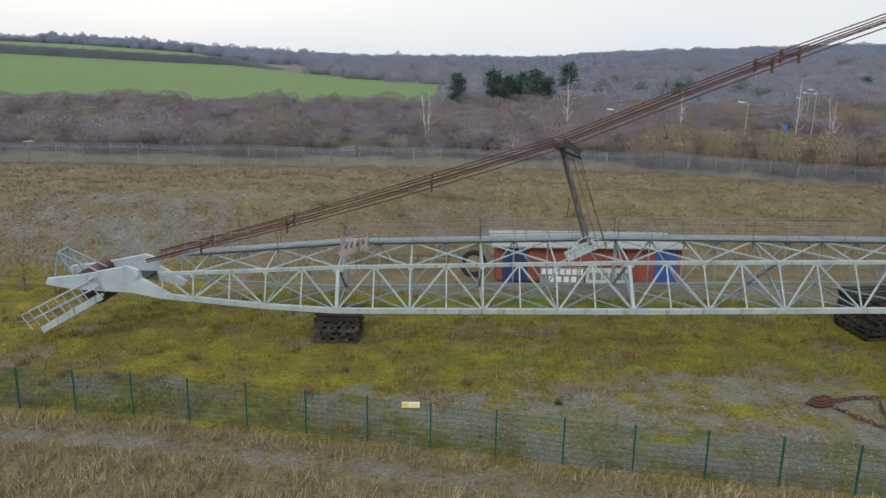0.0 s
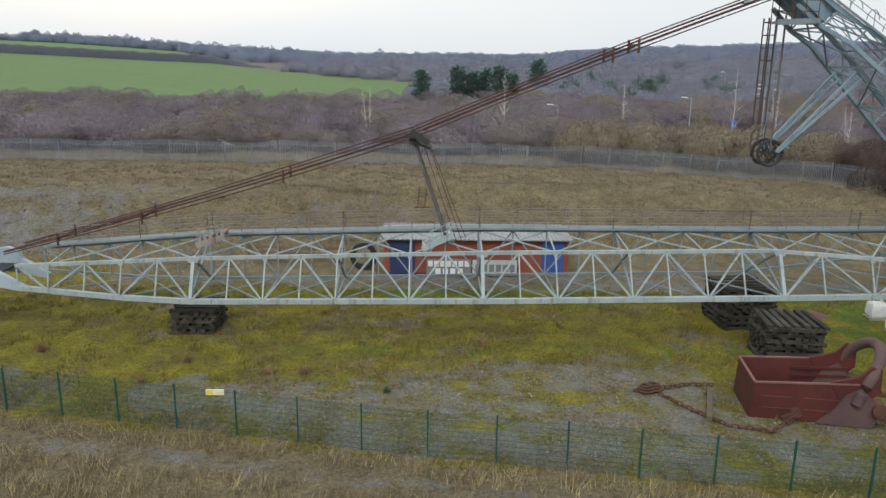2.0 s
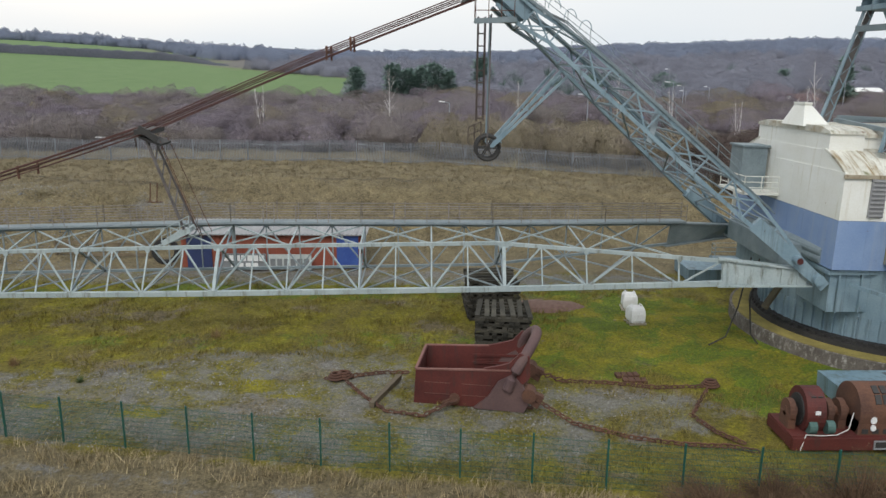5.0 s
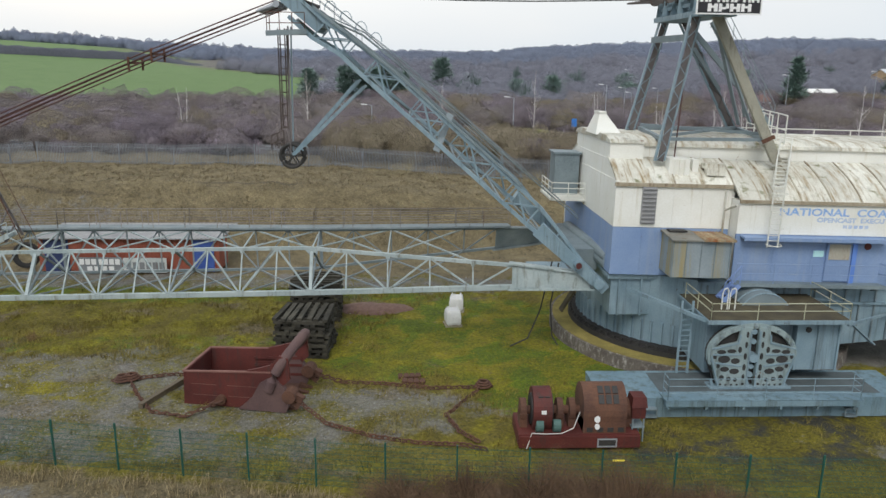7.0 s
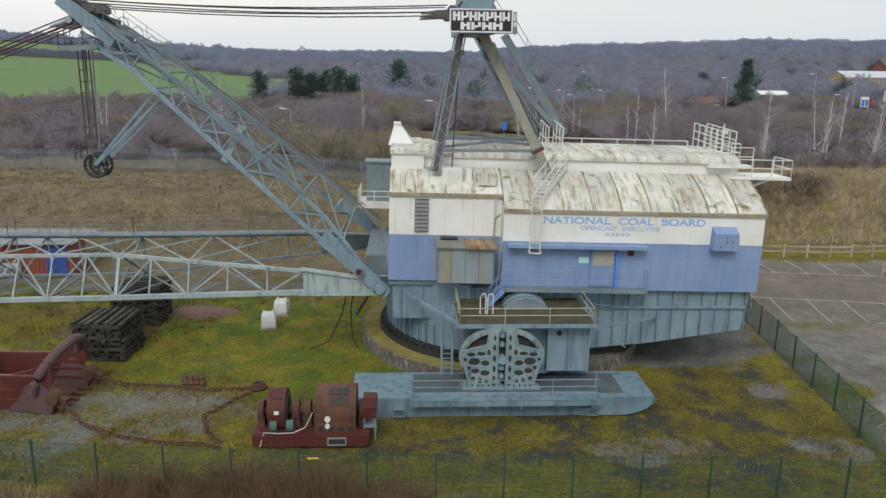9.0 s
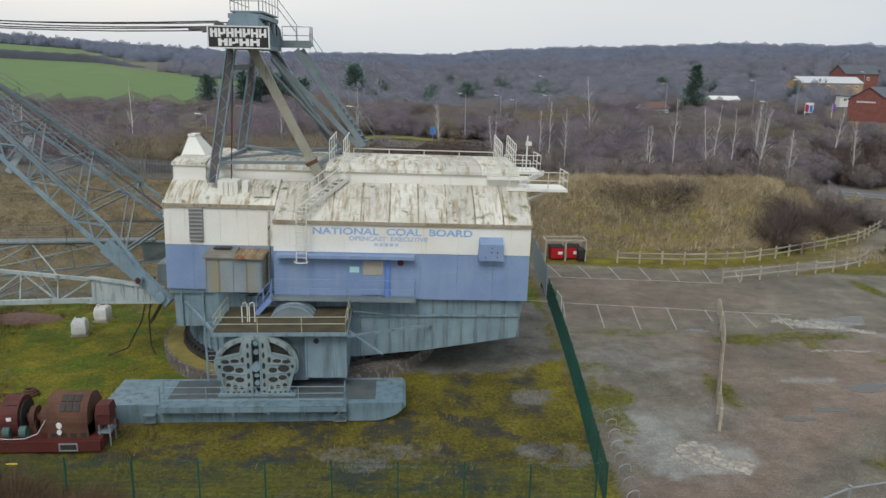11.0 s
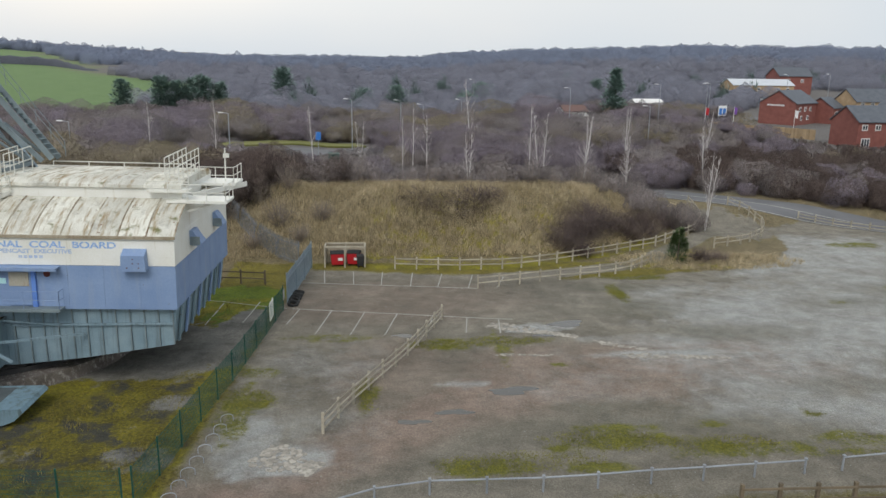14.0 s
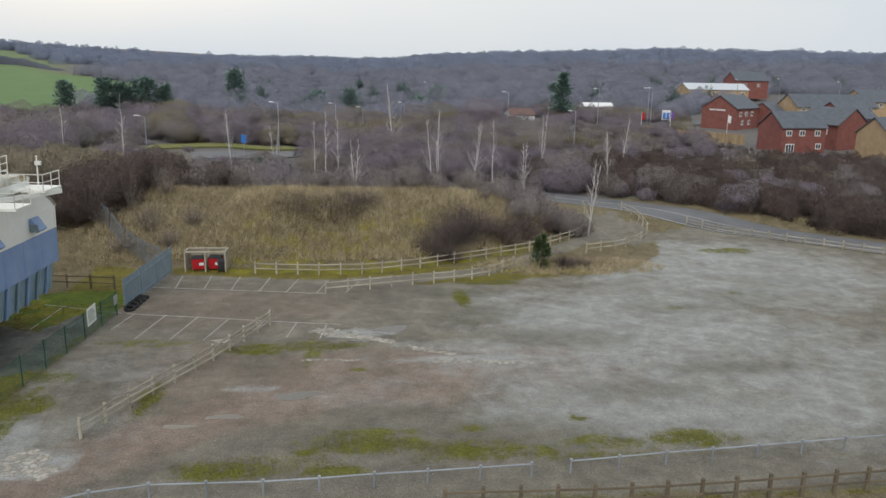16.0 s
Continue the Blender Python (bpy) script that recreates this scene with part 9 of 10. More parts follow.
def bushes(name, centres, heights, radius, n, width, material, label, category="scrub", vary=0.2, lift=0.55):
    """Bare twiggy bushes: blades fanning up from each foot, some branching off part way."""
    m = len(centres)
    cx = np.repeat(np.asarray(centres)[:, 0], n)
    cy = np.repeat(np.asarray(centres)[:, 1], n)
    hh = np.repeat(np.asarray(heights), n)
    rr = np.repeat(np.asarray(radius), n)
    k = m * n
    ang, out = rng.uniform(0, 2 * np.pi, k), np.sqrt(rng.uniform(0, 1, k))
    z0 = height(cx, cy)
    f0 = rng.uniform(0.0, lift, k) * (rng.random(k) < 0.75)
    tipz = np.clip(rng.normal(0.8, vary, k), 0.2, 1.12) * np.sqrt(np.maximum(0.08, 1 - 0.72 * out ** 2))
    bx, by = cx + np.cos(ang) * out * rr * (0.15 + 0.65 * f0), cy + np.sin(ang) * out * rr * (0.15 + 0.65 * f0)
    tx, ty = cx + np.cos(ang + rng.normal(0, .25, k)) * out * rr, cy + np.sin(ang + rng.normal(0, .25, k)) * out * rr
    base = np.stack([bx, by, z0 + hh * tipz * f0 * 0.9 - 0.05], -1)
    tip = np.stack([tx, ty, z0 + hh * tipz], -1)
    w = width * rng.uniform(0.5, 1.3, k)
    fine_twigs(base, tip, hh, w)
    return stuff(name, blades_mesh(name, base, tip, w, material), label, category)


ICO = bmesh.new()
bmesh.ops.create_icosphere(ICO, subdivisions=2, radius=1)
ICO_V = np.array([v.co[:] for v in ICO.verts])
ICO_F = np.array([[v.index for v in f.verts] for f in ICO.faces])
ICO.free()


def thickets(name, centres, heights, radius, material, label, category="scrub", rough=0.2, low=-1.0):
    """Close masses of bare twigs: lumpy, uneven crowns that stand from a bush's foot to its top."""
    m, k = len(centres), len(ICO_V)
    c, hh, rr = np.asarray(centres), np.asarray(heights), np.asarray(radius)
    ang = rng.uniform(0, 6.283, m)
    v = np.repeat(np.maximum(ICO_V, np.array([-9, -9, low]))[None], m, 0)
    ca, sa = np.cos(ang)[:, None], np.sin(ang)[:, None]
    v = np.stack([v[..., 0] * ca - v[..., 1] * sa, v[..., 0] * sa + v[..., 1] * ca, v[..., 2]], -1)
    v = v * (1 + rng.normal(0, rough, (m, k)))[..., None] + rng.normal(0, rough * 0.4, (m, k, 3))
    z0 = height(c[:, 0], c[:, 1])
    half = hh / (1 - low)
    v = v * np.stack([rr * rng.uniform(0.8, 1.2, m), rr * rng.uniform(0.8, 1.2, m), half], -1)[:, None, :]
    v += np.stack([c[:, 0], c[:, 1], z0 - half * low - 0.08 * hh], -1)[:, None, :]
    f = (ICO_F[None] + (np.arange(m) * k)[:, None, None]).reshape(-1)
    me = bpy.data.meshes.new(name)
    me.vertices.add(m * k)
    me.vertices.foreach_set("co", v.reshape(-1))
    me.loops.add(len(f))
    me.loops.foreach_set("vertex_index", f)
    me.polygons.add(len(f) // 3)
    me.polygons.foreach_set("loop_start", np.arange(0, len(f), 3))
    me.polygons.foreach_set("use_smooth", np.ones(len(f) // 3, bool))
    me.update()
    me.materials.append(material)
    return stuff(name, me, label, category)


def scatter(n, x0, x1, y0, y1, keep):
    p = np.stack([rng.uniform(x0, x1, n), rng.uniform(y0, y1, n)], -1)
    return p[keep(p[:, 0], p[:, 1])]


def near_line(px, py, line, dist):
    best = np.full(len(px), 1e9)
    for (xa, ya), (xb, yb) in zip(line[:-1], line[1:]):
        L2 = (xb - xa) ** 2 + (yb - ya) ** 2
        t = np.clip(((px - xa) * (xb - xa) + (py - ya) * (yb - ya)) / L2, 0, 1)
        best = np.minimum(best, np.hypot(px - xa - t * (xb - xa), py - ya - t * (yb - ya)))
    return best < dist


MAIN = [(-140, 99), (-60, 97.5), (10, 97), (40, 102), (56, 128), (90, 152), (150, 184), (215, 215)]


def is_field(x, y):
    top = np.interp(x, [-125, 5], [450, 312])
    return ((y > 188) & (x < 2) & (y < top)) | ((y > 464) & (y < 625) & (x < -110 - (y - 470) * 0.6))


def scrub_ok(x, y):
    return (~is_field(x, y)) & ~near_line(x, y, ROAD, 5.5) & ~near_line(x, y, MAIN, 4.5 + 2.5 * (x < 20)) & ~((x > 28) & (x < 70) & (y > 112) & (y < 146) & near_line(x, y, [(28, 112), (50, 136), (68, 146)], 5)) \
        & ~((x > 145) & (y > 118) & (y < 200) & (y > 160 - (x - 132) * 0.45)) & (y > 84 + 0 * x) & ~((x > 112) & (x < 160) & (y > 180) & (y < 215))


# scrub behind the palisade and beyond the access road
TWIGS = ((twig_purple, "dense bare purple-brown winter scrub"), (twig_brown, "dense bare brown winter scrub"), (twig_olive, "olive-tinged bare willow scrub"), (twig_grey, "grey bare winter scrub"))


def mixed_scrub(p, hts, n, width, spread=0.8):
    """Bushes sorted into drifts of four twig colours by where they grow."""
    key = lumps(p[:, 0], p[:, 1], 37, 3) + 0.6 * lumps(p[:, 0], p[:, 1], 11, 7) + rng.normal(0, 0.1, len(p))
    for i, (m_, lb) in enumerate(TWIGS):
        lo, hi = ((-9, -0.15), (-0.15, 0.3), (0.55, 9), (0.3, 0.55))[i]
        k = (key >= lo) & (key < hi)
        if k.any():
            rad_ = hts[k] * spread * rng.uniform(0.8, 1.3, k.sum())
            bushes("bare_scrub", p[k], hts[k], rad_, n, width, m_, lb, "scrub", 0.26, 0.8)
            for grow in (0.62, 0.98):
                thickets("scrub_thicket", p[k], hts[k] * grow * 0.92, rad_ * grow * 0.85, (mass_purple, mass_brown, mass_olive, mass_grey)[i], lb, rough=0.26)


p = scatter(4300, -170, 150, 84, 195, lambda x, y: scrub_ok(x, y) & ((x < 118) | (y > 150 - (x - 60) * 0.6)))
hts = np.where(p[:, 0] < 20, rng.uniform(2.0, 4.2, len(p)), rng.uniform(2.0, 5.0, len(p))) * (1 + 0.5 * lumps(p[:, 0], p[:, 1], 19, 2)) * np.where((p[:, 0] > 112), 0.62, 1) * np.where((p[:, 0] < 40) & (p[:, 1] > 108), 1.1, 1) * np.where((p[:, 0] > 70) & (p[:, 0] < 112) & (p[:, 1] > 112), 1.25, 1) * np.where((p[:, 0] > 44) & (p[:, 0] < 72) & (p[:, 1] > 96) & (p[:, 1] < 128), 0.4, 1)
mixed_scrub(p, hts, 90, 0.045)
# belt beside the access road, below the houses
p = scatter(3000, 105, 215, 45, 150, lambda x, y: (y > np.interp(x, [103, 115, 136, 165, 215], [96, 89.5, 73.0, 53, 33])) & (y < 152 - (x - 132) * 0.72) & scrub_ok(x, np.maximum(y, 84.1)))
hts = rng.uniform(1.8, 4.2, len(p)) * (1 + 0.3 * lumps(p[:, 0], p[:, 1], 15, 4)) * (1 - 0.7 * ease(100, 135, p[:, 1]))
half = len(p) * 8 // 10
bushes("bare_scrub", p[:half], hts[:half], hts[:half] * 0.62, 100, 0.04, twig_dark, "dark bare thorn hedge below the houses")
for grow in (0.65, 1.0):
    thickets("scrub_thicket", p[:half], hts[:half] * 0.92 * grow, hts[:half] * 0.58 * grow, mass_dark, "dark bare thorn hedge below the houses", rough=0.28, low=-0.3)
mixed_scrub(p[half:], hts[half:], 90, 0.04)
p = scatter(420, 92, 172, 168, 216, lambda x, y: ~near_line(x, y, MAIN, 5) & ~((x > 113) & (x < 133) & (y > 186) & (y < 206)) & ~((x > 143) & (x < 156) & (y > 213)) & ~((x > 158) & (y > 168) & (y < 190)))
hts = rng.uniform(1.6, 4.2, len(p))
mixed_scrub(p, hts, 80, 0.07)
# scrub behind the mound and round the bin corner
p = scatter(240, 50, 104, 69, 86, lambda x, y: (y > 70 + 0 * x) & ~near_line(x, y, ROAD, 5) & (y < 92 - (x - 80) * 0.1))
hts = rng.uniform(1.6, 3.8, len(p))
bushes("bare_scrub", p, hts, hts * 0.6, 130, 0.04, twig_brown, "bare brown bushes behind the grassy mound")
thickets("scrub_thicket", p, hts * 0.9, hts * 0.52, mass_brown, "bare brown bushes behind the grassy mound")
p = scatter(46, 48, 65, 62, 84, lambda x, y: (y > 63 + (x - 48) * 0.1) & ~((x > 61) & (y < 66)))
hts = rng.uniform(3.2, 5.4, len(p)) * np.where(p[:, 0] < 58, 1.15, 0.9)
bushes("bare_scrub", p, hts, hts * 0.62, 420, 0.04, twig_dark, "tall dark thorn bushes behind the machine")
thickets("scrub_thicket", p, hts * 0.9, hts * 0.52, mass_dark, "tall dark thorn bushes behind the machine")
p = scatter(150, 22, 66, 78, 97, lambda x, y: ~near_line(x, y, ROAD, 5) & ~near_line(x, y, MAIN, 4.5))
hts = rng.uniform(2.6, 4.6, len(p)) * np.where(p[:, 0] < 50, 1.2, 0.62)
half = len(p) // 2
bushes("bare_scrub", p[:half], hts[:half], hts[:half] * 0.6, 170, 0.03, twig_brown, "tall brown thicket behind the palisade")
bushes("bare_scrub", p[half:], hts[half:], hts[half:] * 0.6, 170, 0.03, twig_olive, "olive willow thicket behind the palisade")
thickets("scrub_thicket", p, hts * 0.9, hts * 0.52, mass_olive, "olive willow thicket behind the palisade")
p = np.array([(59.5, 62), (57, 65), (61.5, 60.5), (55, 63), (63.5, 62.5), (57.5, 59.5), (53.5, 68.5), (60.0, 66.5)])
bushes("bare_scrub", p, np.array([3.4, 3.6, 2.4, 2.8, 2.6, 2.2, 3.0, 3.4]), np.array([2.3, 2.4, 1.8, 2.2, 1.8, 1.6, 2.2, 2.2]), 420, 0.035, twig_brown, "dark tangled bushes at the fence corner")
# far woods over the hillside


def far_ok(x, y):
    houses = ((x > 165) & (x < 262) & (y < 300) & (y < 150 + (x - 120) * 1.2)) | ((x > 112) & (x < 166) & (y < 226)) | ((x > 96) & (x < 113) & (y < 212))
    return ~is_field(x, y) & ~((x < -70) & (y > 380) & (y < 480)) & ~houses & ~((x > 20) & (x < 112) & (y < 196)) & ~near_line(x, y, MAIN, 7)


def far_wood_belt(count, x0, x1, y0, y1, low, tall, slim, twigs, width, material, label):
    """Close-grown bare trees: a lumpy crown for each, with loose twigs standing out of it."""
    p = scatter(count, x0, x1, y0, y1, far_ok)
    h = rng.uniform(low, tall, len(p)) * (1 + 0.08 * lumps(p[:, 0], p[:, 1], 70, 3))
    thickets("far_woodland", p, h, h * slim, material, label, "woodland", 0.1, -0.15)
    bushes("far_trees", p, h * 1.06, h * slim * 1.05, twigs, width, far_wood_hazy, label, "woodland", 0.1, 0.8)


far_wood_belt(3300, -420, 600, 188, 300, 4, 7.0, 0.75, 14, 0.08, mass_far_hazy, "soft haze-grey bare woodland below the hills")
far_wood_belt(3300, -520, 760, 290, 450, 3.5, 6.5, 0.95, 10, 0.12, mass_far_hazy, "soft haze-grey bare winter woodland below the hills")
far_wood_belt(5600, -900, 1200, 430, 790, 4.5, 7.5, 1.0, 10, 0.15, mass_hill_hazy, "soft haze-grey bare winter woodland on the hills")
p = scatter(34, 40, 300, 200, 330, far_ok)
hts = rng.uniform(7, 11, len(p))
bushes("far_evergreens", p, hts, hts * 0.34, 160, 0.5, far_green, "dull evergreens scattered through the woodland", "woodland")
# hedge between the fields and trees on the skyline
far_hedge = surface("far_hedge", (0.058, 0.062, 0.078), (0.085, 0.09, 0.108), 1.0, bump=0)
bm = B()
rows = []
for i in range(150):
    x = -640 + i * 3.78
    yc = float(np.interp(x, [-125, -75], [458, 408]))
    rows.append([bm.verts.new((x, yc + dy + float(rng.uniform(-0.8, 0.8)), G(x, yc) + z + (float(rng.uniform(-0.5, 0.6)) - max(0, i - 134) * 0.35 if z else -0.8))) for dy, z in ((-4, 0), (-3.5, 3.4), (0, 4.6), (3.5, 3.8), (4, 0))])
for p_, q_ in zip(rows[:-1], rows[1:]):
    for j in range(4):
        bm.faces.new((p_[j], q_[j], q_[j + 1], p_[j + 1]))
lone("far_hedge", bm, far_hedge, (-640, 458, 0), "dark hedge between green fields", "hedge", smooth=True)
hx = np.arange(-700, -120, 2.0)
p = np.stack([hx, 628 + rng.uniform(-6, 30, len(hx))], -1)
p = p[(p[:, 0] < -235) & (np.sin(p[:, 0] * 0.045) > 0.25)]
hts = rng.uniform(2.5, 6, len(p))
bushes("skyline_trees", p, hts, hts * 0.5, 60, 0.26, far_wood_hazy, "line of bare trees on the skyline", "woodland", 0.1, 0.85)
thickets("skyline_trees", p, hts * 0.92, hts * 0.44, mass_hill_hazy, "line of bare trees on the skyline", "woodland", 0.1, -0.15)
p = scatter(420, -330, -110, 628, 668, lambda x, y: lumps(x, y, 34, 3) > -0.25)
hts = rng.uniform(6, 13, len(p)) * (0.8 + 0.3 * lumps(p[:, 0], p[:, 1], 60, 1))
bushes("skyline_trees", p, hts, hts * 0.5, 60, 0.26, far_wood_hazy, "bare trees on the skyline", "woodland", 0.1, 0.85)
thickets("skyline_trees", p, hts * 0.92, hts * 0.44, mass_hill_hazy, "bare trees on the skyline", "woodland", 0.1, -0.15)

# evergreens


def pine(x, y, h, w, label="dark green pine standing above the bare scrub", group="pines", cone=False, z=None):
    z = G(x, y) if z is None else z
    e = thing("pine_tree", (x, y, z), label, "tree", group)
    bm = B()
    tube(bm, (0, 0, -0.2), (0, 0, h * 0.9), 0.02 * h + 0.05, 0.03, n=7)
    for i in range(10):
        t, a = 0.35 + 0.055 * i, i * 2.4
        tube(bm, (0, 0, h * t), (math.cos(a) * w * 0.4, math.sin(a) * w * 0.4, h * (t + 0.06)), 0.05, 0.02, n=5, caps=False)
    part("trunk", bm, bark, e)
    n = 2600
    k = 30
    cz, ca, cr = np.linspace(0.14 if cone else 0.26, 0.95, k), rng.uniform(0, 6.283, k), rng.uniform(0.35, 0.95, k)
    prof = (1.08 - cz) if cone else np.sin(np.clip((cz - 0.05) / 1.0, 0, 1) * np.pi) ** 0.6
    which = rng.integers(0, k, n)
    v = rng.normal(0, 1, (n, 3))
    v /= np.linalg.norm(v, axis=1, keepdims=True)
    size = w * (0.24 if cone else 0.30) * (0.5 + prof[which])
    rad = w * 0.36 * prof[which] * cr[which]
    c = np.stack([np.cos(ca[which]) * rad, np.sin(ca[which]) * rad, cz[which] * h], -1)
    base = c + v * (size * rng.uniform(0.3, 0.9, n))[:, None] * np.array([1, 1, 0.6])
    tip = base + (v * np.array([1, 1, 0.4]) + np.array([0, 0, 0.35])) * (rng.uniform(0.3, 0.8, n) * h / 9)[:, None]
    me = blades_mesh("crown", base, tip, rng.uniform(0.2, 0.45, n) * (h / 9), needles)
    o = new("crown", me)
    o.parent = e


for x, y, h, w in ((3.5, 188, 11.5, 5.5), (12.5, 190, 12.5, 6.5), (16, 191, 11, 6), (19.5, 192, 11.6, 6), (23.2, 190, 12.6, 6.5), (26.5, 193, 10.6, 5.5), (38, 230, 14, 7.5)):
    pine(x, y, h * 0.85, w * 0.85)
pine(134, 203, 13.0, 9, "broad dark conifer beside the road", "conifers", True)
for x, y, h, w in ((73, 235, 8.5, 7), (94, 225, 7, 8), (62, 240, 7, 7), (145, 262, 7, 6), (104, 262, 7, 8)):
    pine(x, y, h, w, "dark conifer among the bare woodland", "conifers", h > 9)
# small evergreen by the path
sh = thing("evergreen_shrub", (96.6, 57.0, G(96.6, 57.0)), "small dark green pine on the grassy verge", "shrub")
bm = B()
tube(bm, (0, 0, -0.1), (0, 0, 2.2), 0.07, 0.02, n=7)
part("trunk", bm, bark, sh)
n = 2600
t = rng.uniform(0.05, 1.0, n)
cl = rng.integers(0, 15, n)
ca, ch = rng.uniform(0, 6.283, 15), rng.uniform(0.1, 1, 15)
a = ca[cl] + rng.normal(0, 0.42, n)
t = np.clip(ch[cl] + rng.normal(0, 0.09, n), 0.04, 1.0)
r = 1.05 * (1 - t ** 2 * 0.75) * np.sqrt(rng.uniform(0.1, 1, n))
base = np.stack([np.cos(a) * r, np.sin(a) * r, t * 3.1], -1)
tip = base + np.stack([np.cos(a) * 0.2, np.sin(a) * 0.2, rng.uniform(0, 0.25, n)], -1)
o = new("crown", blades_mesh("crown", base, tip, rng.uniform(0.05, 0.11, n), surface("shrub_green", (0.03, 0.055, 0.015), (0.07, 0.11, 0.03), 0.8, island=0.4)))
o.parent = sh

# birches


def birch(x, y, h, stems=1, seed=0, label="bare silver birch with pale stem", spread=0.22):
    r = random.Random(seed)
    e = thing("birch_tree", (x, y, G(x, y)), label, "tree", "birches")
    bm, bw = B(), []
    for s in range(stems):
        a = r.uniform(0, 6.28)
        lean = Vector((math.cos(a), math.sin(a), 0)) * (0.0 if stems == 1 else spread * h * 0.5)
        p = Vector((0, 0, -0.2)) + (lean * 0.06)
        segs = 7
        pts = [p]
        for i in range(segs):
            pts.append(Vector((lean.x * (i + 1) / segs + r.uniform(-.05, .05) * h * 0.1, lean.y * (i + 1) / segs + r.uniform(-.05, .05) * h * 0.1, h * (i + 1) / segs * r.uniform(0.97, 1.03))))
        for i in range(segs):
            ra, rb = 0.006 * h * (1 - i / segs) + 0.014, 0.006 * h * (1 - (i + 1) / segs) + 0.01
            tube(bm, pts[i], pts[i + 1], ra, rb, n=6, caps=False)
        for k in range(28):
            t = r.uniform(0.28, 0.95)
            i = min(segs - 1, int(t * segs))
            q = pts[i].lerp(pts[i + 1], t * segs - i)
            a2 = r.uniform(0, 6.28)
            L = h * spread * 1.5 * (1.12 - t) * r.uniform(0.6, 1.2)
            tip = q + Vector((math.cos(a2) * L * 0.5, math.sin(a2) * L * 0.5, L * r.uniform(0.45, 1.0)))
            tube(bm, q, tip, 0.018, 0.006, n=4, caps=False)
            for _ in range(5):
                b0 = q.lerp(tip, r.uniform(0.25, 1))
                bw.append((b0, b0 + Vector((r.uniform(-0.7, 0.7), r.uniform(-0.7, 0.7), r.uniform(0.1, 1.2))) * L * 0.4))
    part("stem", bm, bark_white, e)
    base, tip = np.array([b[0] for b in bw]), np.array([b[1] for b in bw])
    o = new("twig_crown", blades_mesh("twig_crown", base, tip, np.full(len(bw), 0.022), MATS["birch_twig"]))
    o["kind"] = "stuff"
    o.parent = e


for k, (x, y, h, s) in enumerate(((92.4, 77, 8.5, 4), (78.7, 74, 6.0, 3), (104.9, 70.5, 7.5, 2), (72.0, 102, 8, 1), (73.6, 103, 9, 1), (75.5, 101, 8.5, 1), (88.2, 80, 9.5, 2), (90, 97, 10, 1), (97.6, 95, 9, 1), (84.4, 120, 12, 3),
                                  (114, 93, 7.5, 3), (65.8, 106, 7, 2), (16, 97, 9, 1), (46, 98, 9.5, 1), (108, 110, 9, 2), (122, 112, 8, 2), (58, 112, 8, 2), (-2, 104, 7, 2), (34, 108, 8, 1), (100, 84, 7, 2))):
    birch(x, y, h * 1.15, min(s, 2), k)

# shrubs on the mound, each a thing of its own


def shrub(x, y, h, rad, material, n, label, width=0.02, name="shrub", dz=0.0):
    z = G(x, y)
    k = n
    ang, out = rng.uniform(0, 6.283, k), np.sqrt(rng.uniform(0, 1, k))
    f0 = rng.uniform(0.0, 0.6, k)
    lobes = 0.72 + 0.28 * np.sin(ang * 3 + x) * np.cos(ang * 2 + y)
    tz = np.clip(rng.normal(0.8, 0.2, k), 0.3, 1.15) * np.sqrt(np.maximum(0.25, 1 - 0.6 * out ** 2)) * lobes
    base = np.stack([np.cos(ang) * out * rad * (0.15 + 0.6 * f0), np.sin(ang) * out * rad * (0.15 + 0.6 * f0), h * tz * f0 - 0.05], -1)
    tip = np.stack([np.cos(ang + 0.2) * out * rad, np.sin(ang + 0.2) * out * rad, h * tz], -1)
    gz_ = height(x + base[:, 0], y + base[:, 1]) - z
    base[:, 2] += gz_
    tip[:, 2] += gz_ + dz
    w = width * rng.uniform(0.5, 1.4, k)
    fine_twigs(base, tip, h, w)
    ob = tagged(new(name, blades_mesh(name, base, tip, w, material)), label, "shrub", "shrubs")
    ob.location = (x, y, z)
    return ob


twig_shade = surface("twig_shade", (0.085, 0.062, 0.056), (0.15, 0.112, 0.10), 0.9, scale=0.07, fine=0.3, island=0.3, bump=0)
for x, y, h, rd, m_, nn in ((89.5, 63.5, 3.2, 2.6, twig_shade, 2600), (86.6, 60.8, 3.0, 2.0, twig_shade, 1800), (88.2, 62.2, 3.2, 2.2, twig_shade, 2000), (90.6, 65.0, 3.0, 2.4, twig_shade, 2000), (94.6, 65.2, 3.0, 2.2, twig_shade, 1900), (97.0, 67.2, 2.6, 2.2, twig_shade, 1700), (78.5, 64.5, 1.8, 2.6, twig_shade, 1600), (88.0, 59.2, 2.4, 1.8, twig_shade, 1500), (92.5, 65.5, 2.6, 2.2, twig_shade, 1600), (97.5, 69.0, 2.6, 2.4, twig_shade, 1800), (100.5, 71.5, 2.4, 2.0, twig_shade, 1500),
                            (76, 64.2, 1.5, 3.2, twig_shade, 1800), (72.5, 64.8, 1.3, 2.5, twig_shade, 1200), (80, 65.5, 1.3, 2.0, twig_shade, 1000), (98.9, 57.2, 1.9, 1.5, twig_shade, 1500), (100.8, 57.6, 1.3, 1.2, twig_shade, 900),
                            (81.5, 76.5, 2.6, 2.0, twig_russet, 1500), (84.0, 77.0, 2.2, 1.6, twig_russet, 1000), (104.8, 72.5, 2.2, 1.4, twig_shade, 1100), (95.2, 67.5, 1.9, 1.6, twig_shade, 900)):
    shrub(x, y, h * 1.15, rd * 1.35, m_, int(nn * 0.7), "bare twiggy shrub on the grass bank", 0.026)
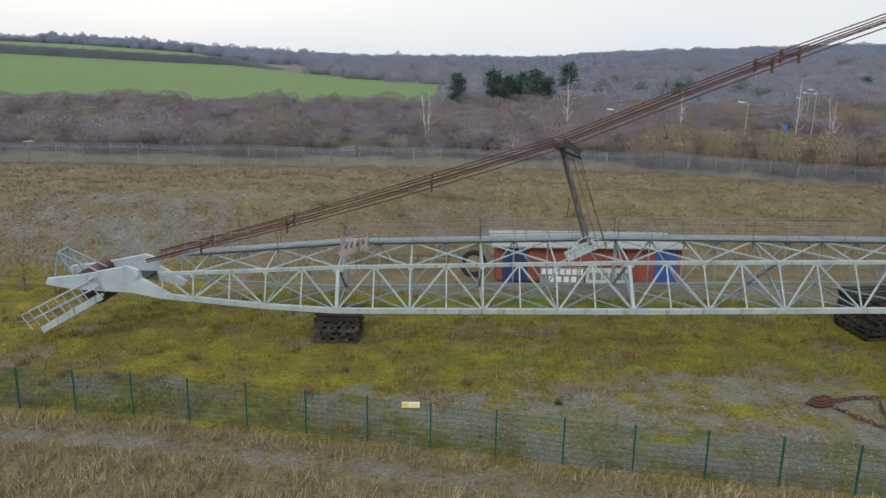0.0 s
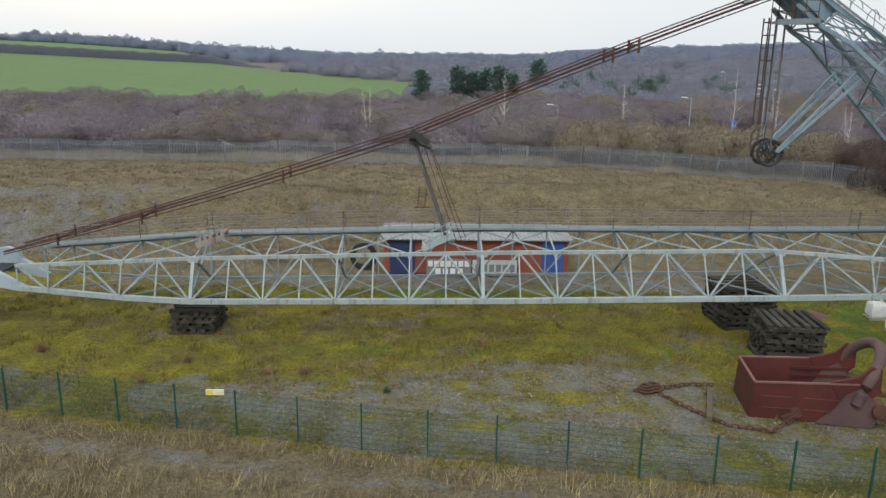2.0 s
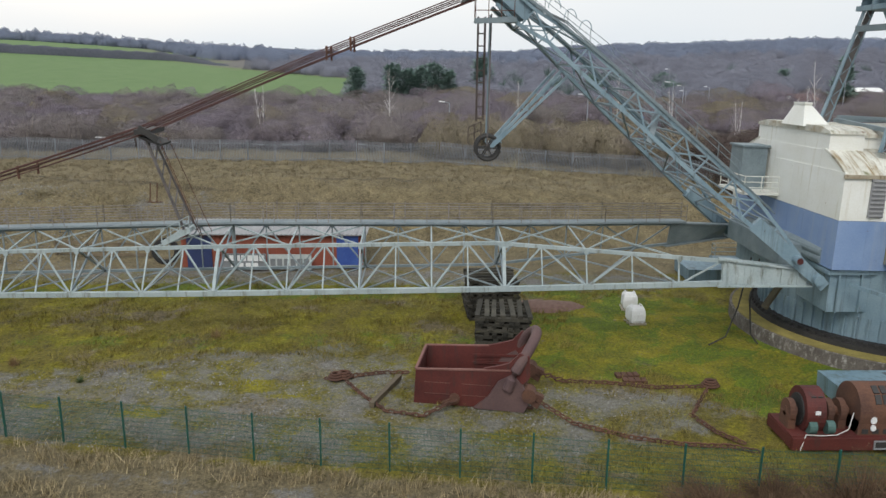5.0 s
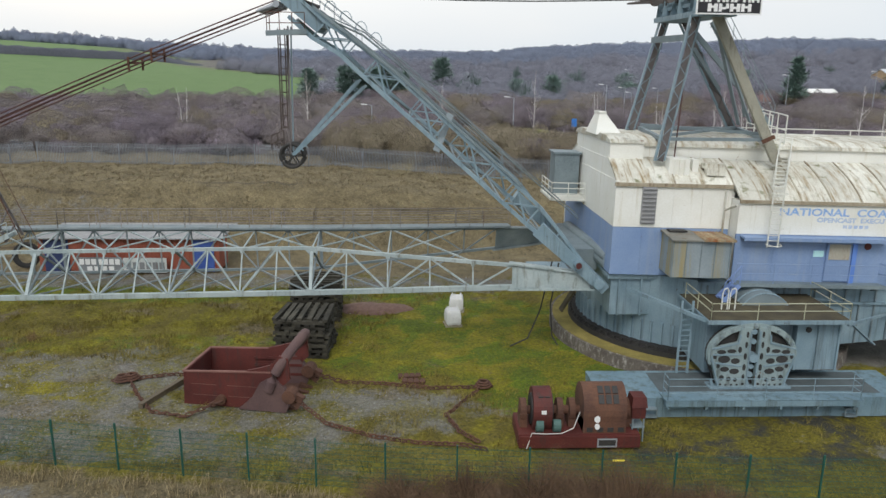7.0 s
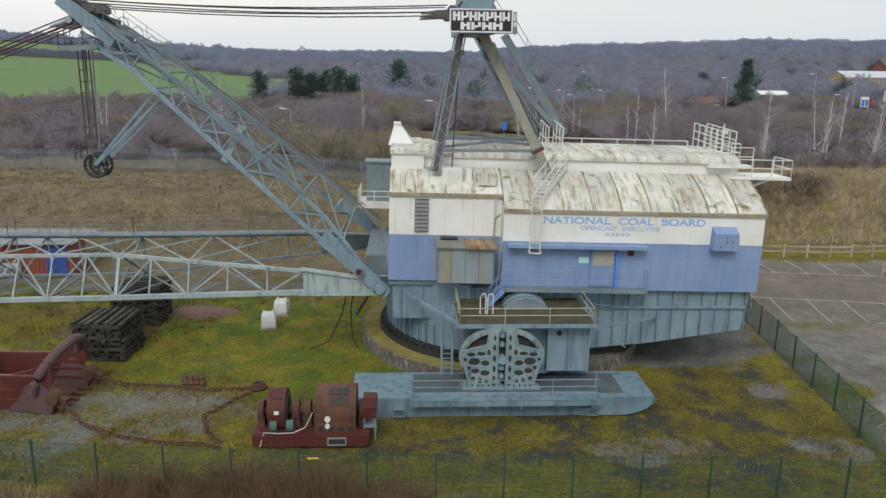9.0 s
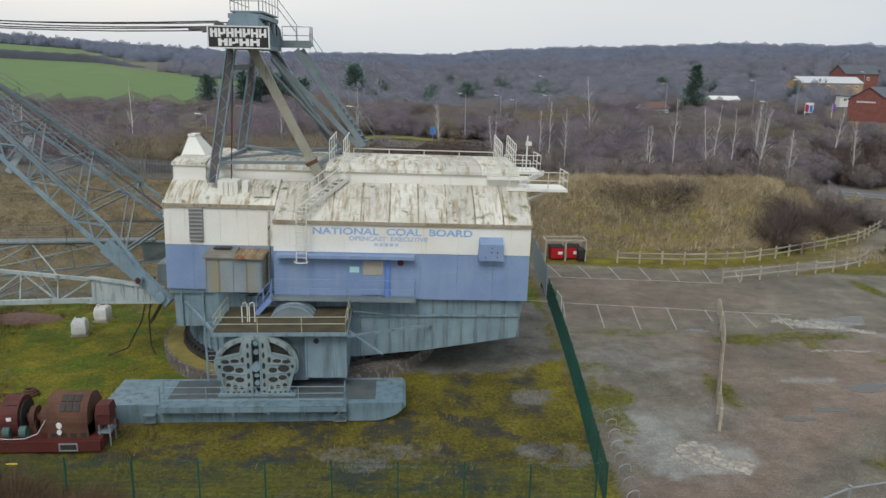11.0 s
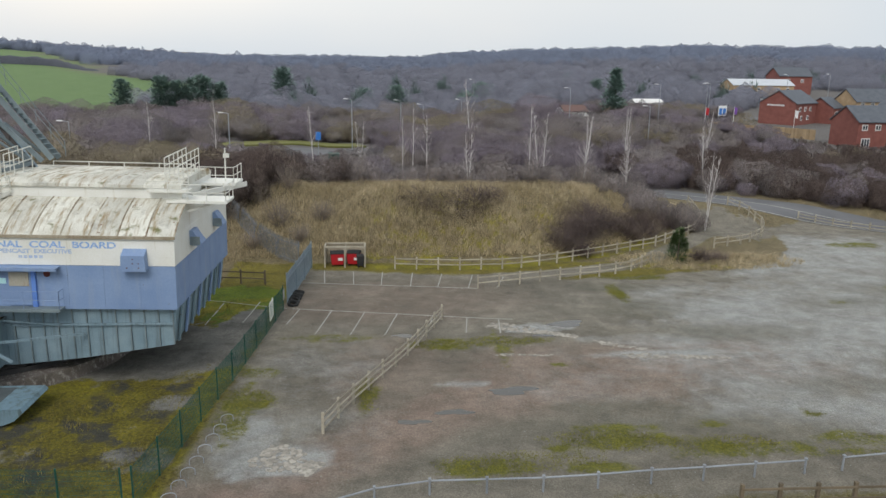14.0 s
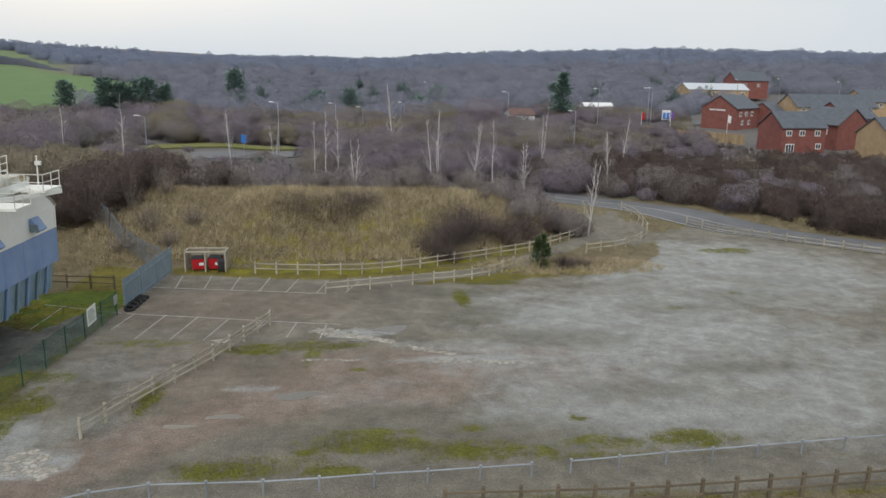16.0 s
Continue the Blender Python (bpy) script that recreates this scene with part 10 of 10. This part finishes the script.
dark_bramble = surface("bramble", (0.075, 0.042, 0.024), (0.15, 0.092, 0.050), 0.9, scale=0.6, fine=3, island=0.5, bump=0)
for x, y, h, rd in ((34.5, 19.5, 1.5, 2.4), (37.5, 19.1, 1.3, 2.2), (32.0, 19.7, 1.0, 1.6), (36.1, 18.1, 1.5, 2.4), (40.1, 18.8, 0.9, 1.9), (29.8, 19.6, 0.9, 1.9), (33.0, 17.6, 1.4, 2.3), (38.9, 17.4, 1.2, 2.2), (30.6, 17.6, 1.0, 2.0)):
    shrub(x, y, h * 1.55, rd * 1.1, dark_bramble, 3600, "tangled brown bramble bush against the fence", 0.016, "bramble_bush")
for x, y, h, rd in ((29, 71.5, 2.6, 1.8), (-17, 67.5, 1.9, 1.7), (-23, 66, 1.2, 0.9), (42, 71, 1.6, 1.6), (47, 66, 1.8, 2.2), (50, 62.5, 1.6, 2.4), (44.5, 68.5, 1.3, 1.8), (-9, 56.5, 0.9, 0.9), (0.5, 55.5, 1.7, 1.5), (-3, 57.5, 1.4, 1.6), (2.5, 58.5, 1.4, 1.8), (32, 70, 1.2, 1.0)):
    shrub(x, y, h, rd * 1.2, twig_olive, 260, "thin bare bush on the rough bank", 0.022)
shrub(5.2, 29.9, 0.4, 0.25, MATS["shrub_green"], 300, "small green weed in the gravel", 0.02, "weed")

# grasses


def grass(name, pts, hmin, hmax, n, width, material, label, lean=0.35, wind=(0.12, -0.1)):
    k = len(pts) * n
    px, py = np.repeat(pts[:, 0], n) + rng.normal(0, 0.13, k), np.repeat(pts[:, 1], n) + rng.normal(0, 0.13, k)
    z = height(px, py)
    hh = rng.uniform(hmin, hmax, k) * np.repeat(rng.uniform(0.6, 1.25, len(pts)), n)
    base = np.stack([px, py, z - 0.02], -1)
    tip = base + np.stack([rng.normal(wind[0], lean, k) * hh, rng.normal(wind[1], lean, k) * hh, hh], -1)
    return stuff(name, blades_mesh(name, base, tip, width * rng.uniform(0.6, 1.5, k), material), label, "grass")


def tall_ok(x, y):
    return (y < fence_y(x) - 0.4) & (np.abs(y - fence_y(x) + 2.2) > 0.55)


fore = scatter(15000, -34, 58, 10, 31, lambda x, y: tall_ok(x, y) & (lumps(x, y, 5, 2) > -0.55))
grass("dry_grass", fore, 0.2, 0.6, 11, 0.026, straw, "tall dry straw-coloured grass before the fence")
fore2 = scatter(2600, -34, 58, 10, 31, lambda x, y: tall_ok(x, y) & (lumps(x, y, 7, 8) > 0.2))
grass("green_grass", fore2, 0.1, 0.25, 8, 0.02, mossy, "mossy green tufts before the fence")


def site_ok(x, y):
    under = (np.abs(x - 45) < 7.3) & (y > 25.9) & (y < 49)
    return (y > fence_y(x) + 0.2) & ~under & (x < 60.3) & ~((x > 49) & (y > 30) & (y < 43)) & (np.hypot(x - 46, y - 37.2) > 8.2)


grav_pts = ((4, 28.5, 5, 2.3), (-3, 29.5, 2.6, 1.4), (13, 30, 6, 3.0), (20, 25.5, 7, 2.4), (10, 25.5, 7, 1.6), (27, 27.5, 4, 1.6), (12, 47, 20, 1.8), (30, 46, 9, 1.8))


def off_gravel(x, y):
    ok = np.ones(len(x), bool)
    for cx, cy, rx, ry in grav_pts:
        ok &= ((x - cx) / rx) ** 2 + ((y - cy) / ry) ** 2 > 1.0
    return ok


mid = scatter(16000, -34, 60, 19, 46, lambda x, y: site_ok(x, y) & (off_gravel(x, y) | (rng.random(len(x)) < 0.08)) & (lumps(x, y, 13, 9) + 0.4 * lumps(x, y, 4, 3) < 0.15) & (((x - 35) / 6.5) ** 2 + ((y - 36.5) / 7) ** 2 > 1) & ((x < 41) | (rng.random(len(x)) < 0.3)))
grass("dry_grass", mid, 0.14, 0.38, 9, 0.03, site_straw, "short dry tussocky grass on the site")
mid = scatter(15000, -34, 60, 19, 46, lambda x, y: site_ok(x, y) & (off_gravel(x, y) | (rng.random(len(x)) < 0.12)) & (lumps(x, y, 13, 9) > -0.25) & ((x < 41) | (rng.random(len(x)) < 0.25)))
grass("green_grass", mid, 0.06, 0.16, 9, 0.026, mossy, "short mossy grass on the site")
tus = scatter(26, -32, 14, 30.5, 36, lambda x, y: lumps(x, y, 5, 1) > 0.05)
tus = np.concatenate([tus, np.array([(-17.5, 32.3), (-15, 32.0), (-4.5, 33.2), (-12, 34.5), (-20, 33.5)])])
grass("reed_tussock", np.repeat(tus, 14, 0), 0.3, 0.6, 9, 0.02, surface("reed_brown", (0.20, 0.125, 0.06), (0.31, 0.21, 0.105), 0.9, island=0.4, bump=0), "brown reedy tussocks near the boom")
bank = scatter(13000, -70, 58, 47, 75, lambda x, y: (y > 45 + 8.5 * ease(-18, 4, x) + 2) & (((x + 16) / 13) ** 2 + ((y - 52.5) / 6.5) ** 2 > 1.0) & (lumps(x, y, 9, 5) > -0.5))
grass("dry_grass", bank, 0.12, 0.34, 8, 0.035, bank_straw, "rough dry grass on the bank below the palisade")
mnd = scatter(21000, 54, 105, 57, 80, lambda x, y: (height(x, y) > 0.25) & (y > 56.8))
grass("dry_grass", mnd, 0.3, 0.75, 8, 0.035, pale_straw, "tall pale dry grass on the mound", 0.4)
isl = scatter(1800, 88, 110, 53, 62, lambda x, y: ((x - 99.5) / 9.5) ** 2 + ((y - 57.3) / 3.2) ** 2 < 0.95)
grass("dry_grass", isl, 0.2, 0.6, 8, 0.03, pale_straw, "dry grass on the verge island", 0.4)
vg = scatter(2500, 108, 200, 40, 100, lambda x, y: near_line(x, y, [(p_[0] + 3.2, p_[1] + 4.4) for p_ in ROAD], 1.6))
grass("dry_grass", vg, 0.2, 0.5, 6, 0.05, straw, "dry grass verge beside the road")
# stones on the rubble slope and gravel
st_me = []
for s in range(4):
    bm = B()
    bmesh.ops.create_icosphere(bm, subdivisions=1, radius=1)
    for v in bm.verts:
        v.co *= rng.uniform(0.65, 1.15)
        v.co.z *= 0.6
    st_me.append(mesh_of("stone", bm, surface("stone_grey", (0.10, 0.10, 0.105), (0.19, 0.185, 0.185), 0.9, jitter=0.4) if s == 0 else MATS["stone_grey"]))
rub = thing("rubble", (-20, 53, G(-20, 53)), "grey stone rubble scattered on the bank", "rubble")
inv = rub.matrix_world.inverted()
for x, y in scatter(620, -34, -6, 47, 58.5, lambda x, y: ((x + 18) / 13) ** 2 + ((y - 52.8) / 5.2) ** 2 < 1)[:290]:
    s = float(rng.uniform(0.04, 0.15))
    piece("stone", st_me[int(rng.integers(0, 4))], rub, inv @ pose(x, y, G(x, y) + s * 0.2, 0, 0, float(rng.uniform(0, 360))) @ Matrix.Diagonal((s, s, s, 1)))


# loose gravel on the site and grit in the car park, moss cushions and fine tufts


def grit(name, pts, smin, smax, material, label):
    """Many small stones: flattened four-sided chips."""
    k = len(pts)
    z = height(pts[:, 0], pts[:, 1])
    sz = rng.uniform(smin, smax, k) * rng.uniform(0.5, 1.0, k)
    ang = rng.uniform(0, 6.283, k)
    v = np.empty((k, 5, 3))
    for i in range(4):
        a = ang + i * 1.571 + rng.normal(0, 0.25, k)
        rr = sz * rng.uniform(0.7, 1.2, k)
        v[:, i] = np.stack([pts[:, 0] + np.cos(a) * rr, pts[:, 1] + np.sin(a) * rr, z - 0.01], -1)
    v[:, 4] = np.stack([pts[:, 0] + rng.normal(0, 0.2, k) * sz, pts[:, 1] + rng.normal(0, 0.2, k) * sz, z + sz * rng.uniform(0.5, 0.9, k)], -1)
    tri = np.array([(0, 1, 4), (1, 2, 4), (2, 3, 4), (3, 0, 4)])
    f = (np.arange(k)[:, None, None] * 5 + tri[None]).reshape(-1)
    me = bpy.data.meshes.new(name)
    me.vertices.add(k * 5)
    me.vertices.foreach_set("co", v.reshape(-1))
    me.loops.add(len(f))
    me.loops.foreach_set("vertex_index", f)
    me.polygons.add(k * 4)
    me.polygons.foreach_set("loop_start", np.arange(0, len(f), 3))
    me.update()
    me.materials.append(material)
    return stuff(name, me, label, "gravel")


grit_mat = surface("grit", (0.11, 0.105, 0.095), (0.27, 0.26, 0.235), 0.9, scale=3, fine=20, island=0.5, bump=0)
spots_ = np.concatenate([scatter(int(260 * rx * ry) + 40, cx - rx * 1.2, cx + rx * 1.2, cy - ry * 1.2, cy + ry * 1.2, lambda x, y: (((x - cx) / rx) ** 2 + ((y - cy) / ry) ** 2 < 1.25) & (y > fence_y(x) - 0.2))
                         for cx, cy, rx, ry in grav_pts + ((-16, 52.5, 13, 6.5), (27.7, 40.8, 2.2, 1.0))])
grit("gravel", spots_, 0.02, 0.075, grit_mat, "loose grey gravel scattered over the site")
pk = scatter(26000, 61, 124, 18.5, 62, lambda x, y: (y < np.interp(x, [60, 80, 91, 101, 106, 113, 119, 134], [55, 51.5, 52, 54, 56.5, 60, 62, 61])) & (lumps(x, y, 9, 2) + 0.7 * lumps(x, y, 2.3, 4) > 0.1))
grit("gravel", pk, 0.015, 0.055, surface("park_grit", (0.14, 0.135, 0.12), (0.34, 0.335, 0.31), 0.9, scale=3, fine=20, island=0.45, bump=0), "fine grit strewn over the worn car park")
cush = scatter(9000, -34, 60, 19, 46, lambda x, y: site_ok(x, y) & (lumps(x, y, 8, 4) + 0.6 * lumps(x, y, 3.1, 6) > 0.25))
grass("moss_cushion", cush, 0.03, 0.09, 7, 0.05, surface("moss_bright", (0.16, 0.155, 0.012), (0.30, 0.275, 0.03), 0.95, scale=0.5, fine=4, island=0.35, bump=0), "bright yellow-green moss cushions on the site", 0.7)
park_moss = np.concatenate([scatter(int(220 * rx * ry) + 60, cx - rx, cx + rx, cy - ry, cy + ry, lambda x, y: ((x - cx) / rx) ** 2 + ((y - cy) / ry) ** 2 + 0.5 * lumps(x, y, 1.7, cx) < 0.8)
                            for cx, cy, rx, ry in ((73, 36.6, 2.2, 0.9), (76.5, 37.2, 3.8, 0.8), (62.2, 29, 1.6, 1.3), (76, 21.8, 4.5, 1.0), (80.2, 23.6, 3.2, 1.2), (85.5, 23.2, 3.6, 0.9), (97.3, 23.6, 2.4, 0.9), (68.6, 29.4, 0.6, 2.2), (88, 47.5, 0.7, 2.6), (90.5, 52.2, 3.6, 0.9))])
grass("moss_cushion", park_moss, 0.03, 0.10, 6, 0.04, surface("moss_dull", (0.12, 0.125, 0.014), (0.235, 0.22, 0.032), 0.95, scale=0.5, fine=4, island=0.4, bump=0), "olive moss growing through the car park", 0.7)
